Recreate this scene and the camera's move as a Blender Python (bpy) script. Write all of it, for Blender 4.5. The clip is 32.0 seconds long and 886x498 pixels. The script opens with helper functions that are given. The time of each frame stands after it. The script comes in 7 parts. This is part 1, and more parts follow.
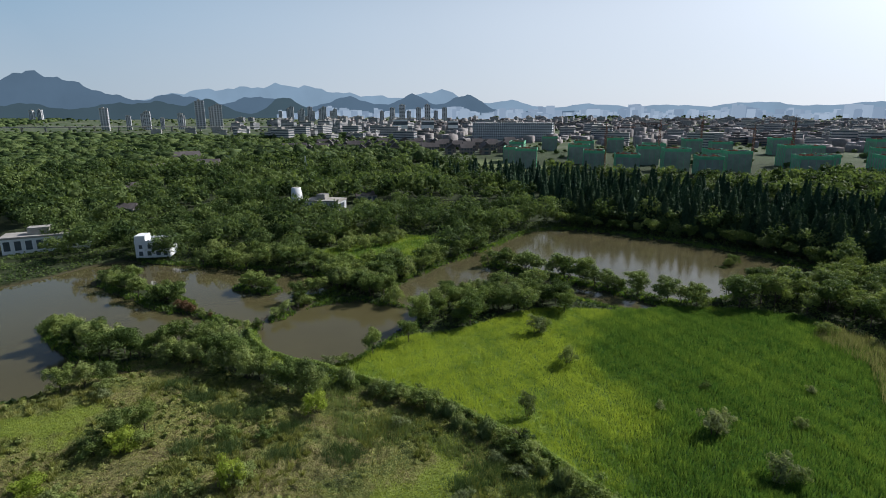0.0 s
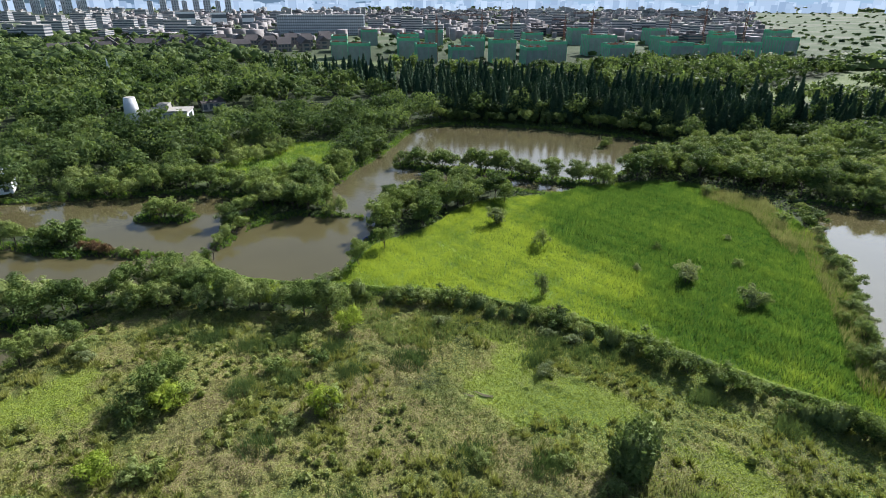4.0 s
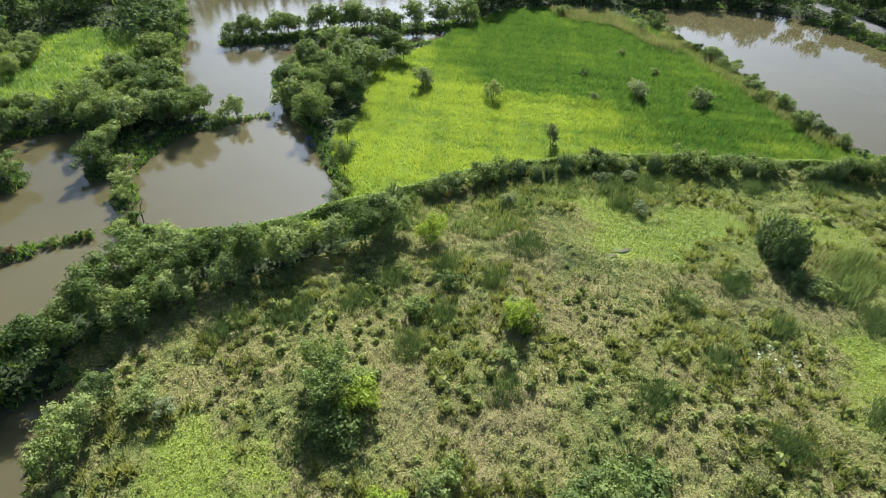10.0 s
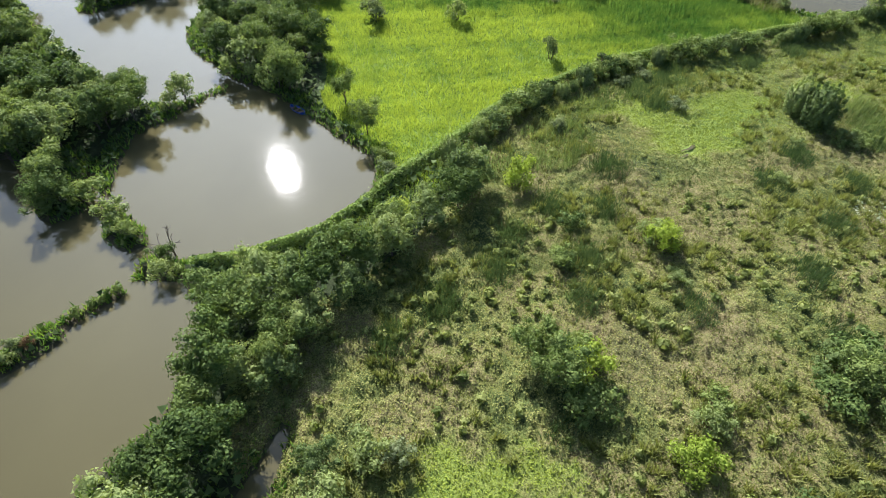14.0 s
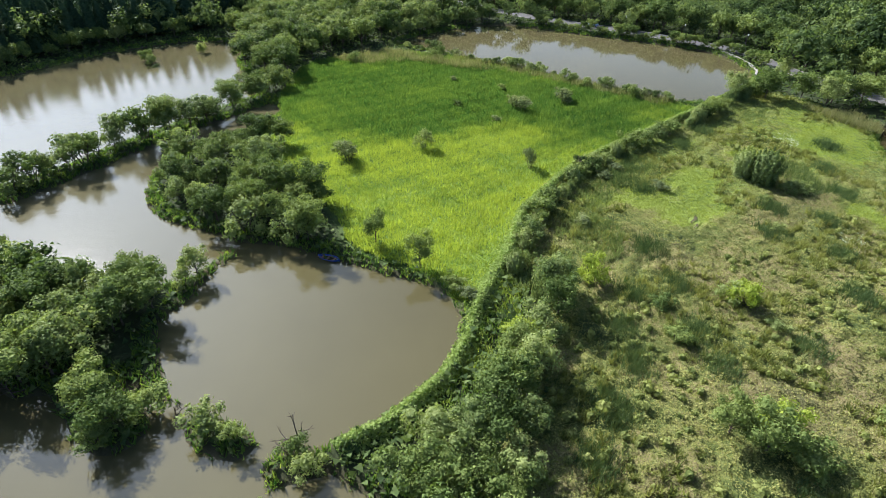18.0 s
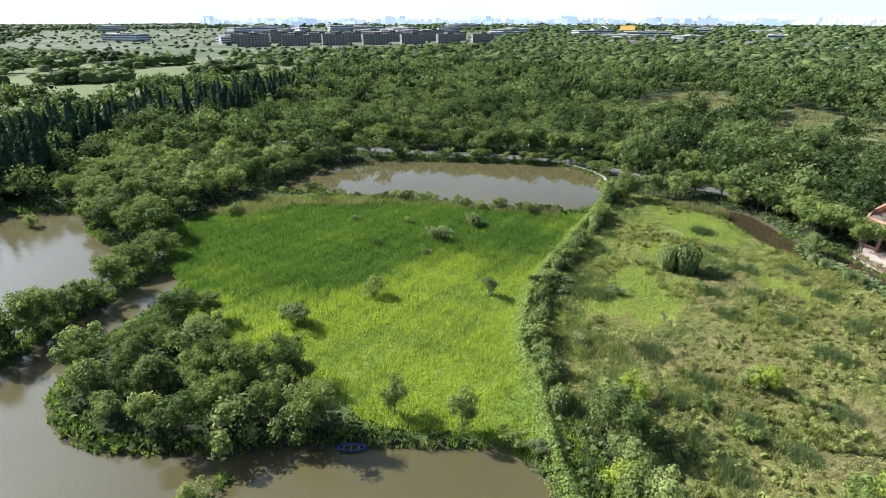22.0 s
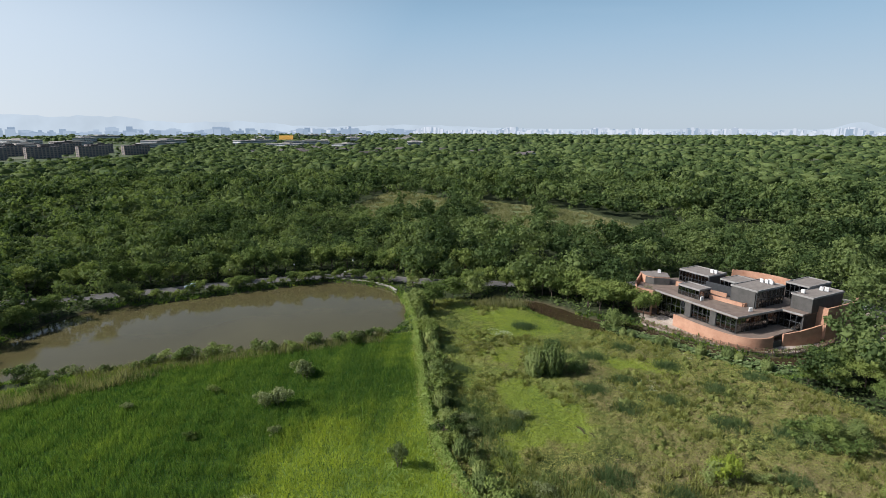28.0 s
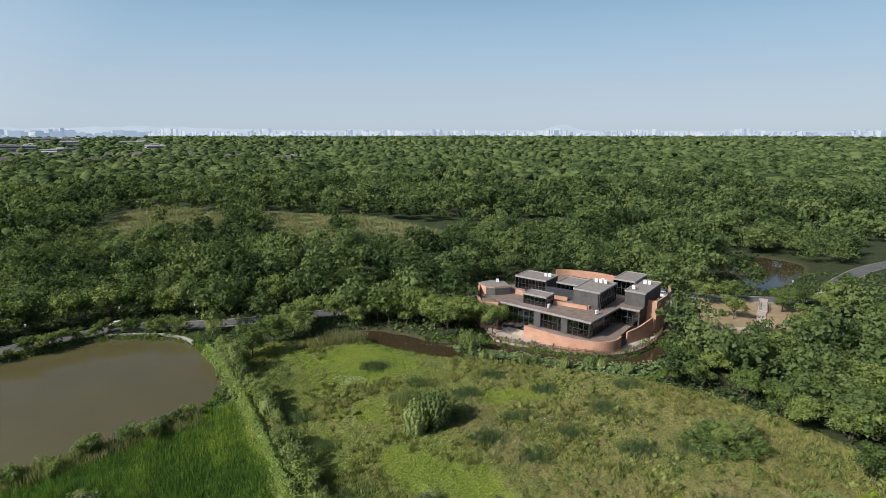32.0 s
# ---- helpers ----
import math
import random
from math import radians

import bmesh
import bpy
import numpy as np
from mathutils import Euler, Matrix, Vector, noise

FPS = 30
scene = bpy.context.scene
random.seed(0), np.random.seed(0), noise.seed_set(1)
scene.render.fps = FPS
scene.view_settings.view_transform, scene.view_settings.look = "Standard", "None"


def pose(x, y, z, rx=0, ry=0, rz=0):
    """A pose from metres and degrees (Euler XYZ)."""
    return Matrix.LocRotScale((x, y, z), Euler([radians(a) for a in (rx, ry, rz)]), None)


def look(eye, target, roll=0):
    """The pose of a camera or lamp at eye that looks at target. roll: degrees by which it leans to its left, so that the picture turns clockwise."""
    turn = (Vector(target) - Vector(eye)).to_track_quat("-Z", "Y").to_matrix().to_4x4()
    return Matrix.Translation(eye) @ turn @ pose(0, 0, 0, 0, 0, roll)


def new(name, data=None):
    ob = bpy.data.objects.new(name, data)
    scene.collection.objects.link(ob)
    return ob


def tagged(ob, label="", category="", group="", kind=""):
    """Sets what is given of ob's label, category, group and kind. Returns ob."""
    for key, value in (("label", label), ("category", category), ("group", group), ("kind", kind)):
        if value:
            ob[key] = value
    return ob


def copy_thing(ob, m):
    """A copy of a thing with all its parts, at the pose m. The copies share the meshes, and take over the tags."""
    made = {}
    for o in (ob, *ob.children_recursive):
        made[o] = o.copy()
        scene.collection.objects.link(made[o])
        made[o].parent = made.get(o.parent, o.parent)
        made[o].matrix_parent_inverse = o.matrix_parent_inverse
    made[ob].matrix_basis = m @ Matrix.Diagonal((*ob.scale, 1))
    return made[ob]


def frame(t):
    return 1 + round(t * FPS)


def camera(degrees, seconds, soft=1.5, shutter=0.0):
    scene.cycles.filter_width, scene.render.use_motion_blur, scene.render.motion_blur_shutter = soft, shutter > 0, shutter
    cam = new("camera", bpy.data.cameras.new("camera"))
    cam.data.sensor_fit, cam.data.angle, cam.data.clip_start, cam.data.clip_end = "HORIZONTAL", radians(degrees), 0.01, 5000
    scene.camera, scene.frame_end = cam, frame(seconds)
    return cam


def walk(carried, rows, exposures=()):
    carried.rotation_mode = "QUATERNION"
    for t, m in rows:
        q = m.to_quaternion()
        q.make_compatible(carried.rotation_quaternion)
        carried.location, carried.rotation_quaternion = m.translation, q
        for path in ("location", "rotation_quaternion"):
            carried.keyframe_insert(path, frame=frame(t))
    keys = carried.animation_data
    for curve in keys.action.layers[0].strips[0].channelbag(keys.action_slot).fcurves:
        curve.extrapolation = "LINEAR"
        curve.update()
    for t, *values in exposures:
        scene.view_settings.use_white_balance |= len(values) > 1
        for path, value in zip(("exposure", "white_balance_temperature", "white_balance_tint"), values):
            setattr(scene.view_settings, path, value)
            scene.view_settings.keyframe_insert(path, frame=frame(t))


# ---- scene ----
cam = camera(77.6, 32.0, 0.75)
# seconds; metres east, north and up; yaw, pitch and roll in degrees
ROWS = [
    (0.0, -0.00, -0.00, 49.50, -0.43, -14.30, 0.18),
    (0.5, -4.34, -0.64, 49.57, -0.79, -15.57, 0.19),
    (1.0, -8.63, -1.05, 49.56, -2.36, -16.85, 0.22),
    (1.5, -12.94, -1.21, 49.55, -5.94, -18.09, 0.21),
    (2.0, -17.39, -0.72, 49.64, -9.71, -19.40, 0.12),
    (2.5, -21.78, 0.21, 49.55, -13.04, -20.62, 0.08),
    (3.0, -26.09, 1.69, 49.51, -15.91, -21.90, 0.03),
    (3.5, -30.30, 3.52, 49.53, -18.57, -23.17, -0.03),
    (5.5, -45.91, 13.58, 49.25, -29.22, -28.21, -0.14),
    (6.0, -49.37, 16.61, 49.13, -31.83, -29.42, -0.16),
    (6.5, -52.68, 19.87, 48.97, -34.46, -30.61, -0.18),
    (7.0, -55.86, 23.28, 48.91, -37.11, -31.81, -0.23),
    (7.5, -58.79, 26.80, 48.78, -39.82, -32.99, -0.22),
    (8.0, -61.51, 30.39, 48.71, -42.57, -34.20, -0.24),
    (8.5, -64.15, 34.35, 48.62, -45.56, -35.48, -0.25),
    (9.0, -66.38, 38.17, 48.48, -48.62, -36.69, -0.23),
    (9.5, -68.30, 42.10, 48.40, -51.71, -37.90, -0.23),
    (10.0, -69.89, 46.15, 48.31, -54.77, -39.10, -0.22),
    (10.5, -71.25, 50.29, 48.17, -57.82, -40.28, -0.20),
    (11.0, -72.35, 54.50, 48.09, -60.82, -41.55, -0.16),
    (11.5, -73.27, 58.76, 48.02, -63.78, -42.84, -0.13),
    (12.0, -74.09, 63.07, 47.97, -66.71, -44.01, -0.14),
    (12.5, -74.97, 67.31, 47.90, -69.49, -45.14, -0.17),
    (13.0, -75.84, 71.44, 47.85, -72.17, -46.28, -0.15),
    (13.5, -76.71, 75.50, 47.80, -74.71, -47.39, -0.14),
    (15.5, -78.81, 91.46, 47.49, -85.00, -42.71, -0.32),
    (16.0, -78.91, 95.39, 47.66, -87.56, -41.30, -0.22),
    (16.5, -78.91, 99.52, 47.69, -90.19, -39.75, -0.32),
    (17.0, -78.63, 103.55, 47.70, -92.81, -38.18, -0.32),
    (17.5, -77.99, 107.47, 47.77, -95.43, -36.70, -0.30),
    (18.0, -77.10, 111.30, 47.77, -98.02, -35.14, -0.28),
    (18.5, -75.95, 114.94, 47.84, -100.63, -33.60, -0.22),
    (19.0, -74.51, 118.56, 47.97, -103.35, -32.05, -0.24),
    (19.5, -72.82, 121.88, 48.04, -106.10, -30.52, -0.21),
    (20.0, -70.86, 125.08, 48.19, -108.89, -29.02, -0.18),
    (20.5, -68.63, 128.08, 48.23, -111.69, -27.46, -0.15),
    (21.0, -66.15, 130.77, 48.41, -114.49, -25.99, -0.09),
    (21.5, -63.55, 133.23, 48.47, -117.28, -24.44, -0.06),
    (22.0, -60.81, 135.46, 48.54, -120.08, -22.91, -0.04),
    (22.5, -57.92, 137.43, 48.57, -122.89, -21.34, -0.02),
    (23.0, -54.94, 139.15, 48.67, -125.68, -19.78, -0.01),
    (23.5, -51.89, 140.59, 48.61, -128.45, -18.17, -0.01),
    (24.0, -48.73, 141.82, 48.61, -131.25, -16.60, -0.01),
    (24.5, -45.52, 142.84, 48.66, -134.06, -15.01, -0.01),
    (25.0, -42.71, 143.45, 48.55, -136.44, -13.66, -0.01),
    (25.5, -39.45, 144.03, 48.49, -138.94, -13.00, -0.01),
    (27.5, -26.07, 144.16, 48.61, -150.96, -12.49, -0.01),
    (28.0, -22.72, 143.35, 48.70, -154.04, -12.48, -0.00),
    (28.5, -19.46, 142.08, 48.74, -157.09, -12.46, -0.00),
    (29.0, -16.25, 140.48, 48.85, -160.17, -12.46, -0.00),
    (29.5, -13.16, 138.53, 48.85, -163.26, -12.44, -0.00),
    (30.0, -10.16, 136.49, 48.91, -166.42, -12.42, -0.00),
    (30.5, -7.37, 134.03, 48.93, -169.65, -12.39, -0.00),
    (31.0, -4.76, 131.31, 48.89, -172.88, -12.36, -0.00),
    (31.5, -2.48, 128.36, 48.85, -176.04, -12.33, 0.00),
    (32.0, -0.57, 125.05, 48.88, -178.82, -12.33, 0.00),
]
# seconds, stops, white balance in kelvin and tint
EXPOSURES = [(0.0, 0.05, 6080, 12), (3.0, 0.38, 6020, 12), (5.5, 1.3, 5920, 14), (8.0, 1.28, 5900, 14), (13.0, 1.2, 5920, 12), (19.0, 1.24, 5920, 12), (21.0, 1.36, 5920, 12),
             (23.0, 0.84, 6060, 12), (25.0, 0.34, 6200, 12), (28.0, 0.3, 6260, 12), (32.0, 0.27, 6260, 12)]
walk(cam, [(t, pose(x, y, z, 90 + pitch, roll, yaw)) for t, x, y, z, yaw, pitch, roll in ROWS], EXPOSURES)

# ---- sky and sun ----
SUN_AZ, SUN_EL = 56.9, 37.0   # degrees clockwise from +y, degrees above the horizon
world = bpy.data.worlds.new("sky")
scene.world = world
world.use_nodes = True
wn, wl = world.node_tree.nodes, world.node_tree.links
wn.clear()
sky = wn.new("ShaderNodeTexSky")
sky.sky_type = "NISHITA"
sky.sun_disc = False
sky.sun_elevation, sky.sun_rotation = radians(SUN_EL), radians(SUN_AZ)
sky.air_density, sky.dust_density, sky.ozone_density, sky.altitude = 1.0, 0.35, 2.6, 60
wco = wn.new("ShaderNodeTexCoord")
wmap = wn.new("ShaderNodeMapping")
wmap.inputs["Scale"].default_value = (1.6, 3.2, 9.0)
wmap.inputs["Rotation"].default_value = (0.1, 0.15, 0.5)
wl.new(wco.outputs["Generated"], wmap.inputs["Vector"])
cirrus = wn.new("ShaderNodeTexNoise")
cirrus.inputs["Scale"].default_value, cirrus.inputs["Detail"].default_value, cirrus.inputs["Distortion"].default_value = 1.7, 9, 0.6
wl.new(wmap.outputs[0], cirrus.inputs["Vector"])
cr = wn.new("ShaderNodeMapRange")
cr.inputs["From Min"].default_value, cr.inputs["From Max"].default_value, cr.inputs["To Max"].default_value = 0.57, 0.85, 0.2
wl.new(cirrus.outputs["Fac"], cr.inputs["Value"])
wmix = wn.new("ShaderNodeMix")
wmix.data_type = "RGBA"
wmix.inputs["B"].default_value = (8.5, 8.9, 9.4, 1)
wl.new(cr.outputs[0], wmix.inputs["Factor"])
wl.new(sky.outputs[0], wmix.inputs["A"])
wsep = wn.new("ShaderNodeSeparateXYZ")
wl.new(wco.outputs["Generated"], wsep.inputs[0])
low = wn.new("ShaderNodeMapRange")
low.interpolation_type = "SMOOTHERSTEP"
for key, value in (("From Min", 0.1), ("From Max", 0.42), ("To Min", 0.82), ("To Max", 0.03)):
    low.inputs[key].default_value = value
wl.new(wsep.outputs["Z"], low.inputs["Value"])
hazy = wn.new("ShaderNodeMix")
hazy.data_type = "RGBA"
wl.new(low.outputs[0], hazy.inputs["Factor"])
whiter = wn.new("ShaderNodeMix")   # haze whitens towards the sun
whiter.data_type = "RGBA"
whiter.inputs["B"].default_value = (16.5, 17.2, 17.8, 1)
rise = wn.new("ShaderNodeMapRange")   # pale at the horizon, bluer above it
rise.interpolation_type = "SMOOTHSTEP"
rise.inputs["From Min"].default_value, rise.inputs["From Max"].default_value = 0.0, 0.24
wl.new(wsep.outputs["Z"], rise.inputs["Value"])
aloft = wn.new("ShaderNodeMix")
aloft.data_type = "RGBA"
aloft.inputs["A"].default_value, aloft.inputs["B"].default_value = (8.9, 10.6, 12.0, 1), (5.7, 9.1, 11.9, 1)
wl.new(rise.outputs[0], aloft.inputs["Factor"])
wl.new(aloft.outputs["Result"], whiter.inputs["A"])
wl.new(whiter.outputs["Result"], hazy.inputs["B"])
wl.new(wmix.outputs["Result"], hazy.inputs["A"])
wbg = wn.new("ShaderNodeBackground")
wbg.inputs["Strength"].default_value = 0.05
# the bright hazy glow round the sun
az, el = radians(SUN_AZ), radians(SUN_EL)
sun_dir = Vector((math.sin(az) * math.cos(el), math.cos(az) * math.cos(el), math.sin(el)))
dot = wn.new("ShaderNodeVectorMath")
dot.operation = "DOT_PRODUCT"
dot.inputs[1].default_value = sun_dir
wl.new(wco.outputs["Generated"], dot.inputs[0])
glow = wn.new("ShaderNodeMapRange")
for key, value in (("From Min", 0.5), ("From Max", 1.0), ("To Min", 0.0), ("To Max", 1.0)):
    glow.inputs[key].default_value = value
wl.new(dot.outputs["Value"], glow.inputs["Value"])
wide = wn.new("ShaderNodeMapRange")
for key, value in (("From Min", 0.05), ("From Max", 0.88), ("To Min", 0.0), ("To Max", 1.0)):
    wide.inputs[key].default_value = value
wl.new(dot.outputs["Value"], wide.inputs["Value"])
wl.new(wide.outputs[0], whiter.inputs["Factor"])
power = wn.new("ShaderNodeMath")
power.operation = "POWER"
power.inputs[1].default_value = 6.0
wl.new(glow.outputs[0], power.inputs[0])
power2 = wn.new("ShaderNodeMath")
power2.operation = "MULTIPLY_ADD"
power2.inputs[1].default_value = 0.045
wl.new(glow.outputs[0], power2.inputs[0])
wl.new(power.outputs[0], power2.inputs[2])
lit = wn.new("ShaderNodeMix")
lit.data_type, lit.blend_type = "RGBA", "ADD"
lit.inputs["B"].default_value = (40, 42.5, 45, 1)
wl.new(power2.outputs[0], lit.inputs["Factor"])
wl.new(hazy.outputs["Result"], lit.inputs["A"])
wl.new(lit.outputs["Result"], wbg.inputs["Color"])
wout = wn.new("ShaderNodeOutputWorld")
wl.new(wbg.outputs[0], wout.inputs["Surface"])

sun = new("sun", bpy.data.lights.new("sun", "SUN"))
sun.data.energy, sun.data.angle, sun.data.color = 5.0, radians(0.55), (1.0, 0.935, 0.845)
sun.matrix_basis = look(sun_dir * 300, (0, 0, 0))


# ---- materials ----
def nodes_of(m):
    m.use_nodes = True
    nt = m.node_tree
    nt.nodes.clear()
    out = nt.nodes.new("ShaderNodeOutputMaterial")
    return nt, nt.nodes, nt.links, out


def ramp(nt, fac, stops):
    r = nt.nodes.new("ShaderNodeValToRGB")
    e = r.color_ramp.elements
    while len(e) < len(stops):
        e.new(0.5)
    for k, (p, c) in zip(e, stops):
        k.position, k.color = p, (*c, 1)
    nt.links.new(fac, r.inputs[0])
    return r.outputs[0]


def noise_of(nt, scale, detail=4, vec=None, rough=0.55):
    n = nt.nodes.new("ShaderNodeTexNoise")
    n.inputs["Scale"].default_value, n.inputs["Detail"].default_value, n.inputs["Roughness"].default_value = scale, detail, rough
    if vec is not None:
        nt.links.new(vec, n.inputs["Vector"])
    return n.outputs["Fac"]


def mixc(nt, fac, a, b, mode="MIX"):
    m = nt.nodes.new("ShaderNodeMix")
    m.data_type, m.blend_type = "RGBA", mode
    for v, key in ((fac, "Factor"), (a, "A"), (b, "B")):
        if isinstance(v, (int, float)):
            m.inputs[key].default_value = v
        elif isinstance(v, tuple):
            m.inputs[key].default_value = (*v, 1)
        else:
            nt.links.new(v, m.inputs[key])
    return m.outputs["Result"]


def math_n(nt, op, a, b=0.0, clamp=False):
    m = nt.nodes.new("ShaderNodeMath")
    m.operation, m.use_clamp = op, clamp
    for v, i in ((a, 0), (b, 1)):
        if isinstance(v, (int, float)):
            m.inputs[i].default_value = v
        else:
            nt.links.new(v, m.inputs[i])
    return m.outputs[0]


def world_pos(nt):
    return nt.nodes.new("ShaderNodeNewGeometry").outputs["Position"]


def obj_pos(nt):
    return nt.nodes.new("ShaderNodeTexCoord").outputs["Object"]


def bump_of(nt, height, strength=0.4, dist=0.05):
    b = nt.nodes.new("ShaderNodeBump")
    b.inputs["Strength"].default_value, b.inputs["Distance"].default_value = strength, dist
    nt.links.new(height, b.inputs["Height"])
    return b.outputs[0]


def principled(nt, out, color, rough=0.8, metal=0.0, normal=None, spec=0.3):
    p = nt.nodes.new("ShaderNodeBsdfPrincipled")
    if isinstance(color, tuple):
        p.inputs["Base Color"].default_value = (*color, 1)
    else:
        nt.links.new(color, p.inputs["Base Color"])
    if isinstance(rough, (int, float)):
        p.inputs["Roughness"].default_value = rough
    else:
        nt.links.new(rough, p.inputs["Roughness"])
    p.inputs["Metallic"].default_value = metal
    p.inputs["Specular IOR Level"].default_value = spec
    if normal is not None:
        nt.links.new(normal, p.inputs["Normal"])
    nt.links.new(p.outputs[0], out.inputs["Surface"])
    return p


def surface(name, c1, c2, scale=2.0, rough=0.85, bump=0.3, fine=25.0, metal=0.0, spec=0.3, dist=0.03):
    """A weathered solid: two tones over a broad and a fine grain."""
    m = bpy.data.materials.new(name)
    nt, n, l, out = nodes_of(m)
    v = obj_pos(nt)
    big, small = noise_of(nt, scale, 5, v), noise_of(nt, fine, 3, v)
    f = math_n(nt, "ADD", math_n(nt, "MULTIPLY", big, 0.7), math_n(nt, "MULTIPLY", small, 0.3))
    col = ramp(nt, f, [(0.32, c1), (0.68, c2)])
    rnd = n.new("ShaderNodeObjectInfo").outputs["Random"]
    col = mixc(nt, math_n(nt, "MULTIPLY", rnd, 0.18), col, c1)
    principled(nt, out, col, rough, metal, bump_of(nt, f, bump, dist), spec)
    return m


def foliage(name, dark, mid, light, through_light=0.35, tint="", per_leaf=0.3, lump=(2.6, 0.2), gloss=0.05):
    """Leaves: tone by tree, by leaf, by a broad drift and darker in clump hollows, with light passing through."""
    m = bpy.data.materials.new(name)
    nt, n, l, out = nodes_of(m)
    geo = n.new("ShaderNodeNewGeometry")
    isl = geo.outputs["Random Per Island"]
    if tint:
        a = n.new("ShaderNodeAttribute")
        a.attribute_name = tint
        tree = a.outputs["Fac"]
    else:
        tree = n.new("ShaderNodeObjectInfo").outputs["Random"]
    drift = noise_of(nt, 0.06, 2, geo.outputs["Position"])
    f = math_n(nt, "ADD", math_n(nt, "MULTIPLY", isl, per_leaf), math_n(nt, "MULTIPLY", tree, 0.82 - per_leaf))
    f = math_n(nt, "ADD", f, math_n(nt, "MULTIPLY", drift, 0.22))
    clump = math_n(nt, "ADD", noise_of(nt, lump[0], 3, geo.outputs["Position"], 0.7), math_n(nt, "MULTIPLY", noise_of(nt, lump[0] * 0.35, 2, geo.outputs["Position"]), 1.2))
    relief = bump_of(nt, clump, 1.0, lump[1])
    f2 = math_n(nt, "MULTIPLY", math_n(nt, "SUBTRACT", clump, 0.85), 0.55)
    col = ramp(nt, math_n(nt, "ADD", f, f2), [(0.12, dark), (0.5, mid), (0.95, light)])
    d = n.new("ShaderNodeBsdfPrincipled")
    d.inputs["Roughness"].default_value, d.inputs["Specular IOR Level"].default_value = 0.55, gloss
    l.new(relief, d.inputs["Normal"])
    l.new(col, d.inputs["Base Color"])
    t = n.new("ShaderNodeBsdfTranslucent")
    l.new(mixc(nt, 1.0, col, (1.3, 1.35, 0.75), "MULTIPLY"), t.inputs["Color"])
    mx = n.new("ShaderNodeMixShader")
    mx.inputs[0].default_value = through_light
    l.new(d.outputs[0], mx.inputs[1])
    l.new(t.outputs[0], mx.inputs[2])
    l.new(mx.outputs[0], out.inputs["Surface"])
    return m


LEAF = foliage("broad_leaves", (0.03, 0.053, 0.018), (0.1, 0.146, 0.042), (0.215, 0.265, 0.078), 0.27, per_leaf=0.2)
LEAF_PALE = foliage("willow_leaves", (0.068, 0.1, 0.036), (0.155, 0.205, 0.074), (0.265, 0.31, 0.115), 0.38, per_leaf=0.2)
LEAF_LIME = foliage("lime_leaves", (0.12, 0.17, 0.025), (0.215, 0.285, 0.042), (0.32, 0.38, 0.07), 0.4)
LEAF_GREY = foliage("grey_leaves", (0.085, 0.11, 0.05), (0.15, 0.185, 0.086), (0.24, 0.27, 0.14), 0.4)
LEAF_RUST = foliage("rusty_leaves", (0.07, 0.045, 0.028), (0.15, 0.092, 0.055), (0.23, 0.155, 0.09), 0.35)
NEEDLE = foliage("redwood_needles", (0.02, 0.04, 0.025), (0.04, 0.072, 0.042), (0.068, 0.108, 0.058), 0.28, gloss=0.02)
# dark end lowered to paint shade into the gaps between trees
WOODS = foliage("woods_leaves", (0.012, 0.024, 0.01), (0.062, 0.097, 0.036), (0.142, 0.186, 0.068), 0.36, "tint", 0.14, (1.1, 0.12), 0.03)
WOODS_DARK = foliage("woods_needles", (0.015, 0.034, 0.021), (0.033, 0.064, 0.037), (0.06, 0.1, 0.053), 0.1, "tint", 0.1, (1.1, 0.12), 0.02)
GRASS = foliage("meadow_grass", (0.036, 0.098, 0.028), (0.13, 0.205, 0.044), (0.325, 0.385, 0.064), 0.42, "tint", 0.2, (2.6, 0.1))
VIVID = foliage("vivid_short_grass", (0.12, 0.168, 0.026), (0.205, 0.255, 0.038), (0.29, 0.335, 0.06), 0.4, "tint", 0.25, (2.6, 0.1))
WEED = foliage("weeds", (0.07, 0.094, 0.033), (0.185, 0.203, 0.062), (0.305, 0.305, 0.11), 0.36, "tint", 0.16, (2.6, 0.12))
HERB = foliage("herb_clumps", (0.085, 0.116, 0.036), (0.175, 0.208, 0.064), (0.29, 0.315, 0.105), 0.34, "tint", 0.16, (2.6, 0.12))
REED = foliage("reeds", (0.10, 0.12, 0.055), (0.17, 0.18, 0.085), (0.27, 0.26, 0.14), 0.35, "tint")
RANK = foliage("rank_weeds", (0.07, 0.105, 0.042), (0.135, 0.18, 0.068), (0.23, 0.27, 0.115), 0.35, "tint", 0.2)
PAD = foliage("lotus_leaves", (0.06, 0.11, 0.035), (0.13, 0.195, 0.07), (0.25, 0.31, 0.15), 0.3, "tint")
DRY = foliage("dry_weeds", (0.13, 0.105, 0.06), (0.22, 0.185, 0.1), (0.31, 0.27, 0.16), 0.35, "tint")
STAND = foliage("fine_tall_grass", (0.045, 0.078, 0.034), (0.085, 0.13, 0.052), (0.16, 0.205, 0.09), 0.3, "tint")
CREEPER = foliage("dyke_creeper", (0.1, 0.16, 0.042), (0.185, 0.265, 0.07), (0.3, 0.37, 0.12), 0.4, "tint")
BARK = surface("bark", (0.055, 0.042, 0.03), (0.12, 0.10, 0.08), 3, 0.9, 0.7, 30)
DEADWOOD = surface("dead_wood", (0.05, 0.035, 0.028), (0.13, 0.10, 0.085), 4, 0.9, 0.5, 30)


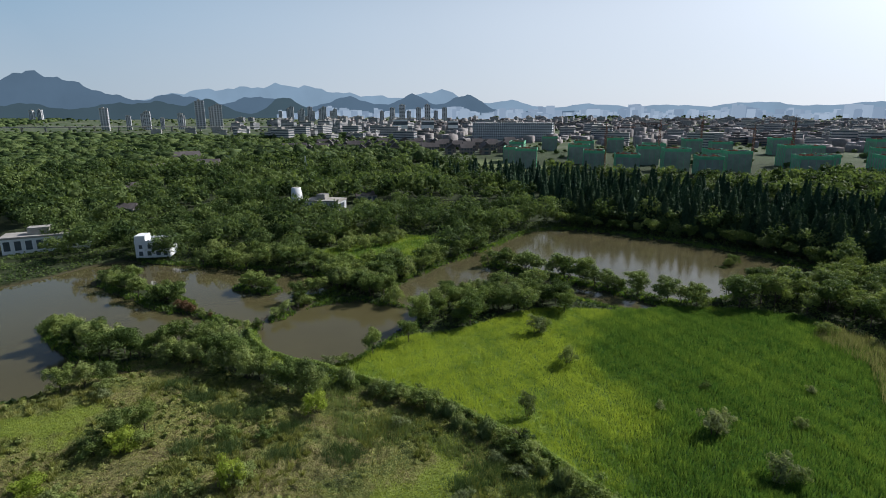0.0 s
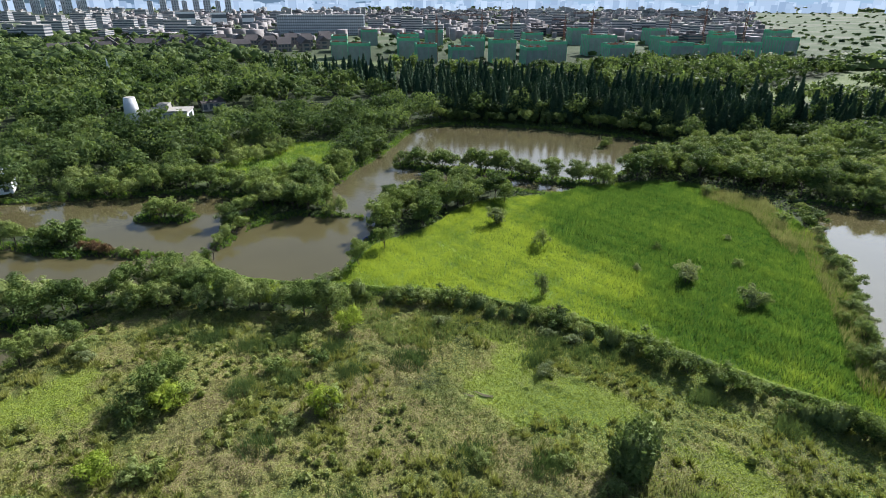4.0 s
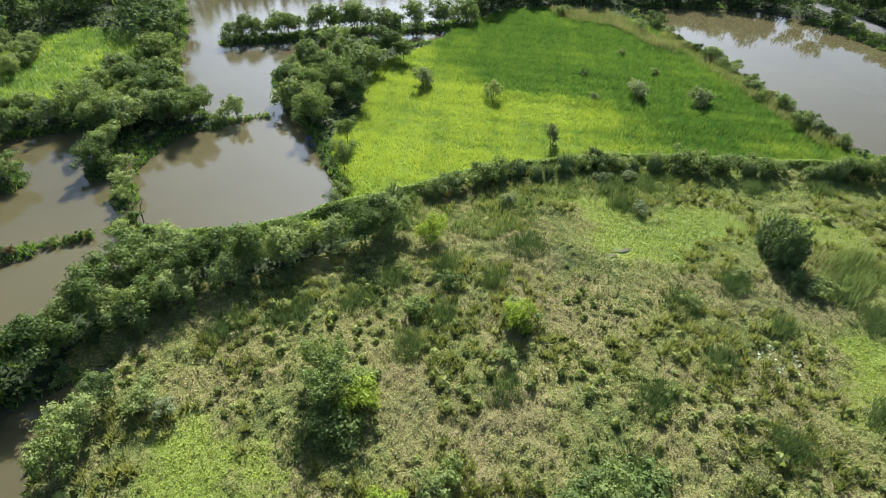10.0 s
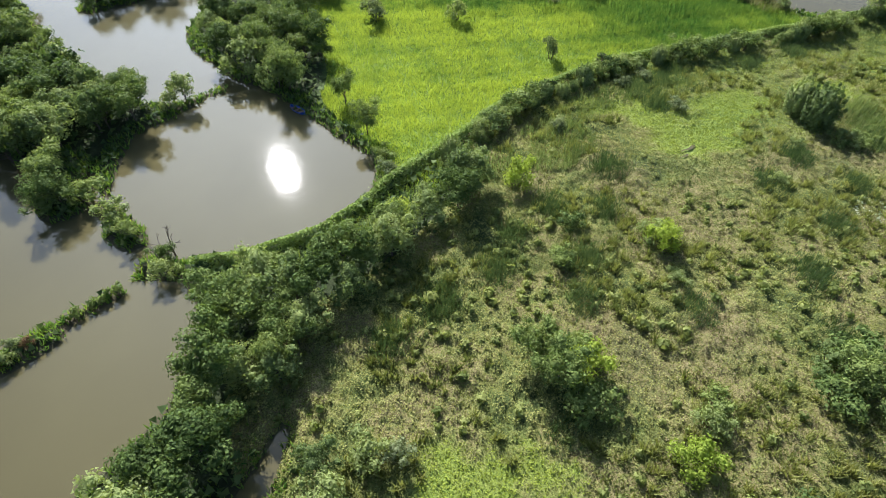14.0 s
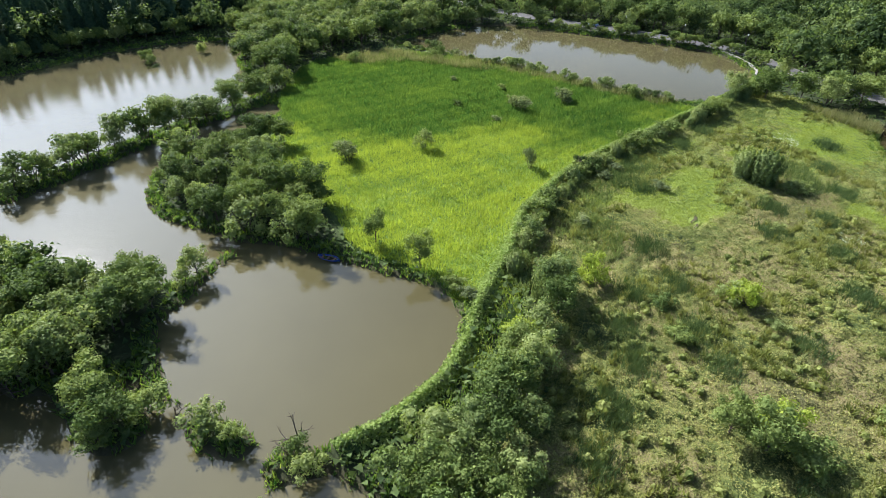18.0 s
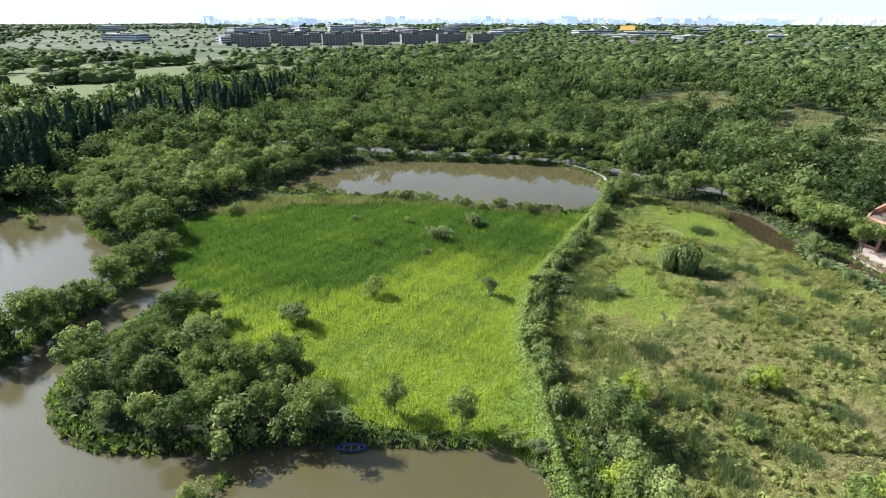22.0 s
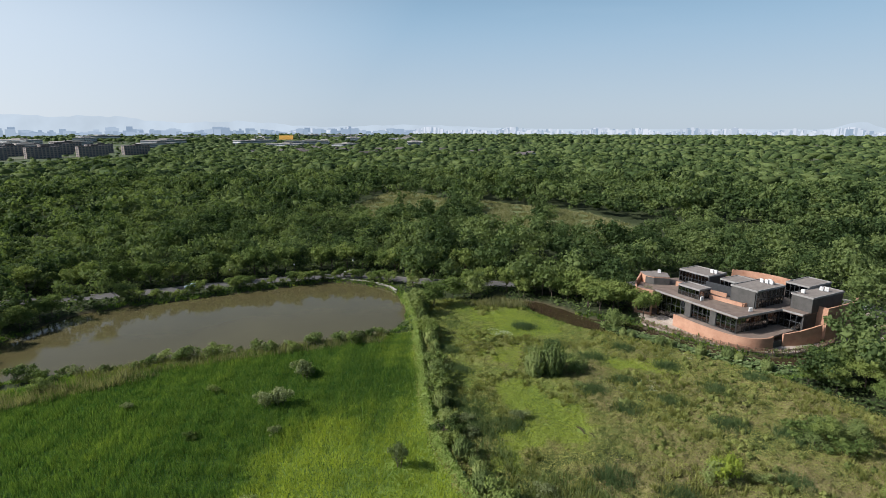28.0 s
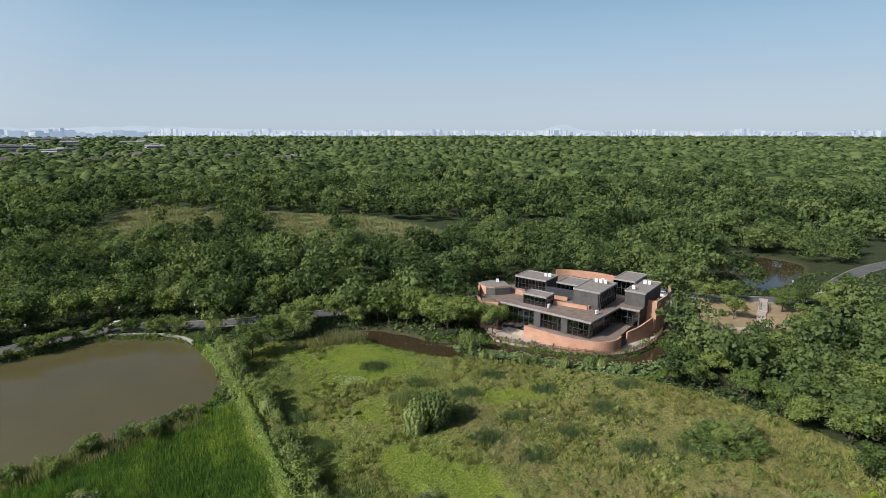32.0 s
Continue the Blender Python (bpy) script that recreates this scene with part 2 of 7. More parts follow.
def water_material(name, deep, ripple=0.02, rough=0.06):
    m = bpy.data.materials.new(name)
    nt, n, l, out = nodes_of(m)
    v = world_pos(nt)
    silt = noise_of(nt, 0.03, 4, v)
    col = ramp(nt, silt, [(0.3, deep), (0.7, tuple(c * 1.25 for c in deep))])
    h = math_n(nt, "ADD", noise_of(nt, 0.9, 3, v), math_n(nt, "MULTIPLY", noise_of(nt, 4.0, 2, v), 0.35))
    p = principled(nt, out, col, rough, 0.0, bump_of(nt, h, ripple, 0.25), 0.5)
    p.inputs["IOR"].default_value = 1.33
    return m


WATER = water_material("silty_pond_water", (0.07, 0.062, 0.029), 0.025, 0.035)
WATER_WIDE = water_material("wind_ruffled_pond_water", (0.07, 0.063, 0.032), 0.1, 0.08)
WATER_DARK = water_material("dark_moat_water", (0.035, 0.026, 0.014))


# ---- the plan ----
WATER_Z = -0.6
POND_ROUND = [(-42, 118), (-40, 113), (-37, 108), (-34, 105), (-30, 102.5), (-24, 101.5), (-18, 104), (-14, 111), (-10, 117), (-6, 124), (-3, 131),
              (-3, 138), (-9, 136), (-16, 139), (-22, 140), (-28, 138), (-35, 134), (-40, 129), (-42, 124)]
POND_NORTH = [(-12, 140), (-8, 133), (-3, 132), (1, 139), (7, 148.5), (17, 152.5), (27, 150.5), (37, 142.5), (47, 132.5), (54, 131.5), (62, 139), (70, 138), (80, 143), (92, 149),
              (107, 146), (119, 160), (113, 179), (105, 190), (97, 197), (80, 213), (54, 229), (40, 225), (29, 213), (20, 197), (7, 181), (-3, 168), (-9, 159), (-12.5, 151), (-12.5, 145)]
POND_EAST = [(107, 102), (97, 90), (84, 76), (76, 66), (63, 55), (51, 43), (44, 34), (46, 22), (57, 9), (64, 3), (82, 2), (94, 14), (105, 29), (118, 46),
             (129, 62), (121, 84)]
LAGOON = [(-44, 120), (-46, 116), (-50, 112), (-57, 110.5), (-64, 112), (-71, 114), (-84, 122), (-93, 128), (-97, 124), (-88, 115), (-78, 106), (-70, 101), (-61, 100),
          (-57.5, 98.8), (-60, 97.8), (-68, 97.8), (-71, 91), (-81, 84), (-105, 78), (-135, 84), (-155, 110), (-142, 148), (-124, 154), (-112, 182), (-94, 177), (-79, 174), (-62, 171), (-50, 168), (-40, 163.5),
          (-33, 158), (-29, 153.5), (-28, 148), (-30, 142), (-33, 137), (-38, 128), (-41, 121)]
MOAT = [(26, -5), (14, -4), (4, 3), (-6, 2), (-12, 4), (-22, 9), (-34, 13.5), (-43, 9), (-48, 3), (-52, 6), (-48, 13), (-43, 18), (-38, 22), (-28, 19),
        (-15, 15), (-4, 13), (3, 12), (11, 8), (20, 3)]
BACK_POND = [(-94, -40), (-97, -56), (-97.5, -72), (-102, -86), (-117, -92), (-130, -80), (-126, -67), (-114, -54), (-103, -44)]
PONDS = {"round": POND_ROUND, "north": POND_NORTH, "east": POND_EAST, "lagoon": LAGOON, "moat": MOAT, "back": BACK_POND}
# banks that part the waters: line and half width
BANKS = [([(17.5, 174.5), (27, 166.5), (41, 155), (50.5, 146), (59, 138), (68, 132)], 3.2),
         ([(-6.8, 133.4), (-11, 136.4), (-15, 138.8)], 1.35),
         ([(-15, 140.2), (-19, 143), (-24, 146.5), (-28, 151)], 3.4),
         ([(-28.5, 147), (-33, 143), (-36.8, 139.6)], 3.2), ([(-38, 130.8), (-40.2, 127)], 1.7), ([(-43.8, 122), (-43.6, 119.4)], 2.0),
         ([(-100, 160), (-88, 150), (-77, 142.5), (-68, 136)], 4.6), ([(-67, 134.5), (-61, 131), (-55, 127)], 1.7),
         ([(-52.2, 126.4), (-49.6, 124.6), (-48, 123.7)], 0.8),
         ([(-56, 152), (-52, 150.5), (-48, 148.8)], 3.4)]
DYKE = [(-43, 117), (-40.5, 111), (-35.5, 105), (-30, 101.5), (-24, 99), (-18, 95.5), (-12, 91.5), (-3, 88), (5, 81), (13, 73), (21, 61), (30, 46), (38, 33), (46, 21), (55, 10)]
MEADOW = [(-24, 101), (-17, 103), (-12, 110), (-7, 116), (0, 117), (8, 121), (18, 129), (28, 133), (38, 131), (48, 130), (60, 133), (72, 131), (86, 128), (92, 118),
          (96, 100), (84, 78), (72, 65), (50, 44), (43, 36), (38, 33), (30, 46), (21, 61), (13, 73), (5, 81), (-3, 88), (-12, 91.5), (-18, 95.5)]
FIELD = [(-70, 92), (-58, 104), (-50, 103), (-40, 94), (-28, 89), (-19, 86), (-12, 90), (-3, 87), (5, 80), (13, 72), (21, 60), (30, 45), (38, 32), (46, 20), (44, 6),
         (22, 4), (6, 9), (-4, 12), (-15, 15), (-30, 21), (-44, 28), (-55, 36), (-62, 48), (-74, 62), (-80, 78)]
GREEN_FIELD = [(-46, 179), (-33, 172), (-22, 167), (-11, 174), (0, 185), (5, 204), (0, 214), (-14, 217), (-30, 206), (-42, 193)]
CLEARINGS = [[(162, -104), (178, -142), (200, -232), (135, -196), (112, -140), (100, -100)], [(116, -199), (45, -180), (8, -142), (-10, -108), (36, -84), (70, -88), (90, -128)],
             [(230, 240), (262, 190), (305, 135), (335, 70), (385, 0), (520, -40), (720, 60), (640, 260), (420, 300)], [(-16, 500), (60, 560), (100, 470), (60, 430)]]
LAWN = [(-62, -22), (-72, -32), (-88, -34), (-98, -20), (-90, -4), (-76, 2), (-62, -8)]
ROAD = [(190, 92), (150, 62), (126, 40), (108, 18), (92, 4), (80, -5), (62, -6), (44, -12), (30, -17), (8, -28), (-18, -40), (-45, -46), (-58, -42), (-70, -34), (-84, -31),
        (-95, -29.5), (-104, -31.5), (-118, -42), (-130, -54), (-150, -70), (-180, -84)]
BUILDING = [(-5, -14), (-12, 1), (-24, 5), (-34, 10), (-45, 2), (-62, -22), (-50, -46), (-18, -44)]
TERRACE = [(-10, 2), (-18, 6.4), (-26, 9.2), (-34, 11.6), (-41, 9.2), (-46.5, 4), (-51, -3), (-56, -11)]


def seg_dist(px, py, pts, closed):
    """Distance from many points to a line or ring."""
    best = np.full(px.shape, 1e9)
    n = len(pts)
    for i in range(n if closed else n - 1):
        (ax, ay), (bx, by) = pts[i], pts[(i + 1) % n]
        dx, dy = bx - ax, by - ay
        u = np.clip(((px - ax) * dx + (py - ay) * dy) / (dx * dx + dy * dy), 0, 1)
        best = np.minimum(best, np.hypot(px - ax - u * dx, py - ay - u * dy))
    return best


def inside(px, py, pts):
    c = np.zeros(px.shape, bool)
    n = len(pts)
    for i in range(n):
        (ax, ay), (bx, by) = pts[i], pts[(i + 1) % n]
        if ay != by:
            c ^= ((ay > py) != (by > py)) & (px < (bx - ax) * (py - ay) / (by - ay) + ax)
    return c


def signed(px, py, pts):
    """Distance to a ring, negative inside it."""
    d = seg_dist(px, py, pts, True)
    return np.where(inside(px, py, pts), -d, d)


def smooth_ring(pts, closed=True, steps=3):
    """Rounds a plan line by cutting its corners."""
    p = np.array(pts, float)
    for _ in range(steps):
        q = np.roll(p, -1, 0)
        a, b = 0.75 * p + 0.25 * q, 0.25 * p + 0.75 * q
        r = np.stack([a, b], 1).reshape(-1, 2)
        p = r if closed else np.vstack([p[:1], r[1:-2], p[-1:]])
    return [tuple(v) for v in p]


PONDS = {k: smooth_ring(v, True, 1) for k, v in PONDS.items()}
MEADOW, FIELD = smooth_ring(MEADOW, True, 1), smooth_ring(FIELD, True, 1)
ROAD, TERRACE = smooth_ring(ROAD, False, 2), smooth_ring(TERRACE, False, 3)
DYKE = smooth_ring(DYKE, False, 1)


def wobble(px, py, size, seed=0.0):
    """Cheap smooth unevenness between about -1 and 1."""
    s = 0
    for k, (a, b) in enumerate(((1.0, 0.35), (-0.6, 0.9), (0.45, -1.1), (1.7, 1.3), (-2.1, 0.8))):
        s = s + np.sin((px * a + py * b) / size + 2.1 * k + seed) / (1 + 0.5 * k)
    return s / 2.4


def shore(px, py):
    """Distance to the water's edge, negative over water."""
    d = np.full(px.shape, 1e9)
    for ring in PONDS.values():
        d = np.minimum(d, signed(px, py, ring))
    for line, half in BANKS:
        d = np.maximum(d, half - seg_dist(px, py, line, False))
    return d + 0.35 * wobble(px, py, 1.6) + 0.45 * wobble(px, py, 4.0, 1.0)


def height(px, py, d=None):
    d = shore(px, py) if d is None else d
    h = WATER_Z + np.clip(d * 0.4, -1.3, 0.62)
    far = np.hypot(px - 10, py - 70)
    dry = np.clip(d / 2.0, 0, 1)
    h = h + dry * (0.10 * wobble(px, py, 3.1) + 0.16 * wobble(px, py, 11.0, 2.0))
    dk = seg_dist(px, py, DYKE, False)
    h = h + 0.75 * np.exp(-(dk / 1.5) ** 2) * np.clip(d / 0.8, 0, 1)
    rd = seg_dist(px, py, ROAD, False)
    flat = np.clip((rd - 3.2) / 2.0, 0, 1)
    h = np.where(d > 0.2, h * flat + 0.22 * (1 - flat), h)
    inb = np.clip(signed(px, py, BUILDING) / 2.0, 0, 1)
    h = np.where(d > -3, h * inb + 0.15 * (1 - inb), h)
    return h + np.clip((far - 1200) / 3000, 0, 1) * 4 * wobble(px, py, 300.0)


def spot(x, y):
    return float(height(np.array([float(x)]), np.array([float(y)]))[0])


# ---- meshes from arrays ----
def mesh_np(name, verts, faces, material, smooth=False, attrs=None):
    """A mesh from arrays: verts n x 3, faces m x 3 or m x 4."""
    me = bpy.data.meshes.new(name)
    verts, faces = np.asarray(verts, np.float32), np.asarray(faces, np.int32)
    k = faces.shape[1]
    me.vertices.add(len(verts))
    me.vertices.foreach_set("co", verts.ravel())
    me.loops.add(faces.size)
    me.loops.foreach_set("vertex_index", faces.ravel())
    me.polygons.add(len(faces))
    me.polygons.foreach_set("loop_start", np.arange(0, faces.size, k, dtype=np.int32))
    if smooth:
        me.polygons.foreach_set("use_smooth", np.ones(len(faces), bool))
    me.update(calc_edges=True)
    for key, values in (attrs or {}).items():
        a = me.attributes.new(key, "FLOAT", "POINT")
        a.data.foreach_set("value", np.asarray(values, np.float32))
    me.materials.append(material)
    return me


def part(name, bm, material, parent=None, label="", smooth=False):
    """Links a bmesh as one mesh object, under a thing or a part."""
    me = bpy.data.meshes.new(name)
    bm.to_mesh(me)
    bm.free()
    me.materials.append(material)
    if smooth:
        for p in me.polygons:
            p.use_smooth = True
    ob = new(name, me)
    ob.parent = parent
    return tagged(ob, label)


def box(bm, x0, y0, z0, x1, y1, z1, m=None):
    vs = bmesh.ops.create_cube(bm, size=1.0)["verts"]
    t = Matrix.Translation(((x0 + x1) / 2, (y0 + y1) / 2, (z0 + z1) / 2)) @ Matrix.Diagonal((abs(x1 - x0), abs(y1 - y0), abs(z1 - z0), 1))
    bmesh.ops.transform(bm, matrix=(m @ t) if m is not None else t, verts=vs)
    return vs


def tube(bm, a, b, r0, r1, sides=6):
    """A tapered round bar from a to b."""
    a, b = Vector(a), Vector(b)
    m = (b - a).to_track_quat("Z", "Y").to_matrix().to_4x4()
    r = [[bm.verts.new(p + m.to_3x3() @ Vector((math.cos(k / sides * math.tau) * rr, math.sin(k / sides * math.tau) * rr, 0))) for k in range(sides)] for p, rr in ((a, r0), (b, r1))]
    for k in range(sides):
        bm.faces.new((r[0][k], r[0][(k + 1) % sides], r[1][(k + 1) % sides], r[1][k]))
    bm.faces.new(r[0][::-1])
    bm.faces.new(r[1])


def prism(bm, ring, z0, z1):
    """A straight-sided block over a plan ring."""
    a = [bm.verts.new((x, y, z0)) for x, y in ring]
    b = [bm.verts.new((x, y, z1)) for x, y in ring]
    n = len(ring)
    for i in range(n):
        bm.faces.new((a[i], a[(i + 1) % n], b[(i + 1) % n], b[i]))
    bm.faces.new(b)
    bm.faces.new(a[::-1])
    bmesh.ops.recalc_face_normals(bm, faces=bm.faces[:])


def offset_line(line, d):
    """A plan line moved sideways by d to its left."""
    p = np.array(line, float)
    t = np.gradient(p, axis=0)
    t /= np.linalg.norm(t, axis=1)[:, None]
    return [tuple(v) for v in p + d * np.stack([-t[:, 1], t[:, 0]], 1)]


# ---- ground: one sheet to the horizon ----
def axis(lo, hi, step, reach):
    core = np.arange(lo, hi + step / 2, step)
    grow = step * np.cumsum(1.11 ** np.arange(1, 200))
    up, down = grow[grow < reach - hi], grow[grow < reach + lo]
    return np.concatenate([(lo - down)[::-1], core, hi + up])


gx, gy = axis(-150, 150, 1.35, 4900), axis(-70, 235, 1.35, 4900)
GX, GY = np.meshgrid(gx, gy)
fx, fy = GX.ravel(), GY.ravel()
fd = shore(fx, fy)
fz = height(fx, fy, fd)
nx, ny = len(gx), len(gy)
idx = np.arange(nx * ny).reshape(ny, nx)
quads = np.stack([idx[:-1, :-1], idx[:-1, 1:], idx[1:, 1:], idx[1:, :-1]], -1).reshape(-1, 4)
m_meadow = np.clip(0.5 - signed(fx, fy, MEADOW) / 2.5, 0, 1)
m_field = np.clip(0.5 - signed(fx, fy, FIELD) / 2.5, 0, 1)
m_meadow = np.maximum(m_meadow, 0.8 * np.clip(0.5 - signed(fx, fy, GREEN_FIELD) / 3, 0, 1))
m_open = np.zeros(fx.shape)
for ring in (*CLEARINGS, GREEN_FIELD):
    m_open = np.maximum(m_open, np.clip(0.5 - signed(fx, fy, ring) / 6, 0, 1))
m_mud = np.clip(1.0 - fd / 1.3, 0, 1)
LUSH = [(50, 136), (36, 122), (31, 108), (29, 99), (36, 88), (32, 80), (24, 72), (24, 62), (32, 48), (40, 36), (52, 44), (74, 66), (98, 98), (92, 130), (70, 134)]
BRIGHT = [[(2, 74), (0, 70), (-4, 68), (-7, 63), (-9, 60), (-6, 56), (0, 52), (6, 48), (11, 51), (8, 55), (1, 60), (1, 66), (4, 71)], [(15, 41), (19, 37), (13, 33), (8, 36)], [(30, 12), (22, 5), (11, 13), (12, 23), (22, 27)],
          [(-58, 84), (-57, 79), (-60, 74), (-66, 74), (-71, 80), (-65, 83)], [(-20, 31), (-14, 34), (-8, 30), (-14, 26)],
          [(0, 110), (5, 104), (-6, 98), (-17, 97), (-14, 104)]]
m_lush = np.clip(0.5 - (signed(fx, fy, LUSH) + 4.0 * wobble(fx, fy, 4.0)) / 9, 0, 1)
m_bright = np.zeros(fx.shape)
for ring in BRIGHT:
    m_bright = np.maximum(m_bright, np.clip(0.45 - (signed(fx, fy, ring) + 3.2 * wobble(fx, fy, 1.8, 3.0) + 1.6 * wobble(fx, fy, 0.6, 1.0)) / 5, 0, 0.72))
m_bare = np.maximum(np.clip(0.5 - signed(fx, fy, BUILDING) / 3, 0, 1), np.clip(0.5 - signed(fx, fy, LAWN) / 2, 0, 1))


def ground_material():
    m = bpy.data.materials.new("ground")
    nt, n, l, out = nodes_of(m)
    v = world_pos(nt)

    def at(name):
        a = n.new("ShaderNodeAttribute")
        a.attribute_name = name
        return a.outputs["Fac"]
    n1, n2, n3 = noise_of(nt, 0.07, 4, v), noise_of(nt, 0.5, 4, v), noise_of(nt, 3.5, 5, v, 0.7)
    speck = math_n(nt, "ADD", math_n(nt, "MULTIPLY", n2, 0.5), math_n(nt, "MULTIPLY", n3, 0.5))
    floor = ramp(nt, speck, [(0.3, (0.02, 0.028, 0.013)), (0.7, (0.05, 0.064, 0.028))])
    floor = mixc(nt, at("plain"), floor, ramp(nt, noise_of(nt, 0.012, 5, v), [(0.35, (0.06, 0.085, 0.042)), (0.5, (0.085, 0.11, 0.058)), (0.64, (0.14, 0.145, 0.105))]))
    meadow = ramp(nt, math_n(nt, "ADD", math_n(nt, "MULTIPLY", n1, 0.55), math_n(nt, "MULTIPLY", speck, 0.45)),
                  [(0.36, (0.06, 0.105, 0.028)), (0.5, (0.13, 0.195, 0.042)), (0.66, (0.22, 0.285, 0.06))])
    field = ramp(nt, math_n(nt, "ADD", math_n(nt, "MULTIPLY", n1, 0.5), math_n(nt, "MULTIPLY", speck, 0.5)),
                 [(0.34, (0.05, 0.07, 0.028)), (0.48, (0.1, 0.12, 0.045)), (0.58, (0.15, 0.135, 0.066)), (0.68, (0.14, 0.17, 0.05))])
    meadow = mixc(nt, at("lush"), meadow, ramp(nt, speck, [(0.3, (0.032, 0.072, 0.022)), (0.7, (0.075, 0.14, 0.035))]))
    vivid = ramp(nt, speck, [(0.3, (0.12, 0.19, 0.03)), (0.7, (0.21, 0.29, 0.048))])
    meadow, field = mixc(nt, at("bright"), meadow, vivid), mixc(nt, at("bright"), field, vivid)
    opened = ramp(nt, speck, [(0.3, (0.07, 0.105, 0.04)), (0.5, (0.115, 0.145, 0.06)), (0.72, (0.2, 0.2, 0.11))])
    bare = ramp(nt, speck, [(0.3, (0.19, 0.14, 0.08)), (0.7, (0.33, 0.25, 0.15))])
    mud = ramp(nt, speck, [(0.3, (0.04, 0.033, 0.02)), (0.7, (0.10, 0.085, 0.05))])
    c = mixc(nt, at("open"), floor, opened)
    c = mixc(nt, at("field"), c, field)
    c = mixc(nt, at("meadow"), c, meadow)
    c = mixc(nt, at("bare"), c, bare)
    c = mixc(nt, at("mud"), c, mud)
    principled(nt, out, c, 0.95, 0, bump_of(nt, speck, 0.8, 0.25), 0.1)
    return m


tagged(new("ground", mesh_np("ground", np.stack([fx, fy, fz], 1), quads, ground_material(), True,
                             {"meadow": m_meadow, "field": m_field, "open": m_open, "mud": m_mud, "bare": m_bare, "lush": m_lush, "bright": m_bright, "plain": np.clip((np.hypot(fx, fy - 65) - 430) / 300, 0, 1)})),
       "grassy wetland ground with muddy pond margins", "ground", kind="structure")


def water_sheet(name, ring, material, label):
    bm = bmesh.new()
    f = bm.faces.new([bm.verts.new((x, y, WATER_Z)) for x, y in offset_ring(ring, 2.0)])
    bmesh.ops.triangulate(bm, faces=[f])
    bmesh.ops.recalc_face_normals(bm, faces=bm.faces[:])
    bmesh.ops.reverse_faces(bm, faces=[f for f in bm.faces if f.normal.z < 0])
    return tagged(part(name, bm, material), label, "water", kind="structure")


def offset_ring(ring, d):
    """A ring grown outward by d."""
    p = np.array(ring, float)
    area = np.sum(p[:, 0] * np.roll(p[:, 1], -1) - np.roll(p[:, 0], -1) * p[:, 1])
    t = np.roll(p, -1, 0) - np.roll(p, 1, 0)
    t /= np.linalg.norm(t, axis=1)[:, None]
    nrm = np.stack([t[:, 1], -t[:, 0]], 1) * (1 if area > 0 else -1)
    return [tuple(v) for v in p + d * nrm]


for key, words in (("round", "round brown pond enclosed by a grassy dyke"), ("north", "wide silty pond below a redwood belt"),
                   ("east", "brown pond beside the park road"), ("lagoon", "broad shallow lagoon with wooded islets"),
                   ("moat", "dark lily-grown moat before the brick museum"), ("back", "dark pond among trees behind the museum")):
    sheet = water_sheet("pond_water", PONDS[key], {"moat": WATER_DARK, "back": WATER_DARK, "north": WATER_WIDE}.get(key, WATER), words)
    sheet.location.z = {"round": 0.0, "north": -0.004, "lagoon": -0.008}.get(key, 0.0)


# ---- plants ----
RNG = np.random.default_rng(7)


def unit(v):
    return v / np.maximum(np.linalg.norm(v, axis=-1, keepdims=True), 1e-6)


def leaf_quads(centres, normals, size, rng, slim=0.62):
    """A kite-shaped leaf spray at each centre."""
    n = len(centres)
    up = unit(rng.normal(size=(n, 3)))
    a = unit(np.cross(normals, up))
    b = np.cross(normals, a)
    s = (size * rng.uniform(0.6, 1.35, n))[:, None]
    v = np.stack([centres - a * s, centres - b * s * slim - normals * s * 0.15, centres + a * s, centres + b * s * slim], 1)
    return v.reshape(-1, 3), np.arange(n * 4).reshape(-1, 4)


def lobes_of(rng, h, r, base, count, flat=0.8):
    """Uneven crown lobes: centre and radius."""
    out = [(np.array([0, 0, base + (h - base) * 0.55]), r * 0.62)]
    for k in range(count):
        a = k / count * math.tau + rng.uniform(-0.5, 0.5)
        d = r * rng.uniform(0.35, 0.85)
        z = base + (h - base) * rng.uniform(0.25, 0.85)
        out.append((np.array([math.cos(a) * d, math.sin(a) * d, z]), r * rng.uniform(0.24, 0.44)))
    out.append((np.array([rng.uniform(-0.2, 0.2) * r, rng.uniform(-0.2, 0.2) * r, h - r * 0.36]), r * 0.4))
    return [(c, q * np.array([1, 1, flat])) for c, q in out]


def leaf_tris(centres, normals, size, rng):
    """A three-cornered leaf spray at each centre."""
    n = len(centres)
    a = unit(np.cross(normals, unit(rng.normal(size=(n, 3)))))
    b = np.cross(normals, a)
    s = (size * rng.uniform(0.6, 1.35, n))[:, None]
    v = np.stack([centres - a * s - b * s * 0.5, centres + a * s - b * s * 0.5, centres + b * s], 1)
    return v.reshape(-1, 3), np.arange(n * 3).reshape(-1, 3)


ICO = {}


def ico_low(level=1):
    if level not in ICO:
        bm = bmesh.new()
        bmesh.ops.create_icosphere(bm, subdivisions=level, radius=1)
        ICO[level] = (np.array([v.co[:] for v in bm.verts]), np.array([[v.index for v in f.verts] for f in bm.faces]))
        bm.free()
    return ICO[level]


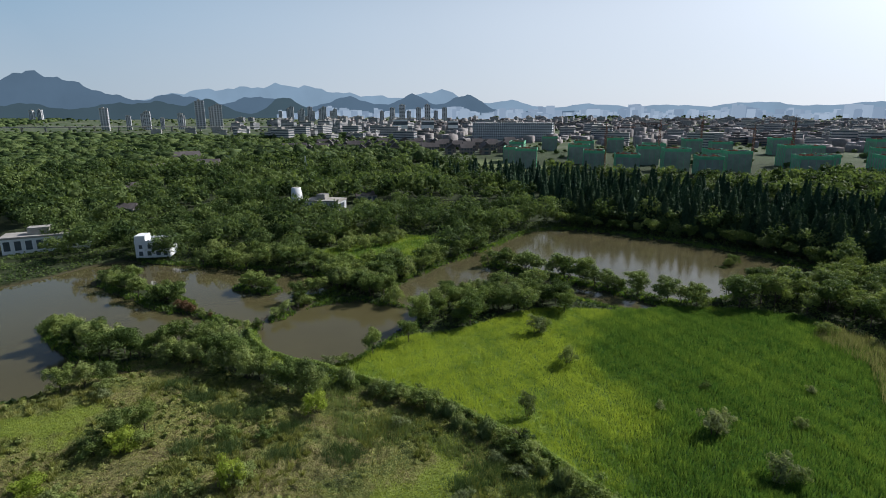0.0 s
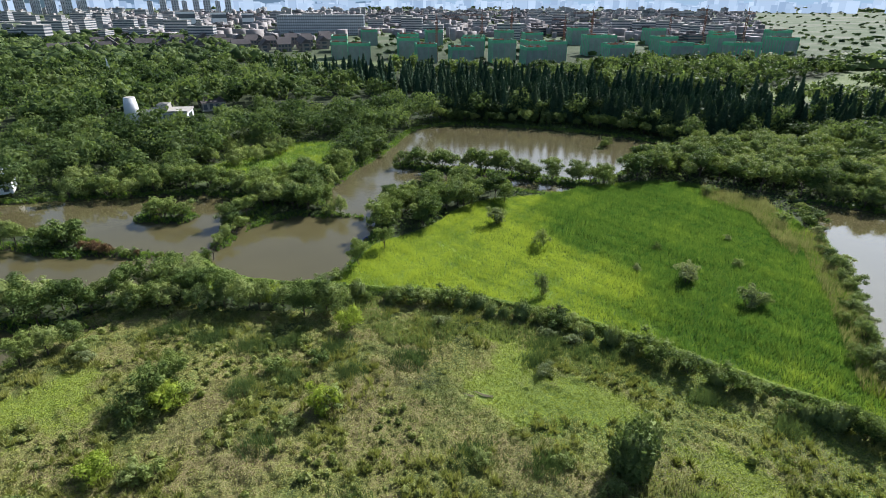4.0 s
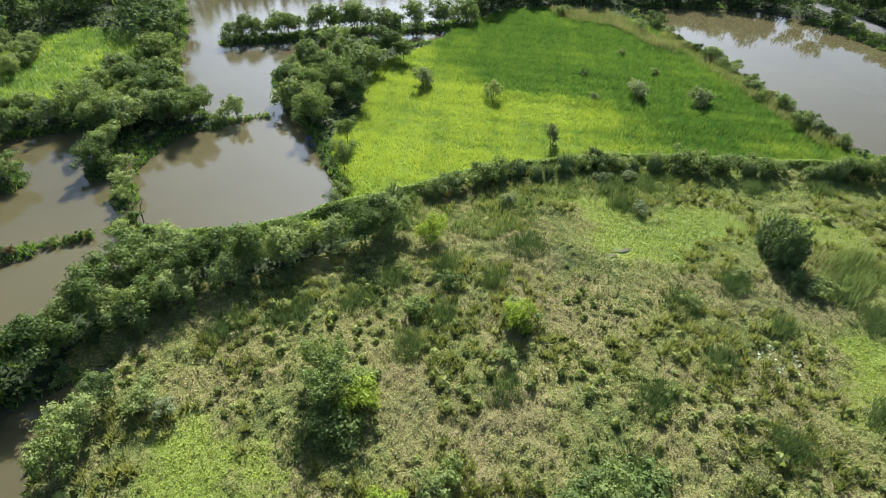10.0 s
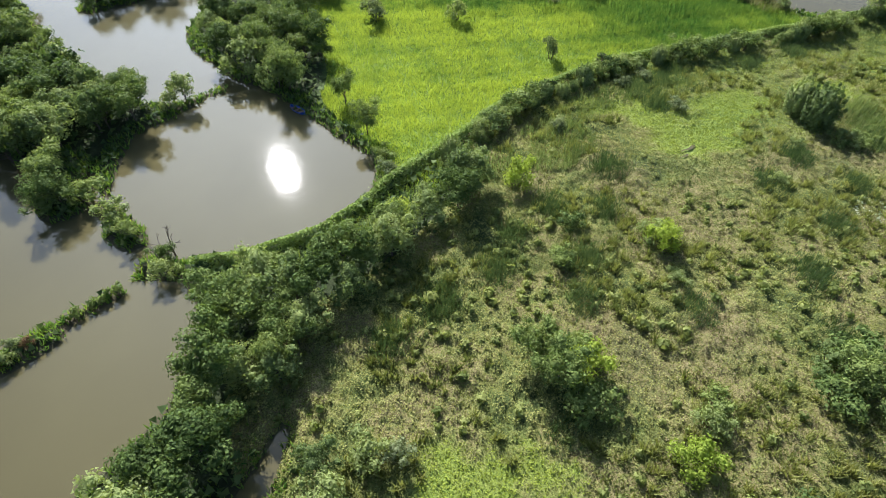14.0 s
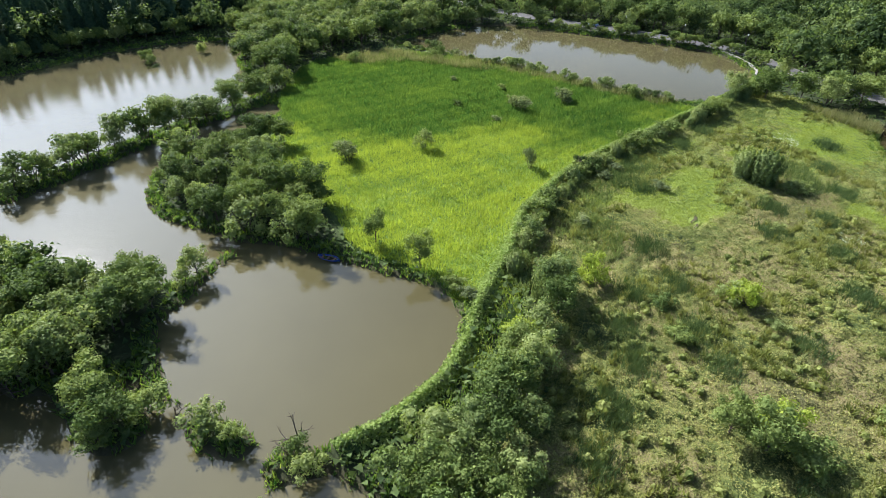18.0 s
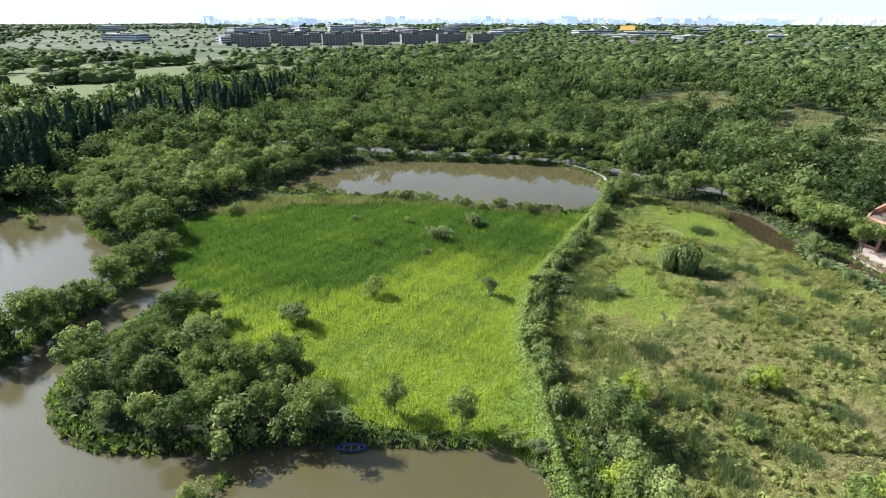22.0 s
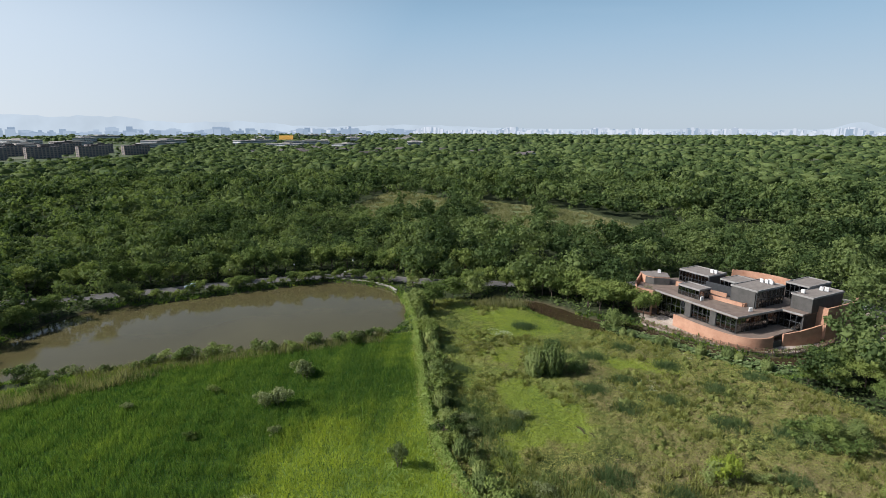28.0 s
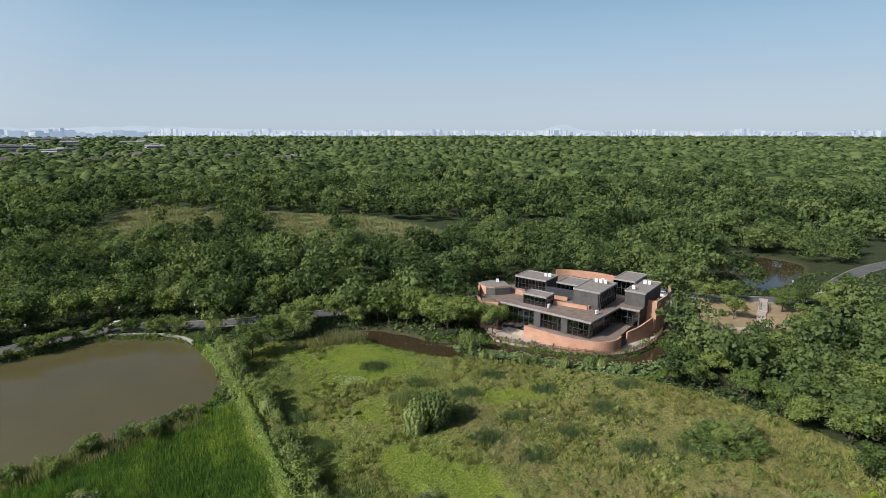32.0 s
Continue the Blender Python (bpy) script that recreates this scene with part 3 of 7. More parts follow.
def crown_arrays(rng, h, r, base, lobes, leaves, size, flat=0.8, droop=0.0, hearts=99, tri=True, level=1, fill=0.46):
    """Leaf sprays over lobes, as quads; returns verts and quads."""
    ls = lobes_of(rng, h, r, base, lobes, flat)
    w = np.array([q[0] ** 2 for _, q in ls])
    pick = rng.choice(len(ls), leaves, p=w / w.sum())
    d = unit(rng.normal(size=(leaves, 3)) + np.array([0, 0, 0.25]))
    cs, qs = np.array([c for c, _ in ls])[pick], np.array([q for _, q in ls])[pick]
    bumpy = 1 + 0.16 * np.sin(d[:, 0] * 7 + pick) * np.sin(d[:, 1] * 8 + 2 * pick) * np.cos(d[:, 2] * 6)
    c = cs + d * qs * (rng.uniform(0.62, 1.14, leaves) * bumpy)[:, None]
    c[:, 2] = np.maximum(c[:, 2] - droop * (d[:, 0] ** 2 + d[:, 1] ** 2) * rng.uniform(0, 1, leaves), 0.12)
    nrm = unit(d + 0.42 * rng.normal(size=(leaves, 3)))
    v, f = leaf_tris(c, nrm, size, rng) if tri else leaf_quads(c, nrm, size, rng)
    iv, fi = ico_low(level)
    cv, cf, k = [v], [f], len(v)
    for cc, q in ls[:hearts]:   # a dense heart that stops light
        rough = 1 + 0.13 * np.sin(iv[:, 0] * 4.3 + k) * np.sin(iv[:, 1] * 5.1 + 2 * k) + 0.2 * rng.normal(size=len(iv))
        cv.append(iv * q * fill * rough[:, None] + cc)
        t = fi + k
        cf.append(t if tri else np.concatenate([t, t[:, 2:3]], 1))
        k += len(iv)
    return np.concatenate(cv), np.concatenate(cf)


def crown_mesh(name, material, *a, **k):
    v, f = crown_arrays(*a, **k)
    return mesh_np(name, v, f, material)


def trunk_bm(rng, h, r, base, thick, limbs=4):
    bm = bmesh.new()
    p, q = Vector((0, 0, -0.5)), thick
    top = base + (h - base) * 0.55
    for k in range(4):
        z = top * (k + 1) / 4
        nxt = Vector((rng.uniform(-0.12, 0.12) * (k + 1) * 0.5, rng.uniform(-0.12, 0.12) * (k + 1) * 0.5, z))
        tube(bm, p, nxt, q, q * 0.8, 6)
        p, q = nxt, q * 0.8
    for k in range(limbs):
        a = k / limbs * math.tau + rng.uniform(-0.4, 0.4)
        s = Vector((0, 0, base * rng.uniform(0.7, 1.2) + 0.1))
        e = Vector((math.cos(a) * r * 0.6, math.sin(a) * r * 0.6, base + (h - base) * rng.uniform(0.35, 0.8)))
        mid = s.lerp(e, 0.5) + Vector((0, 0, 0.25))
        tube(bm, s, mid, thick * 0.5, thick * 0.32, 4)
        tube(bm, mid, e, thick * 0.32, thick * 0.12, 4)
    return bm


def make_tree(name, h, r, base, material, leaves, size, lobes=7, flat=0.8, droop=0.0, seed=0, thick=0.16):
    rng = np.random.default_rng(seed)
    root = new(name)
    root.empty_display_size = 0.5
    part("trunk", trunk_bm(rng, h, r, base, thick), BARK, root, "", True)
    c = new("crown", crown_mesh("crown", material, rng, h, r, base, lobes, leaves, size, flat=flat, droop=droop))
    c.parent = root
    return root


def conifer_crown(rng, h, r, leaves, size):
    """Drooping sprays in tiers round a dense narrow cone."""
    u = rng.uniform(0, 1, leaves) ** 0.75
    a = rng.uniform(0, math.tau, leaves)
    tier = 0.8 + 0.2 * np.sin(u * 38 + 2.2 * np.sin(a * 2)) + 0.14 * np.sin(3 * a + u * 9)
    rad = r * (1 - u) ** 0.8 * tier * rng.uniform(0.8, 1.08, leaves) + 0.02 * h * (1 - u)
    c = np.stack([np.cos(a) * rad, np.sin(a) * rad, h * (0.08 + 0.92 * u)], 1)
    nrm = unit(np.stack([np.cos(a), np.sin(a), np.full(leaves, 0.55)], 1) + 0.35 * rng.normal(size=(leaves, 3)))
    v, f = leaf_tris(c, nrm, size, rng)
    n, rings, cv, cf = 9, 6, [], []
    for k in range(rings):
        w = k / (rings - 1)
        b = np.arange(n) / n * math.tau + 0.35 * k
        q = r * 0.74 * (1 - w) ** 0.85 * (1 + 0.14 * rng.normal(size=n)) + 0.004 * h
        cv.append(np.stack([np.cos(b) * q, np.sin(b) * q, np.full(n, h * (0.06 + 0.92 * w))], 1))
    for k in range(rings - 1):
        for m in range(n):
            p0, p1 = k * n + m, k * n + (m + 1) % n
            cf += [(p0, p1, p0 + n), (p1, p1 + n, p0 + n)]
    return np.concatenate([v, *cv]), np.concatenate([f, np.array(cf) + len(v)])


def make_conifer(name, h, r, leaves, size, seed):
    rng = np.random.default_rng(seed)
    root = new(name)
    bm = bmesh.new()
    tube(bm, (0, 0, -0.5), (0, 0, h * 0.97), 0.26, 0.03, 7)
    part("trunk", bm, BARK, root, "", True)
    v, f = conifer_crown(rng, h, r, leaves, size)
    c = new("crown", mesh_np("crown", v, f, NEEDLE))
    c.parent = root
    return root


def make_bush(name, h, r, material, leaves, size, seed, lobes=5):
    rng = np.random.default_rng(seed)
    root = new(name)
    bm = bmesh.new()
    for k in range(5):
        a = k / 5 * math.tau + rng.uniform(-0.4, 0.4)
        tube(bm, (0.1 * math.cos(a), 0.1 * math.sin(a), -0.3), (r * 0.5 * math.cos(a), r * 0.5 * math.sin(a), h * 0.7), 0.05, 0.02, 5)
    part("woody_base", bm, BARK, root)
    c = new("foliage", crown_mesh("foliage", material, rng, h, r, 0.05 * h, lobes, leaves, size, flat=0.75))
    c.parent = root
    return root


def make_feather(name, h, r, material, leaves, size, seed):
    """A dome of many upright plumes on thin stems."""
    rng = np.random.default_rng(seed)
    root = new(name)
    bm, n = bmesh.new(), 34
    a, q = np.arange(n) * 2.4, r * 0.92 * np.sqrt((np.arange(n) + 0.5) / n)
    px, py = np.cos(a) * q, np.sin(a) * q
    top = h * np.sqrt(np.clip(1 - 0.72 * (q / r) ** 2, 0.1, 1)) * rng.uniform(0.86, 1.04, n)
    for k in range(n):
        tube(bm, (px[k] * 0.25, py[k] * 0.25, -0.3), (px[k], py[k], top[k] * 0.8), 0.05, 0.015, 4)
    part("woody_base", bm, BARK, root)
    k = rng.integers(n, size=leaves)
    u = rng.uniform(0.08, 1, leaves)
    w = 0.2 * r * (1 - u) ** 0.55 * np.sqrt(rng.uniform(0.1, 1, leaves)) + 0.04
    b = rng.uniform(0, math.tau, leaves)
    c = np.stack([px[k] * (0.55 + 0.45 * u) + np.cos(b) * w, py[k] * (0.55 + 0.45 * u) + np.sin(b) * w, top[k] * u], 1)
    nrm = unit(np.stack([np.cos(b) + px[k] / r, np.sin(b) + py[k] / r, 0.35 + 0.5 * u], 1) + 0.4 * rng.normal(size=(leaves, 3)))
    v, f = leaf_tris(c, nrm, size * 0.85, rng)
    iv, fi = ico_low(1)
    v, f = np.concatenate([v, iv * np.array([r * 0.8, r * 0.8, h * 0.44]) * (1 + 0.15 * rng.normal(size=(len(iv), 1))) + np.array([0, 0, h * 0.42])]), np.concatenate([f, fi + len(v)])
    c = new("foliage", mesh_np("foliage", v, f, material))
    c.parent = root
    return root


SPECIES = {
    "broad": [make_tree("broadleaf_tree", 7.0, 3.2, 1.8, LEAF, 3000, 0.15, seed=s, lobes=11 + s % 3) for s in (11, 12, 13, 14)],
    "tall": [make_tree("park_tree", 10.5, 4.0, 3.0, LEAF, 2400, 0.22, seed=s, lobes=14, thick=0.24) for s in (21, 22, 23)],
    "grove": [make_tree("grove_tree", 7.5, 3.6, 1.8, LEAF, 1500, 0.22, seed=s, lobes=10 + s % 3) for s in (15, 16, 17)],
    "willow": [make_tree("willow_tree", 6.5, 3.2, 1.2, LEAF_PALE, 2400, 0.15, seed=s, droop=1.6) for s in (31, 32)],
    "shrub": [make_bush("shrub", 2.6, 1.7, LEAF, 1000, 0.11, seed=s, lobes=7) for s in (41, 42, 43)],
    "pale": [make_bush("willow_shrub", 2.8, 1.7, LEAF_PALE, 1000, 0.105, seed=s, lobes=7) for s in (51, 52)],
    "grey": [make_bush("grey_shrub", 2.2, 1.4, LEAF_GREY, 800, 0.1, seed=s) for s in (61, 62)],
    "lime": [make_bush("lime_green_shrub", 3.2, 2.0, LEAF_LIME, 1400, 0.11, seed=s, lobes=8) for s in (71, 72)],
    "feather": [make_feather("feathery_shrub", 6.5, 2.9, LEAF_PALE, 3400, 0.23, seed=s) for s in (75, 76)],
    "rust": [make_bush("rusty_shrub", 2.0, 1.4, LEAF_RUST, 800, 0.1, seed=78)],
    "redwood": [make_conifer("redwood_tree", 15.0, 3.3, 1400, 0.3, s) for s in (81, 82, 83)],
}
SIZE = {"broad": 7.0, "grove": 7.5, "tall": 10.5, "willow": 6.5, "shrub": 2.6, "pale": 2.8, "grey": 2.2, "lime": 3.2, "feather": 6.5, "rust": 2.0, "redwood": 15.0}
WORDS = {"grove": ("leafy green broadleaf tree in a pond-side grove", "tree", "grove trees"),
         "broad": ("leafy green broadleaf tree on a wetland bank", "tree", "trees round the ponds"),
         "tall": ("tall dense green broadleaf tree by the park", "tree", "park trees"),
         "willow": ("pale yellow-green willow with drooping foliage", "tree", "willows round the ponds"),
         "shrub": ("dense dark green shrub in the wetland", "shrub", "shrubs of the wetland"),
         "pale": ("pale green willow shrub among the grass", "shrub", "willow shrubs"),
         "grey": ("grey-green sparse shrub in the meadow", "shrub", "meadow shrubs"),
         "lime": ("bright lime-green leafy shrub", "shrub", "lime-green shrubs"),
         "feather": ("feathery upright green shrub with a domed top", "shrub", "feathery shrubs"),
         "rust": ("rust-coloured shrub by the water", "shrub", "rusty shrubs"),
         "redwood": ("dark green narrow redwood beside the pond", "tree", "redwoods of the belt")}
used = set()
count = {}


def plant(kind, x, y, h, wide=1.0, label="", z=None):
    """One plant of a kind, h metres high, with its foot on the ground."""
    k = int(RNG.integers(len(SPECIES[kind])))
    src = SPECIES[kind][k]
    z = spot(x, y) if z is None else z
    s = h / SIZE[kind]
    m = pose(x, y, z - 0.05, 0, 0, float(RNG.uniform(0, 360)))
    if src not in used:
        used.add(src)
        src.matrix_basis = m @ Matrix.Diagonal((s, s, s, 1))
        ob = src
    else:
        ob = copy_thing(src, m)
        ob.scale = (s * wide, s * wide, s)
    w = WORDS[kind]
    tagged(ob, label or w[0], w[1], w[2])
    count[kind] = count.get(kind, 0) + 1
    return ob


def scatter(ring, gap, rng, jitter=0.42):
    """Loosely spaced spots inside a ring, on dry land."""
    p = np.array(ring)
    xs, ys = np.arange(p[:, 0].min(), p[:, 0].max(), gap), np.arange(p[:, 1].min(), p[:, 1].max(), gap * 0.87)
    X, Y = np.meshgrid(xs, ys)
    X = X + (np.arange(len(ys)) % 2)[:, None] * gap / 2
    x, y = X.ravel() + rng.uniform(-jitter, jitter, X.size) * gap, Y.ravel() + rng.uniform(-jitter, jitter, X.size) * gap
    ok = inside(x, y, ring) & (shore(x, y) > 0.4)
    return x[ok], y[ok]


def along(line, gap, spread, rng):
    """Loosely spaced spots along a line."""
    p = np.array(line, float)
    seg = np.hypot(*np.diff(p, axis=0).T)
    s = np.concatenate([[0], np.cumsum(seg)])
    u = np.arange(gap / 2, s[-1], gap) + rng.uniform(-0.35, 0.35, len(np.arange(gap / 2, s[-1], gap))) * gap
    return np.interp(u, s, p[:, 0]) + rng.uniform(-spread, spread, len(u)), np.interp(u, s, p[:, 1]) + rng.uniform(-spread, spread, len(u))


def grove(ring, gap, kinds, lo, hi, label=""):
    x, y = scatter(ring, gap, RNG)
    z = height(x, y)
    for a, b, c in zip(x, y, z):
        plant(kinds[int(RNG.integers(len(kinds)))], a, b, RNG.uniform(lo, hi), RNG.uniform(0.9, 1.2), label, c)


def hedge(line, gap, spread, kinds, lo, hi, label=""):
    x, y = along(line, gap, spread, RNG)
    d = shore(x, y)
    z = height(x, y, d)
    for a, b, c, w in zip(x, y, z, d):
        if w > 0.1:
            plant(kinds[int(RNG.integers(len(kinds)))], a, b, RNG.uniform(lo, hi), RNG.uniform(0.9, 1.25), label, c)


# groves of the wetland, outline by outline
ROW_BANK = [(-94, 126), (-84, 118), (-70, 110), (-58, 106.5), (-51, 108), (-46.5, 112), (-43, 105), (-38, 99.5), (-30, 95.5), (-22, 91.5), (-17, 84), (-24, 87),
            (-32, 91.5), (-42, 96), (-50, 100), (-58, 101), (-69, 102.5), (-80, 109)]
EAST_BANK = [(-8, 117), (-5.5, 127), (-2, 134), (4, 143), (10, 148.5), (18, 150), (27, 147), (34, 140.5), (38, 132), (32, 128.5), (25, 129), (17, 126), (8, 121), (0, 117)]
ISTHMUS = [(-13, 139), (-19, 140.5), (-25, 142.5), (-29, 148), (-31, 155), (-22, 160), (-14, 152), (-13, 145)]
BETWEEN = [(64, 134), (80, 141), (92, 147), (107, 144), (121, 157), (150, 150), (160, 112), (136, 84), (126, 88), (112, 103), (102, 112), (94, 122), (84, 129)]
NORTHWEST = [(-80, 174), (-50, 170), (-40, 165), (-32, 160), (-27, 154), (-13, 153), (-9, 161), (-2, 170), (8, 182), (18, 196), (10, 200), (3, 186), (-8, 174), (-22, 166), (-34, 171), (-48, 178), (-76, 188)]
grove(ROW_BANK, 3.7, ("broad", "willow", "willow", "broad"), 4.4, 7.4)
grove(EAST_BANK, 4.7, ("broad", "broad", "willow", "broad", "pale"), 3.6, 7.4)
grove(ISTHMUS, 4.0, ("broad", "broad", "broad", "willow"), 5.0, 7.8)
hedge([(18, 174), (27, 166.5), (41, 155), (50.5, 146), (59, 138), (68, 132)], 2.3, 2.2, ("broad", "shrub", "broad", "willow", "pale"), 3.0, 7.4)
hedge([(-57, 152), (-52, 150.5), (-47.5, 148.8)], 2.6, 1.8, ("broad", "shrub", "pale"), 3.4, 5.2)
hedge([(-100, 160), (-88, 150), (-77, 142.5), (-68, 136)], 2.4, 3.2, ("broad", "willow", "shrub"), 3.4, 6.0)
hedge([(-67, 134.5), (-61, 131), (-55, 127)], 1.8, 0.8, ("shrub", "pale", "rust", "grey"), 1.0, 1.8)
hedge([(-68, 135.5), (-62, 131.5)], 1.6, 1.0, ("rust",), 1.6, 2.3, "rust-coloured shrub on the reedy islet")
hedge([(-52.2, 126.4), (-49.6, 124.6), (-48, 123.7)], 1.4, 0.4, ("shrub", "pale"), 0.8, 1.3)
grove(BETWEEN, 5.6, ("grove", "tall", "willow", "grove"), 6.0, 9.0)
grove(NORTHWEST, 4.8, ("broad", "grove", "willow", "shrub"), 4.2, 7.2)
grove([(-42, 193), (-24, 187), (-12, 214), (-34, 226), (-52, 212)], 5.2, ("pale", "willow", "pale"), 3.2, 5.2, "pale feathery willow shrub in the green field")
hedge(offset_line(DYKE, -2.4)[10:], 2.2, 0.9, ("feather", "pale", "feather", "pale", "shrub"), 2.2, 4.2, "dense green shrub along the dyke")
hedge([(45, 37), (52, 47), (64, 58), (76, 69), (86, 80), (97, 93), (105, 104)], 2.5, 1.8, ("shrub", "pale", "grey", "pale"), 1.5, 3.6, "low shrub on the pond edge")


# single shrubs and trees: kind, x, y, height, breadth
SINGLES = [("feather", 2.6, 41.5, 7.2, 1.0), ("feather", 5.6, 43.6, 6.2, 0.95), ("pale", -1.6, 39.4, 2.6, 1.1),
           ("broad", -49, 75, 5.6, 1.1), ("broad", -46.5, 77.5, 5.0, 1.0), ("shrub", -51, 72, 3.2, 1.3), ("lime", -47, 72.2, 4.4, 1.0), ("shrub", -45.5, 74, 2.8, 1.2),
           ("lime", -28.5, 64.5, 4.6, 0.8), ("pale", -27, 65, 3.6, 1.1), ("lime", -54, 62.5, 3.4, 1.15), ("pale", -50.5, 61, 2.6, 1.2), ("shrub", -48.5, 60.5, 2.4, 1.2),
           ("willow", -65, 92, 5.0, 1.1), ("willow", -62, 94, 4.6, 1.0), ("pale", -60, 90.5, 3.0, 1.2), ("grey", -59, 88, 2.2, 1.3), ("broad", -68, 90, 5.2, 1.0),
           ("broad", -43, 47, 4.2, 1.4), ("shrub", -40, 45.5, 3.0, 1.6), ("shrub", -45, 49.5, 3.0, 1.5), ("pale", -41, 49, 2.6, 1.4), ("willow", -47, 45, 4.2, 1.2),
           ("grey", 22, 115.5, 4.4, 0.95), ("pale", 23.5, 117, 3.4, 1.0), ("pale", 25.5, 100.5, 4.6, 0.75), ("grey", 14.5, 81.5, 4.4, 0.6), ("grey", 42.5, 75.5, 4.2, 1.0),
           ("grey", 44.5, 77, 3.4, 0.9), ("grey", 46, 64.5, 4.0, 1.0), ("pale", 48, 63.5, 3.0, 1.0), ("pale", 57, 77, 2.0, 1.1), ("pale", 86, 91, 3.2, 1.1),
           ("shrub", 72, 63.5, 2.6, 1.2), ("pale", 62, 56.5, 2.4, 1.2), ("grey", 37, 83, 1.8, 1.0), ("pale", 86, 114, 3.4, 1.1), ("broad", 47.5, 46.5, 3.0, 1.2),
           ("shrub", 52, 45.5, 2.6, 1.3), ("broad", 33, 36, 4.0, 1.1), ("broad", 35, 33, 4.2, 1.1), ("shrub", 48, 90, 1.6, 1.1), ("grey", 66, 88, 1.8, 1.0),
           ("shrub", 10.5, 73.5, 2.6, 1.1), ("shrub", 12.5, 72, 2.4, 1.2), ("lime", -20.5, 82.5, 4.6, 0.85), ("grey", -6.5, 78.5, 2.2, 1.2), ("shrub", -33.5, 75.5, 1.8, 1.3),
           ("lime", -31.5, 95.5, 4.2, 0.9), ("pale", -36, 96, 4.0, 1.0), ("broad", -6.8, 111.5, 5.4, 0.85), ("broad", -14, 105.5, 5.6, 0.85), ("shrub", -19, 101.5, 2.0, 1.4),
           ("grey", -22, 99.8, 2.2, 1.3), ("shrub", -42.6, 121, 2.4, 1.1), ("pale", -40.2, 127, 2.8, 0.9), ("pale", -38.6, 130, 3.4, 1.1), ("broad", -36.8, 139.6, 5.2, 1.25), ("broad", -33.4, 142.6, 5.8, 1.15), ("shrub", -35.2, 137, 3.2, 1.4), ("pale", -38.6, 140.5, 2.8, 1.3),
           ("willow", -11.2, 136.8, 5.4, 0.85), ("pale", -13.6, 138.2, 3.0, 1.0), ("broad", 20.5, 174.5, 4.8, 0.7), ("pale", -44.8, 119.4, 2.8, 1.1), ("willow", 70, 141, 4.4, 0.9), ("broad", 94, 172, 4.2, 1.0),
           ("broad", 97, 174, 4.8, 0.9), ("shrub", 91, 170.5, 2.0, 1.4), ("willow", 104, 160, 4.6, 0.8),
           ("pale", -13, 49, 1.8, 1.3), ("pale", -4, 45, 1.6, 1.4), ("shrub", -27, 75, 2.0, 1.4), ("shrub", -33, 76, 2.2, 1.3), ("pale", -33, 63, 1.8, 1.4),
           ("grey", 3, 61, 1.8, 1.6), ("grey", 11, 66, 2.0, 1.6), ("grey", 8, 69, 1.8, 1.6), ("pale", -2, 37, 2.2, 1.3), ("shrub", 0, 35.5, 1.8, 1.5)]
for kind, x, y, h, wide in SINGLES:
    plant(kind, x, y, h, wide)

# trees round the museum, the moat and the park road
PARK = [(1, -1, 7), (-2, -4, 8), (5, -5, 8), (9, -9, 9), (-7, -6, 6.5), (-10, -1.5, 6.5), (14, -12, 8), (19, -9, 8), (24, -12, 8), (30, -9, 7), (37, -7, 6.5), (41, 6, 6), (43, 14, 6.5),
        (38, 0, 7), (-57, 15, 6), (-64, 24, 7), (-60, 20, 6.5), (-67, 18, 7.5), (-70, 28, 7), (-65, 33, 6), (-73, 22, 7), (-76, 34, 7.5),
        (-70, 40, 6.5), (-78, 44, 7), (-57, 37, 5.5), (-64, 44, 6), (-60, 55, 5.5), (-68, 52, 6.5), (-77, 56, 7), (-80, 8, 7), (-86, 22, 7.5),
        (-84, 34, 7.5), (-92, 14, 7.5), (-94, 30, 8), (-74, -14, 5.5), (-72, -26, 6), (-80, -28, 6), (-80, -50, 8), (-70, -52, 8), (-98, -14, 7), (-104, -4, 7),
        (-100, 12, 8), (-90, -20, 5.5), (-86, -2, 6.5)]
for x, y, h in PARK:
    plant("broad" if h < 6.6 else "tall", x, y, h + 0.8, RNG.uniform(1.05, 1.3), "leafy park tree beside the brick museum" if y < 10 else "")
for x, y in ((36, 3), (-4, 7), (44, 22), (-82, 40), (-72, 47), (58, -1), (112, 20)):
    plant("willow", x, y, RNG.uniform(5.5, 7.5), 1.0)
for x, y, h in ((-15.5, 15, 2.9), (-17.5, 14.4, 2.3), (-24, 16.6, 3.0), (-29.5, 15.8, 3.3), (-31.5, 16.6, 2.6), (-36.5, 18.6, 2.8), (-7, 12.4, 2.6), (-9, 12.2, 2.2)):
    plant("feather", x, y, h, RNG.uniform(1.0, 1.25), "feathery pale willow clump standing in the moat", WATER_Z)
for x, y, h in ((-45.5, 20, 6.2), (-49.5, 17.5, 5.8), (-52.5, 21.5, 6.4), (-47.5, 25, 5.4), (-58, 18, 6.0), (-43, 24.5, 4.6), (-100, -26, 6.0), (-108, -27.5, 6.4), (-117, -35, 6.6), (-96, -24, 5.4)):
    plant("broad", x, y, h, RNG.uniform(1.05, 1.25), "leafy green tree at the end of the moat" if y > 0 else "leafy tree beside the park road")
for x, y in ((-72, -16), (-74.5, -17), (-73, -18.6), (-80, -10)):
    plant("shrub", x, y, 1.3, 1.2, "clipped round shrub on the dry lawn")
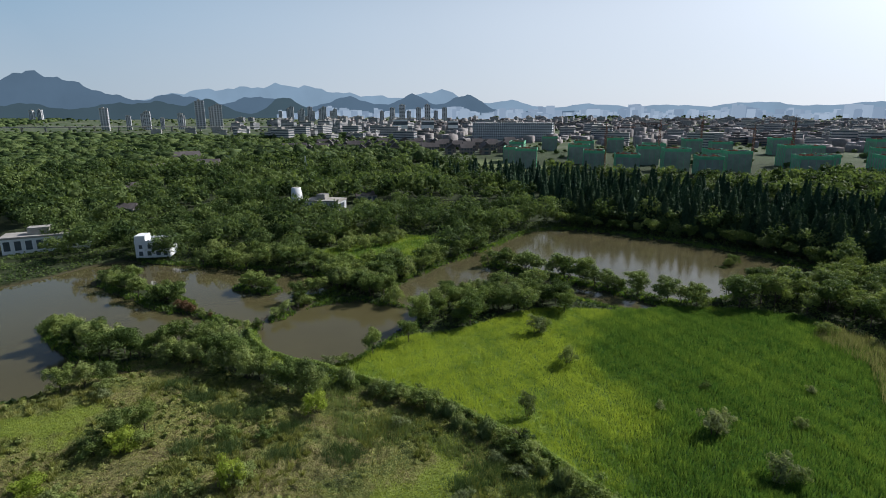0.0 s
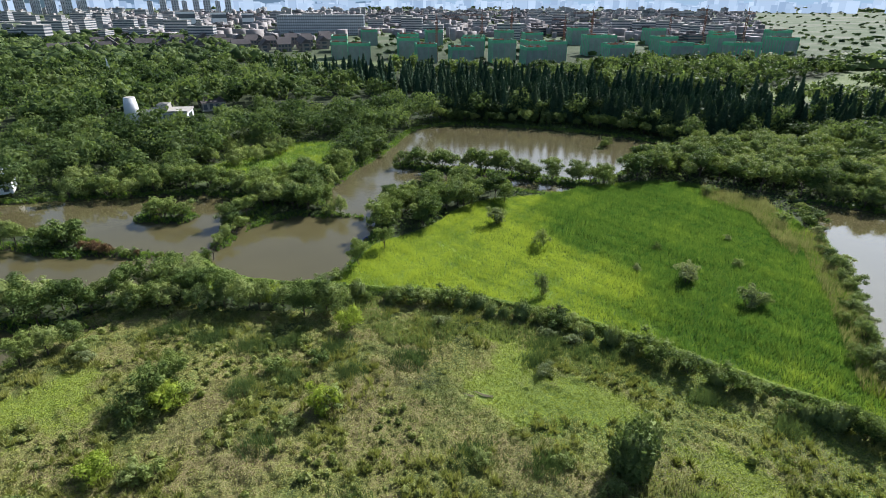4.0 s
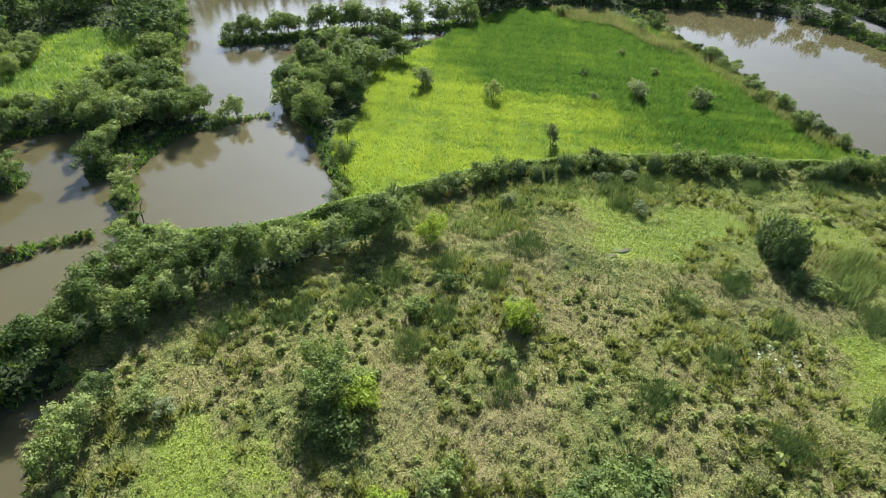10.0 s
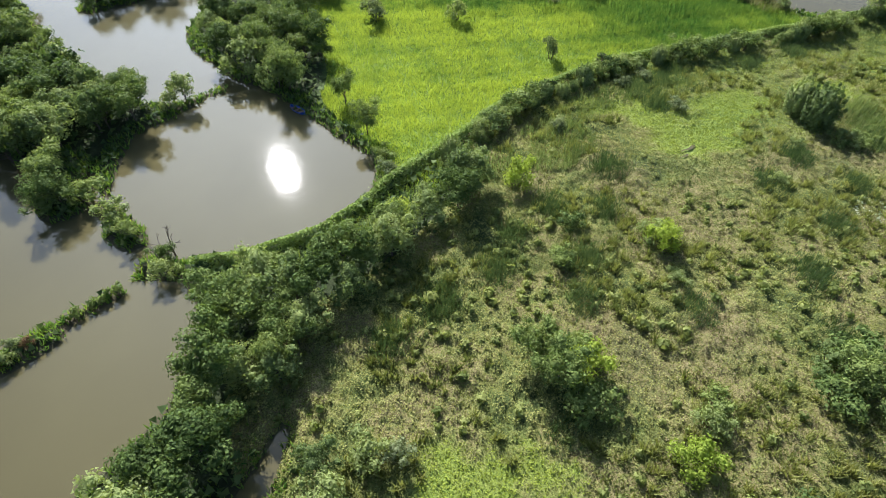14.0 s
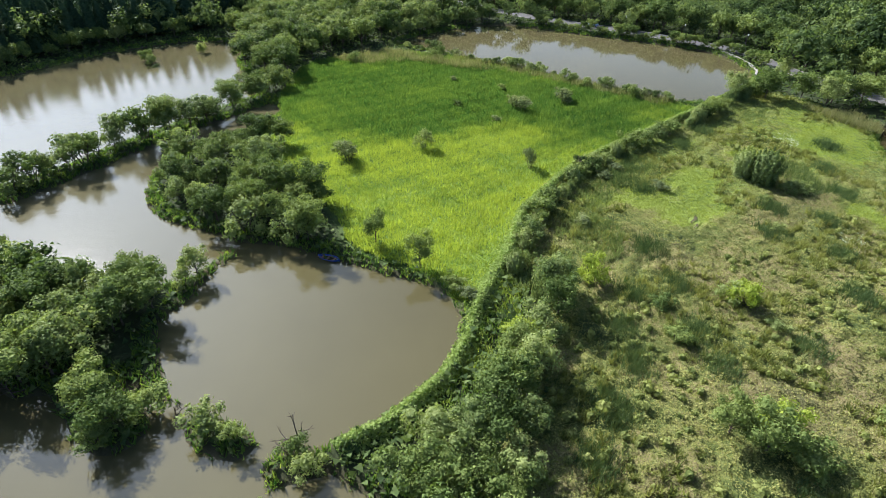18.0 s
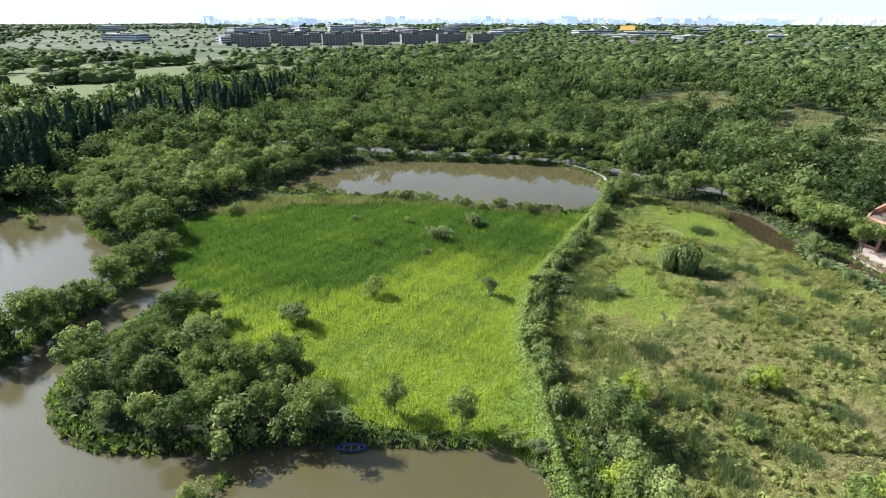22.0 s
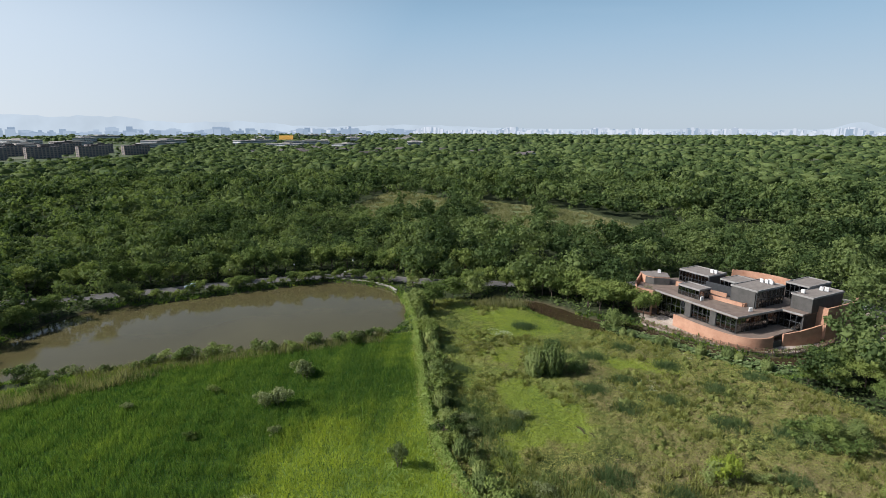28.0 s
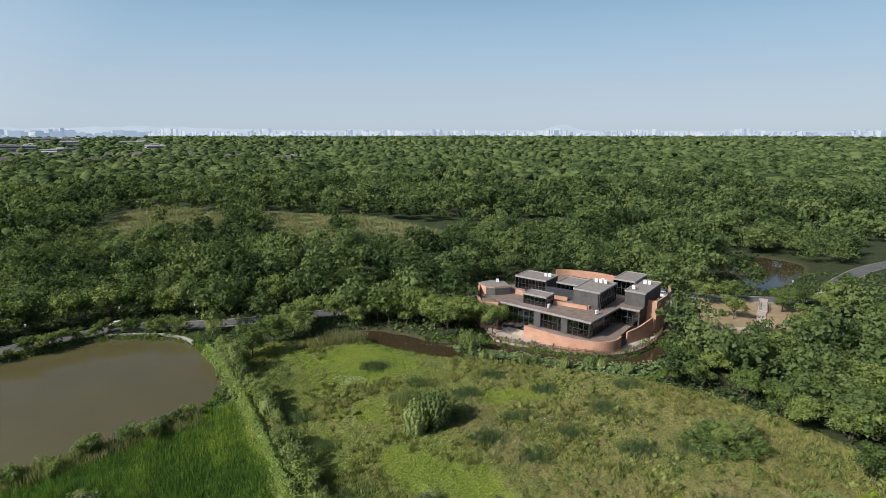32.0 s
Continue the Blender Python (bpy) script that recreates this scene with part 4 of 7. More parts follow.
# rows along the park road by the pond
hedge([(160, 62), (134, 38), (114, 12), (98, -4), (82, -13), (64, -14), (46, -20)], 5.2, 1.5, ("tall", "grove"), 7.0, 10.0, "leafy tree lining the park road")
hedge([(66, -1.5), (74, -0.5), (82, -1.5), (91, 8), (101, 20), (112, 35), (124, 50)], 2.6, 0.8, ("shrub", "broad", "shrub"), 1.8, 4.2, "clipped shrub between road and pond")
hedge([(130, 64), (126, 78), (118, 92), (112, 100)], 3.4, 1.2, ("willow", "broad"), 4.5, 7.0)
hedge([(60, 10), (53, 17), (47, 25), (45, 33)], 3.0, 1.0, ("broad", "pale", "shrub"), 2.6, 4.6)
grove([(30, -6), (20, -4), (12, -5), (2, -1), (-5, -7), (2, -20), (10, -24), (28, -13)], 5.0, ("grove", "broad"), 5.0, 8.0, "leafy tree between moat and road")
grove([(-56, 24), (-49, 29), (-60, 44), (-74, 60), (-84, 60), (-98, 40), (-104, 10), (-84, 10)], 7.0, ("grove", "broad", "willow"), 5.0, 8.0, "leafy park tree beyond the weedy field")
# round trees on the far shore of the north pond
hedge([(50, 235), (80, 219), (100, 203), (112, 192), (118, 180), (124, 168)], 5.2, 1.2, ("grove", "broad", "willow", "grove"), 4.5, 7.5)
# redwood belt behind the north pond
hedge([(56, 246), (86, 226), (110, 205), (122, 190), (131, 172), (148, 156)], 3.6, 1.0, ("redwood",), 13.0, 17.0)
hedge([(62, 254), (92, 233), (118, 210), (131, 192), (140, 176), (158, 160)], 3.8, 1.0, ("redwood",), 13.0, 17.5)


for dx in (0, 7):
    hedge([(156 + dx, 164), (174 + dx, 158), (190 + dx, 145), (205 + dx, 124), (220 + dx, 100), (244 + dx, 76), (272 + dx, 46)], 4.4, 1.2, ("redwood",), 12.0, 16.5)


# ---- woods, in thinning detail with distance ----
def tris_of(v, f):
    return v, np.concatenate([f[:, :3], f[:, [0, 2, 3]]]) if f.shape[1] == 4 else f


def clean(v, f):
    """Drops empty triangles."""
    ok = (f[:, 0] != f[:, 1]) & (f[:, 1] != f[:, 2]) & (f[:, 0] != f[:, 2])
    return v, f[ok]


def spread(templates, x, y, z, s, sz, rng, vary=0.36):
    """Many turned and scaled copies of a few shapes as one set of arrays."""
    vs, fs, ts, k = [], [], [], 0
    which = rng.integers(len(templates), size=len(x))
    tint = np.clip(0.5 + 0.3 * wobble(x, y, 14.0) + rng.normal(0, vary, len(x)), 0, 1)
    for i, (tv, tf) in enumerate(templates):
        q = np.where(which == i)[0]
        if not len(q):
            continue
        a = rng.uniform(0, math.tau, len(q))
        c, sn = np.cos(a)[:, None], np.sin(a)[:, None]
        px = (tv[None, :, 0] * c - tv[None, :, 1] * sn) * s[q, None] + x[q, None]
        py = (tv[None, :, 0] * sn + tv[None, :, 1] * c) * s[q, None] + y[q, None]
        pz = tv[None, :, 2] * sz[q, None] + z[q, None]
        vs.append(np.stack([px, py, pz], -1).reshape(-1, 3))
        fs.append((tf[None] + (np.arange(len(q)) * len(tv))[:, None, None]).reshape(-1, 3) + k)
        ts.append(np.repeat(tint[q], len(tv)))
        k += len(q) * len(tv)
    return np.concatenate(vs), np.concatenate(fs), np.concatenate(ts)


def stuff(name, arrays, material, label, category):
    v, f, t = arrays
    return tagged(new(name, mesh_np(name, v, f, material, False, {"tint": t})), label, category, kind="stuff")


def wood_template(seed, leaves, lobes, size, hearts, fill):
    rng = np.random.default_rng(seed)
    return crown_arrays(rng, 1.0, 0.48, 0.08, lobes, leaves, size, 0.85, hearts=hearts, fill=fill)


def dome_template(seed, fray=0):
    rng = np.random.default_rng(seed)
    iv, fi = ico_low()
    v = iv * np.array([0.6, 0.6, 0.5]) * (1 + 0.25 * rng.normal(size=(len(iv), 1))) + np.array([0, 0, 0.5])
    keep = (v[fi][:, :, 2].mean(1) > 0.3)
    if not fray:
        return v, fi[keep]
    d = unit(rng.normal(size=(fray, 3)) + np.array([0, 0, 0.6]))
    lv, lf = leaf_tris(d * np.array([0.6, 0.6, 0.5]) * rng.uniform(0.8, 1.1, (fray, 1)) + np.array([0, 0, 0.5]), unit(d + 0.4 * rng.normal(size=(fray, 3))), 0.13, rng)
    return np.concatenate([v, lv]), np.concatenate([fi[keep], lf + len(v)])


WETLAND = [(-96, 70), (-155, 100), (-150, 150), (-116, 184), (-76, 172), (-40, 163), (8, 188), (30, 217), (55, 232), (108, 201), (125, 165), (112, 150), (128, 92), (131, 60),
           (108, 24), (84, -1), (62, -1), (40, 0), (20, -3), (-55, 30), (-60, 60), (-80, 62)]


def free_land(x, y, margin=2.5):
    """Where woods stand: no water, meadow, road, clearing or building."""
    ok = np.ones(x.shape, bool)
    near = np.hypot(x - 0, y - 70) < 420
    d = np.full(x.shape, 99.0)
    d[near] = shore(x[near], y[near])
    ok &= d > margin
    for ring in (MEADOW, FIELD, GREEN_FIELD, *CLEARINGS, LAWN):
        ok &= (signed(x, y, ring) > 1.5) | ((x > 250) & (wobble(x, y, 20.0) > 0.35)) | ((y < -70) & (wobble(x, y, 7.0) + 0.6 * wobble(x, y, 2.0, 3.0) > 0.75))
    ok &= ~inside(x, y, [(-86, 284), (-48, 286), (-38, 238), (-66, 232)]) & ~inside(x, y, [(-56, 12), (-98, 12), (-100, -6), (-58, -8)])
    ok &= ~inside(x, y, WETLAND) & ~inside(x, y, [(-86, -26), (-108, -34), (-132, -56), (-131, -74), (-112, -48), (-98, -38), (-84, -42)])
    ok &= signed(x, y, BUILDING) > 3.5
    ok &= seg_dist(x, y, ROAD, False) > 3.8
    for ring in (ROW_BANK, EAST_BANK, ISTHMUS, BETWEEN, NORTHWEST):
        ok &= ~inside(x, y, ring)
    return ok


# town land without woods: the site to the north-east and the streets beyond
TOWN = [[(40, 400), (150, 372), (330, 350), (700, 330), (2200, 500), (2600, 2600), (-100, 2900), (-60, 1000), (-20, 600)], [(640, 60), (760, -420), (1500, -1050), (2600, -900), (2400, 300), (1000, 300)],
        [(-1000, 1150), (-250, 950), (-100, 1100), (-60, 3000), (-1900, 3000)]]


def woodland(r0, r1, gap, rng, town=True, seen=True):
    c = np.array([0.0, 65.0])
    xs = np.arange(-r1, r1, gap)
    X, Y = np.meshgrid(xs, xs * 0.87)
    X = X + (np.arange(len(xs)) % 2)[:, None] * gap / 2
    x, y = X.ravel() + rng.uniform(-0.4, 0.4, X.size) * gap + c[0], Y.ravel() / 0.87 * 0.87 + rng.uniform(-0.4, 0.4, X.size) * gap + c[1]
    r = np.hypot(x - c[0], y - c[1])
    ok = (r >= r0) & (r < r1)
    if seen:
        a = np.degrees(np.arctan2(x - c[0], y - c[1])) % 360
        ok &= (a < 226) | (a > 312) | (r < 130)
    x, y = x[ok], y[ok]
    ok = free_land(x, y)
    if town:
        for ring in TOWN:
            ok &= ~inside(x, y, ring) | (rng.uniform(0, 1, len(x)) < 0.13)
    return x[ok], y[ok]


rw = np.random.default_rng(91)
NEAR_T = [wood_template(s, 520, 9, 0.038, 6, 0.42) for s in (1, 2, 3, 4, 5)]
MID_T = [wood_template(s, 150, 7, 0.064, 5, 0.56) for s in (6, 7, 8, 9)]
FAR_T = [dome_template(s) for s in (10, 11, 12, 13)]
MIDFAR_T = [dome_template(s, 22) for s in (14, 15, 16, 17)]


def sizes(x, y, rng, lo=7.0, hi=11.5):
    s = rng.uniform(lo, hi, len(x)) * (1 + 0.2 * wobble(x, y, 25.0))
    return s, s * rng.uniform(0.75, 1.1, len(x))


for r0, r1, gap, tpl, lo, hi, words in ((0, 230, 9.0, NEAR_T, 7.5, 14.5, "dense broadleaf woods round the wetland"), (230, 460, 10.5, MID_T, 8.5, 15.5, "broadleaf woods in the middle distance"),
                                        (460, 900, 11.0, MIDFAR_T, 8.0, 14.0, "far green woods"), (900, 1600, 17.0, FAR_T, 8.5, 14.0, "far woods thinning into the plain"),
                                        (1600, 3300, 31.0, FAR_T, 12.0, 19.0, "woods far off on the plain")):
    x, y = woodland(r0, r1, gap, rw, seen=True)
    if r0 == 0:
        zz = height(x, y)
    else:
        zz = np.zeros(len(x))
    dark = inside(x, y, [(40, 330), (62, 245), (112, 206), (130, 180), (150, 152), (230, 190), (190, 260), (140, 330), (90, 372), (-10, 430)]) | inside(x, y, [(140, 205), (186, 165), (218, 122), (246, 86), (282, 48), (326, -4), (346, 16), (300, 85), (262, 128), (236, 168), (190, 218)]) if r0 < 500 else np.zeros(len(x), bool)
    s, sz = sizes(x[~dark], y[~dark], rw, lo, hi)
    built = np.zeros(len(s), bool)
    for ring in TOWN:
        built |= inside(x[~dark], y[~dark], ring)
    s, sz = np.where(built, s * 0.55, s), np.where(built, sz * 0.5, sz)
    stuff("woods", spread(tpl, x[~dark], y[~dark], zz[~dark] - 0.3, s, sz if r0 < 460 else sz * 0.85, rw, 0.36 if r0 < 460 else 0.3), WOODS, words, "woods")
    if dark.any():
        n = int(dark.sum())
        h = rw.uniform(12, 17, n)
        con = []
        for sd in (3, 4):
            v, f = conifer_crown(np.random.default_rng(sd), 1.0, 0.23, 190, 0.033)
            con.append((v, f))
        stuff("redwood_wood", spread(con, x[dark], y[dark], zz[dark] - 0.3, h, h, rw), WOODS_DARK, "dark belt of narrow redwoods behind the pond", "woods")


# ---- grass, weeds and reeds ----
def blades(x, y, z, h, w, lean, tint, rng, k=1):
    """Upright pointed blades, k to a tuft."""
    x, y, z, h, w, tint = [np.repeat(q, k) for q in (x, y, z, h, w, tint)]
    n = len(x)
    a, b = rng.uniform(0, math.tau, n), rng.uniform(0, math.tau, n)
    h = h * rng.uniform(0.65, 1.15, n)
    ox, oy = (rng.normal(0, 1, (2, n)) * w * 0.9) if k > 1 else np.zeros((2, n))
    dx, dy = np.cos(a) * w / 2, np.sin(a) * w / 2
    p0 = np.stack([x + ox - dx, y + oy - dy, z - 0.05], 1)
    p1 = np.stack([x + ox + dx, y + oy + dy, z - 0.05], 1)
    p2 = np.stack([x + ox * 1.6 + np.cos(b) * lean * h, y + oy * 1.6 + np.sin(b) * lean * h, z + h], 1)
    v = np.stack([p0, p1, p2], 1).reshape(-1, 3)
    return v, np.arange(3 * n).reshape(-1, 3), np.repeat(tint, 3)


def sow(ring, per, rng):
    p = np.array(ring)
    lo, hi = p.min(0), p.max(0)
    n = int(per * np.prod(hi - lo))
    x, y = rng.uniform(lo[0], hi[0], n), rng.uniform(lo[1], hi[1], n)
    ok = inside(x, y, ring)
    x, y = x[ok], y[ok]
    d = shore(x, y)
    ok = d > 0.15
    return x[ok], y[ok], height(x[ok], y[ok], d[ok])


def bright_at(x, y):
    b = np.zeros(x.shape)
    for ring in BRIGHT:
        b = np.maximum(b, np.clip(0.45 - (signed(x, y, ring) + 3.2 * wobble(x, y, 1.8, 3.0) + 1.6 * wobble(x, y, 0.6, 1.0)) / 5, 0, 0.72))
    return b


BROWNED = [[(-42, 71), (-37, 63), (-38, 56), (-46, 55), (-51, 63), (-49, 69)], [(30, 31), (19, 33), (-2, 33), (-10, 40), (-12, 52), (-4, 46), (8, 42), (20, 38)], [(-20, 60), (-14, 66), (-8, 70), (-14, 74), (-24, 70), (-28, 62)],
           [(-16, 28), (-28, 33), (-33, 42), (-26, 46), (-18, 38)], [(-52, 48), (-44, 40), (-36, 36), (-40, 30), (-52, 40)]]


def fresh_at(x, y):
    return np.clip((x + 14) / 18 - np.clip((y - 58) / 16, 0, 1), 0, 1) * np.clip(0.6 + 0.5 * wobble(x, y, 3.0, 1.5), 0, 1)


def brown_at(x, y):
    b = np.zeros(x.shape)
    for ring in BROWNED:
        b = np.maximum(b, np.clip(0.4 - (signed(x, y, ring) + 5.0 * wobble(x, y, 2.2, 7.0) + 2.0 * wobble(x, y, 0.7, 4.0)) / 7, 0, 0.9))
    return b


rg = np.random.default_rng(17)
x, y, z = sow(MEADOW, 36, rg)
lush = np.clip(0.5 - (signed(x, y, LUSH) + 4.0 * wobble(x, y, 4.0)) / 9, 0, 1)
tuft = np.clip(0.5 + 0.5 * wobble(x, y, 0.9) + 0.3 * wobble(x, y, 4.5, 1.0), 0, 1)
tint = np.clip(0.78 - 0.8 * lush + 0.25 * bright_at(x, y) + 0.3 * (tuft - 0.5) + 0.22 * wobble(x, y, 5.0, 2.0) + 0.16 * wobble(x, y, 1.6, 5.0), 0, 1)
hh = (0.42 + 0.4 * tuft) * (1 + 0.7 * lush)
stuff("meadow_grass", blades(x, y, z, hh, np.full(len(x), 0.13), 0.35, tint, rg), GRASS, "tall yellow-green meadow grass", "grass")

PUDDLES = [(-7.5, 60, 1.5, 0.6), (-9.3, 60.6, 0.8, 0.4), (-41.5, 86.5, 0.8, 0.45)]


def dry(x, y):
    """0 over a puddle, 1 away from it."""
    k = np.ones(np.shape(x))
    for px, py, a, b in PUDDLES:
        k = np.minimum(k, np.clip((np.hypot(x - px, y - py) - a * 0.6) / 0.8, 0, 1))
    return k


def weed_top(x, y, fade):
    """How high the weeds stand: rounded clumps of a metre or so on broader swells."""
    a = np.abs(np.sin(x * 2.1 + 1.3 * np.sin(y * 0.9)) * np.sin(y * 2.3 + 1.1 * np.sin(x * 0.8 + 2)))
    b = np.abs(np.sin(x * 0.83 + 1.7 * np.sin(y * 0.41 + 1)) * np.sin(y * 0.77 + 1.5 * np.sin(x * 0.37)))
    return (0.05 + 0.34 * a + 0.6 * b * (0.6 + 0.4 * wobble(x, y, 4.0))) * fade * dry(x, y)


def weed_mat():
    """A close cover of creeping weeds as an uneven sheet over the field."""
    ring = offset_ring(FIELD, 2.5)
    q = np.array(ring)
    step = 0.42
    ax, ay = np.arange(q[:, 0].min(), q[:, 0].max(), step), np.arange(q[:, 1].min(), q[:, 1].max(), step)
    X, Y = np.meshgrid(ax, ay)
    x, y = X.ravel() + rg.uniform(-0.12, 0.12, X.size), Y.ravel() + rg.uniform(-0.12, 0.12, X.size)
    edge = -signed(x, y, ring)
    d = shore(x, y)
    fade = np.clip(edge / 1.5, 0, 1) * np.clip(d / 1.2, 0, 1) * (1 - 0.75 * bright_at(x, y))
    z = height(x, y, d) + weed_top(x, y, fade) + 0.05 * rg.normal(size=len(x)) * fade - 0.12 * (fade <= 0)
    k = np.arange(len(x)).reshape(X.shape)
    f = np.stack([k[:-1, :-1], k[:-1, 1:], k[1:, 1:], k[1:, :-1]], -1).reshape(-1, 4)
    f = f[(edge[f] > 0).all(1) & (d[f] > 0.1).all(1)]
    used_v = np.unique(f)
    back = np.zeros(len(x), int)
    back[used_v] = np.arange(len(used_v))
    m = bpy.data.materials.new("weed_cover")
    nt, n, l, out = nodes_of(m)
    v = world_pos(nt)
    n1, n2, n3 = noise_of(nt, 0.11, 4, v), noise_of(nt, 1.3, 4, v), noise_of(nt, 6.0, 4, v, 0.75)
    tone = math_n(nt, "ADD", math_n(nt, "MULTIPLY", n1, 0.7), math_n(nt, "MULTIPLY", n2, 0.3))
    leafy = ramp(nt, tone, [(0.36, (0.06, 0.085, 0.028)), (0.44, (0.135, 0.162, 0.046)), (0.51, (0.205, 0.208, 0.07)), (0.57, (0.23, 0.2, 0.09)), (0.66, (0.155, 0.19, 0.05))])
    a = n.new("ShaderNodeAttribute")
    a.attribute_name = "bright"
    leafy = mixc(nt, a.outputs["Fac"], leafy, (0.205, 0.28, 0.044))
    a3 = n.new("ShaderNodeAttribute")
    a3.attribute_name = "fresh"
    leafy = mixc(nt, math_n(nt, "MULTIPLY", a3.outputs["Fac"], 0.75), leafy, (0.13, 0.2, 0.042))
    a2 = n.new("ShaderNodeAttribute")
    a2.attribute_name = "brown"
    leafy = mixc(nt, math_n(nt, "MULTIPLY", a2.outputs["Fac"], 0.4), leafy, (0.22, 0.175, 0.095))
    # fine noise darkens the leaf tone in bump lows, raises it on highs
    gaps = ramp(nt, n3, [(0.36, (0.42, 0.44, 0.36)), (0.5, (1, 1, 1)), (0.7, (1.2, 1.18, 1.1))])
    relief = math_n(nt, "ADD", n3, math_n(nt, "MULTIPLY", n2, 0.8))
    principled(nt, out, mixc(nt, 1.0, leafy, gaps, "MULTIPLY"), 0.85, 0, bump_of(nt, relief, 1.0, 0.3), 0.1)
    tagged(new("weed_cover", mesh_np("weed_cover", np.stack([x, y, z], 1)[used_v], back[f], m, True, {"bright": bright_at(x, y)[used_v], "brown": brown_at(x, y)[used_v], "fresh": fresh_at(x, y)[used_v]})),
           "close mottled cover of creeping field weeds", "weeds", kind="stuff")


weed_mat()
x, y, z = sow(offset_ring(FIELD, 2.0), 34, rg)
br = bright_at(x, y)
top = weed_top(x, y, np.clip(shore(x, y) / 1.2, 0, 1) * (1 - 0.75 * br))
nrm = unit(rg.normal(size=(len(x), 3)) * 0.75 + np.array([0, 0, 1.0]))
v, f = leaf_tris(np.stack([x, y, z + top + rg.uniform(-0.04, 0.2, len(x))], 1), nrm, 0.1, rg)
tint = np.clip(0.42 + 0.55 * wobble(x, y, 7.0, 4.0) + 0.4 * wobble(x, y, 2.3, 0.5) + 0.7 * (top - 0.25), 0, 1)
plain = br + 0.38 * fresh_at(x, y) < rg.uniform(0.1, 0.6, len(x))
kept = dry(x, y) > 0.2
browned = plain & kept & (brown_at(x, y) * 0.4 > rg.uniform(0, 1, len(x)))
v3 = v.reshape(-1, 3, 3)
vv = v3[browned].reshape(-1, 3)
stuff("dry_weeds", (vv, np.arange(len(vv)).reshape(-1, 3), np.repeat(rg.uniform(0, 1, int(browned.sum())), 3)), DRY, "brownish pink weeds gone to seed", "weeds")
plain, vivid = plain & kept & ~browned, ~plain & kept
for mask, material, name, words in ((plain, WEED, "weeds", "low creeping weeds in mottled greens and browns"), (vivid, VIVID, "short_grass", "vivid yellow-green short grass patches")):
    vv = v3[mask].reshape(-1, 3)
    stuff(name, (vv, np.arange(len(vv)).reshape(-1, 3), np.repeat(tint[mask] if name == "weeds" else np.clip(0.55 + 0.3 * wobble(x[mask], y[mask], 1.2, 2.0), 0, 1), 3)), material, words, "weeds" if name == "weeds" else "grass")

# taller tufts here and there in the field
x, y, z = sow(FIELD, 0.55, rg)
ok = (wobble(x, y, 5.0, 2.5) + 0.5 * wobble(x, y, 1.7) > 0.02) & (bright_at(x, y) < 0.3)
x, y, z = x[ok], y[ok], z[ok]
t = np.clip(0.38 + 0.5 * wobble(x, y, 7.0, 0.7) + 0.15 * rg.normal(size=len(x)), 0, 1)
stuff("tall_weeds", blades(x, y, z + 0.2, 0.7 + 0.5 * rg.uniform(0, 1, len(x)), np.full(len(x), 0.2), 0.45, t, rg, 22), WEED, "tufts of taller rank weeds", "weeds")

# leafy herb clumps all over the field, thinner on the vivid grass
herb_t = []
for sd in range(5):
    hr = np.random.default_rng(400 + sd)
    d = unit(hr.normal(size=(34, 3)) + np.array([0, 0, 0.7]))
    hv, hf = leaf_tris(d * np.array([0.5, 0.5, 0.45]) * hr.uniform(0.7, 1.1, (34, 1)) + np.array([0, 0, 0.35]), unit(d + 0.4 * hr.normal(size=(34, 3))), 0.17, hr)
    iv, fi = ico_low(1)
    herb_t.append((np.concatenate([hv, iv * np.array([0.36, 0.36, 0.34]) + np.array([0, 0, 0.3])]), np.concatenate([hf, fi + len(hv)])))
x, y, z = sow(FIELD, 0.36, rg)
thick = wobble(x, y, 6.0, 3.3) + 0.7 * wobble(x, y, 2.2, 1.1)
ok = (thick - 0.9 * np.clip((x + 30) / 22, 0, 1) > rg.uniform(-0.7, 0.9, len(x))) & (bright_at(x, y) < rg.uniform(0.05, 0.6, len(x))) & (dry(x, y) > 0.5)
x, y, z = x[ok], y[ok], z[ok]
s = rg.uniform(0.5, 1.3, len(x)) * (1 + 0.4 * (rg.uniform(0, 1, len(x)) > 0.9))
stuff("herb_clumps", spread(herb_t, x, y, z + 0.12, s, s * rg.uniform(0.7, 1.25, len(x)), rg, 0.3), HERB, "low leafy herb clumps over the weedy field", "weeds")
# fresh grass between the dyke and the tree row
x, y, z = sow([(-43, 116), (-40, 110), (-35, 104), (-28, 99.5), (-18, 95), (-19, 90.5), (-29, 94.5), (-37, 99.5), (-43, 106)], 20, rg)
stuff("dyke_grass", blades(x, y, z, rg.uniform(0.5, 0.95, len(x)), np.full(len(x), 0.16), 0.4, np.clip(0.45 + 0.3 * wobble(x, y, 1.6), 0, 1), rg, 1), GRASS, "fresh green grass between dyke and tree row", "grass")
# grass of the green field beyond the lagoon
x, y, z = sow(GREEN_FIELD, 7, rg)
stuff("field_grass", blades(x, y, z, rg.uniform(0.5, 1.1, len(x)), np.full(len(x), 0.26), 0.4, np.clip(0.4 + 0.3 * wobble(x, y, 4.0) + 0.2 * wobble(x, y, 1.3, 1.0), 0, 1), rg, 1), GRASS, "green grass of a small field among trees", "grass")

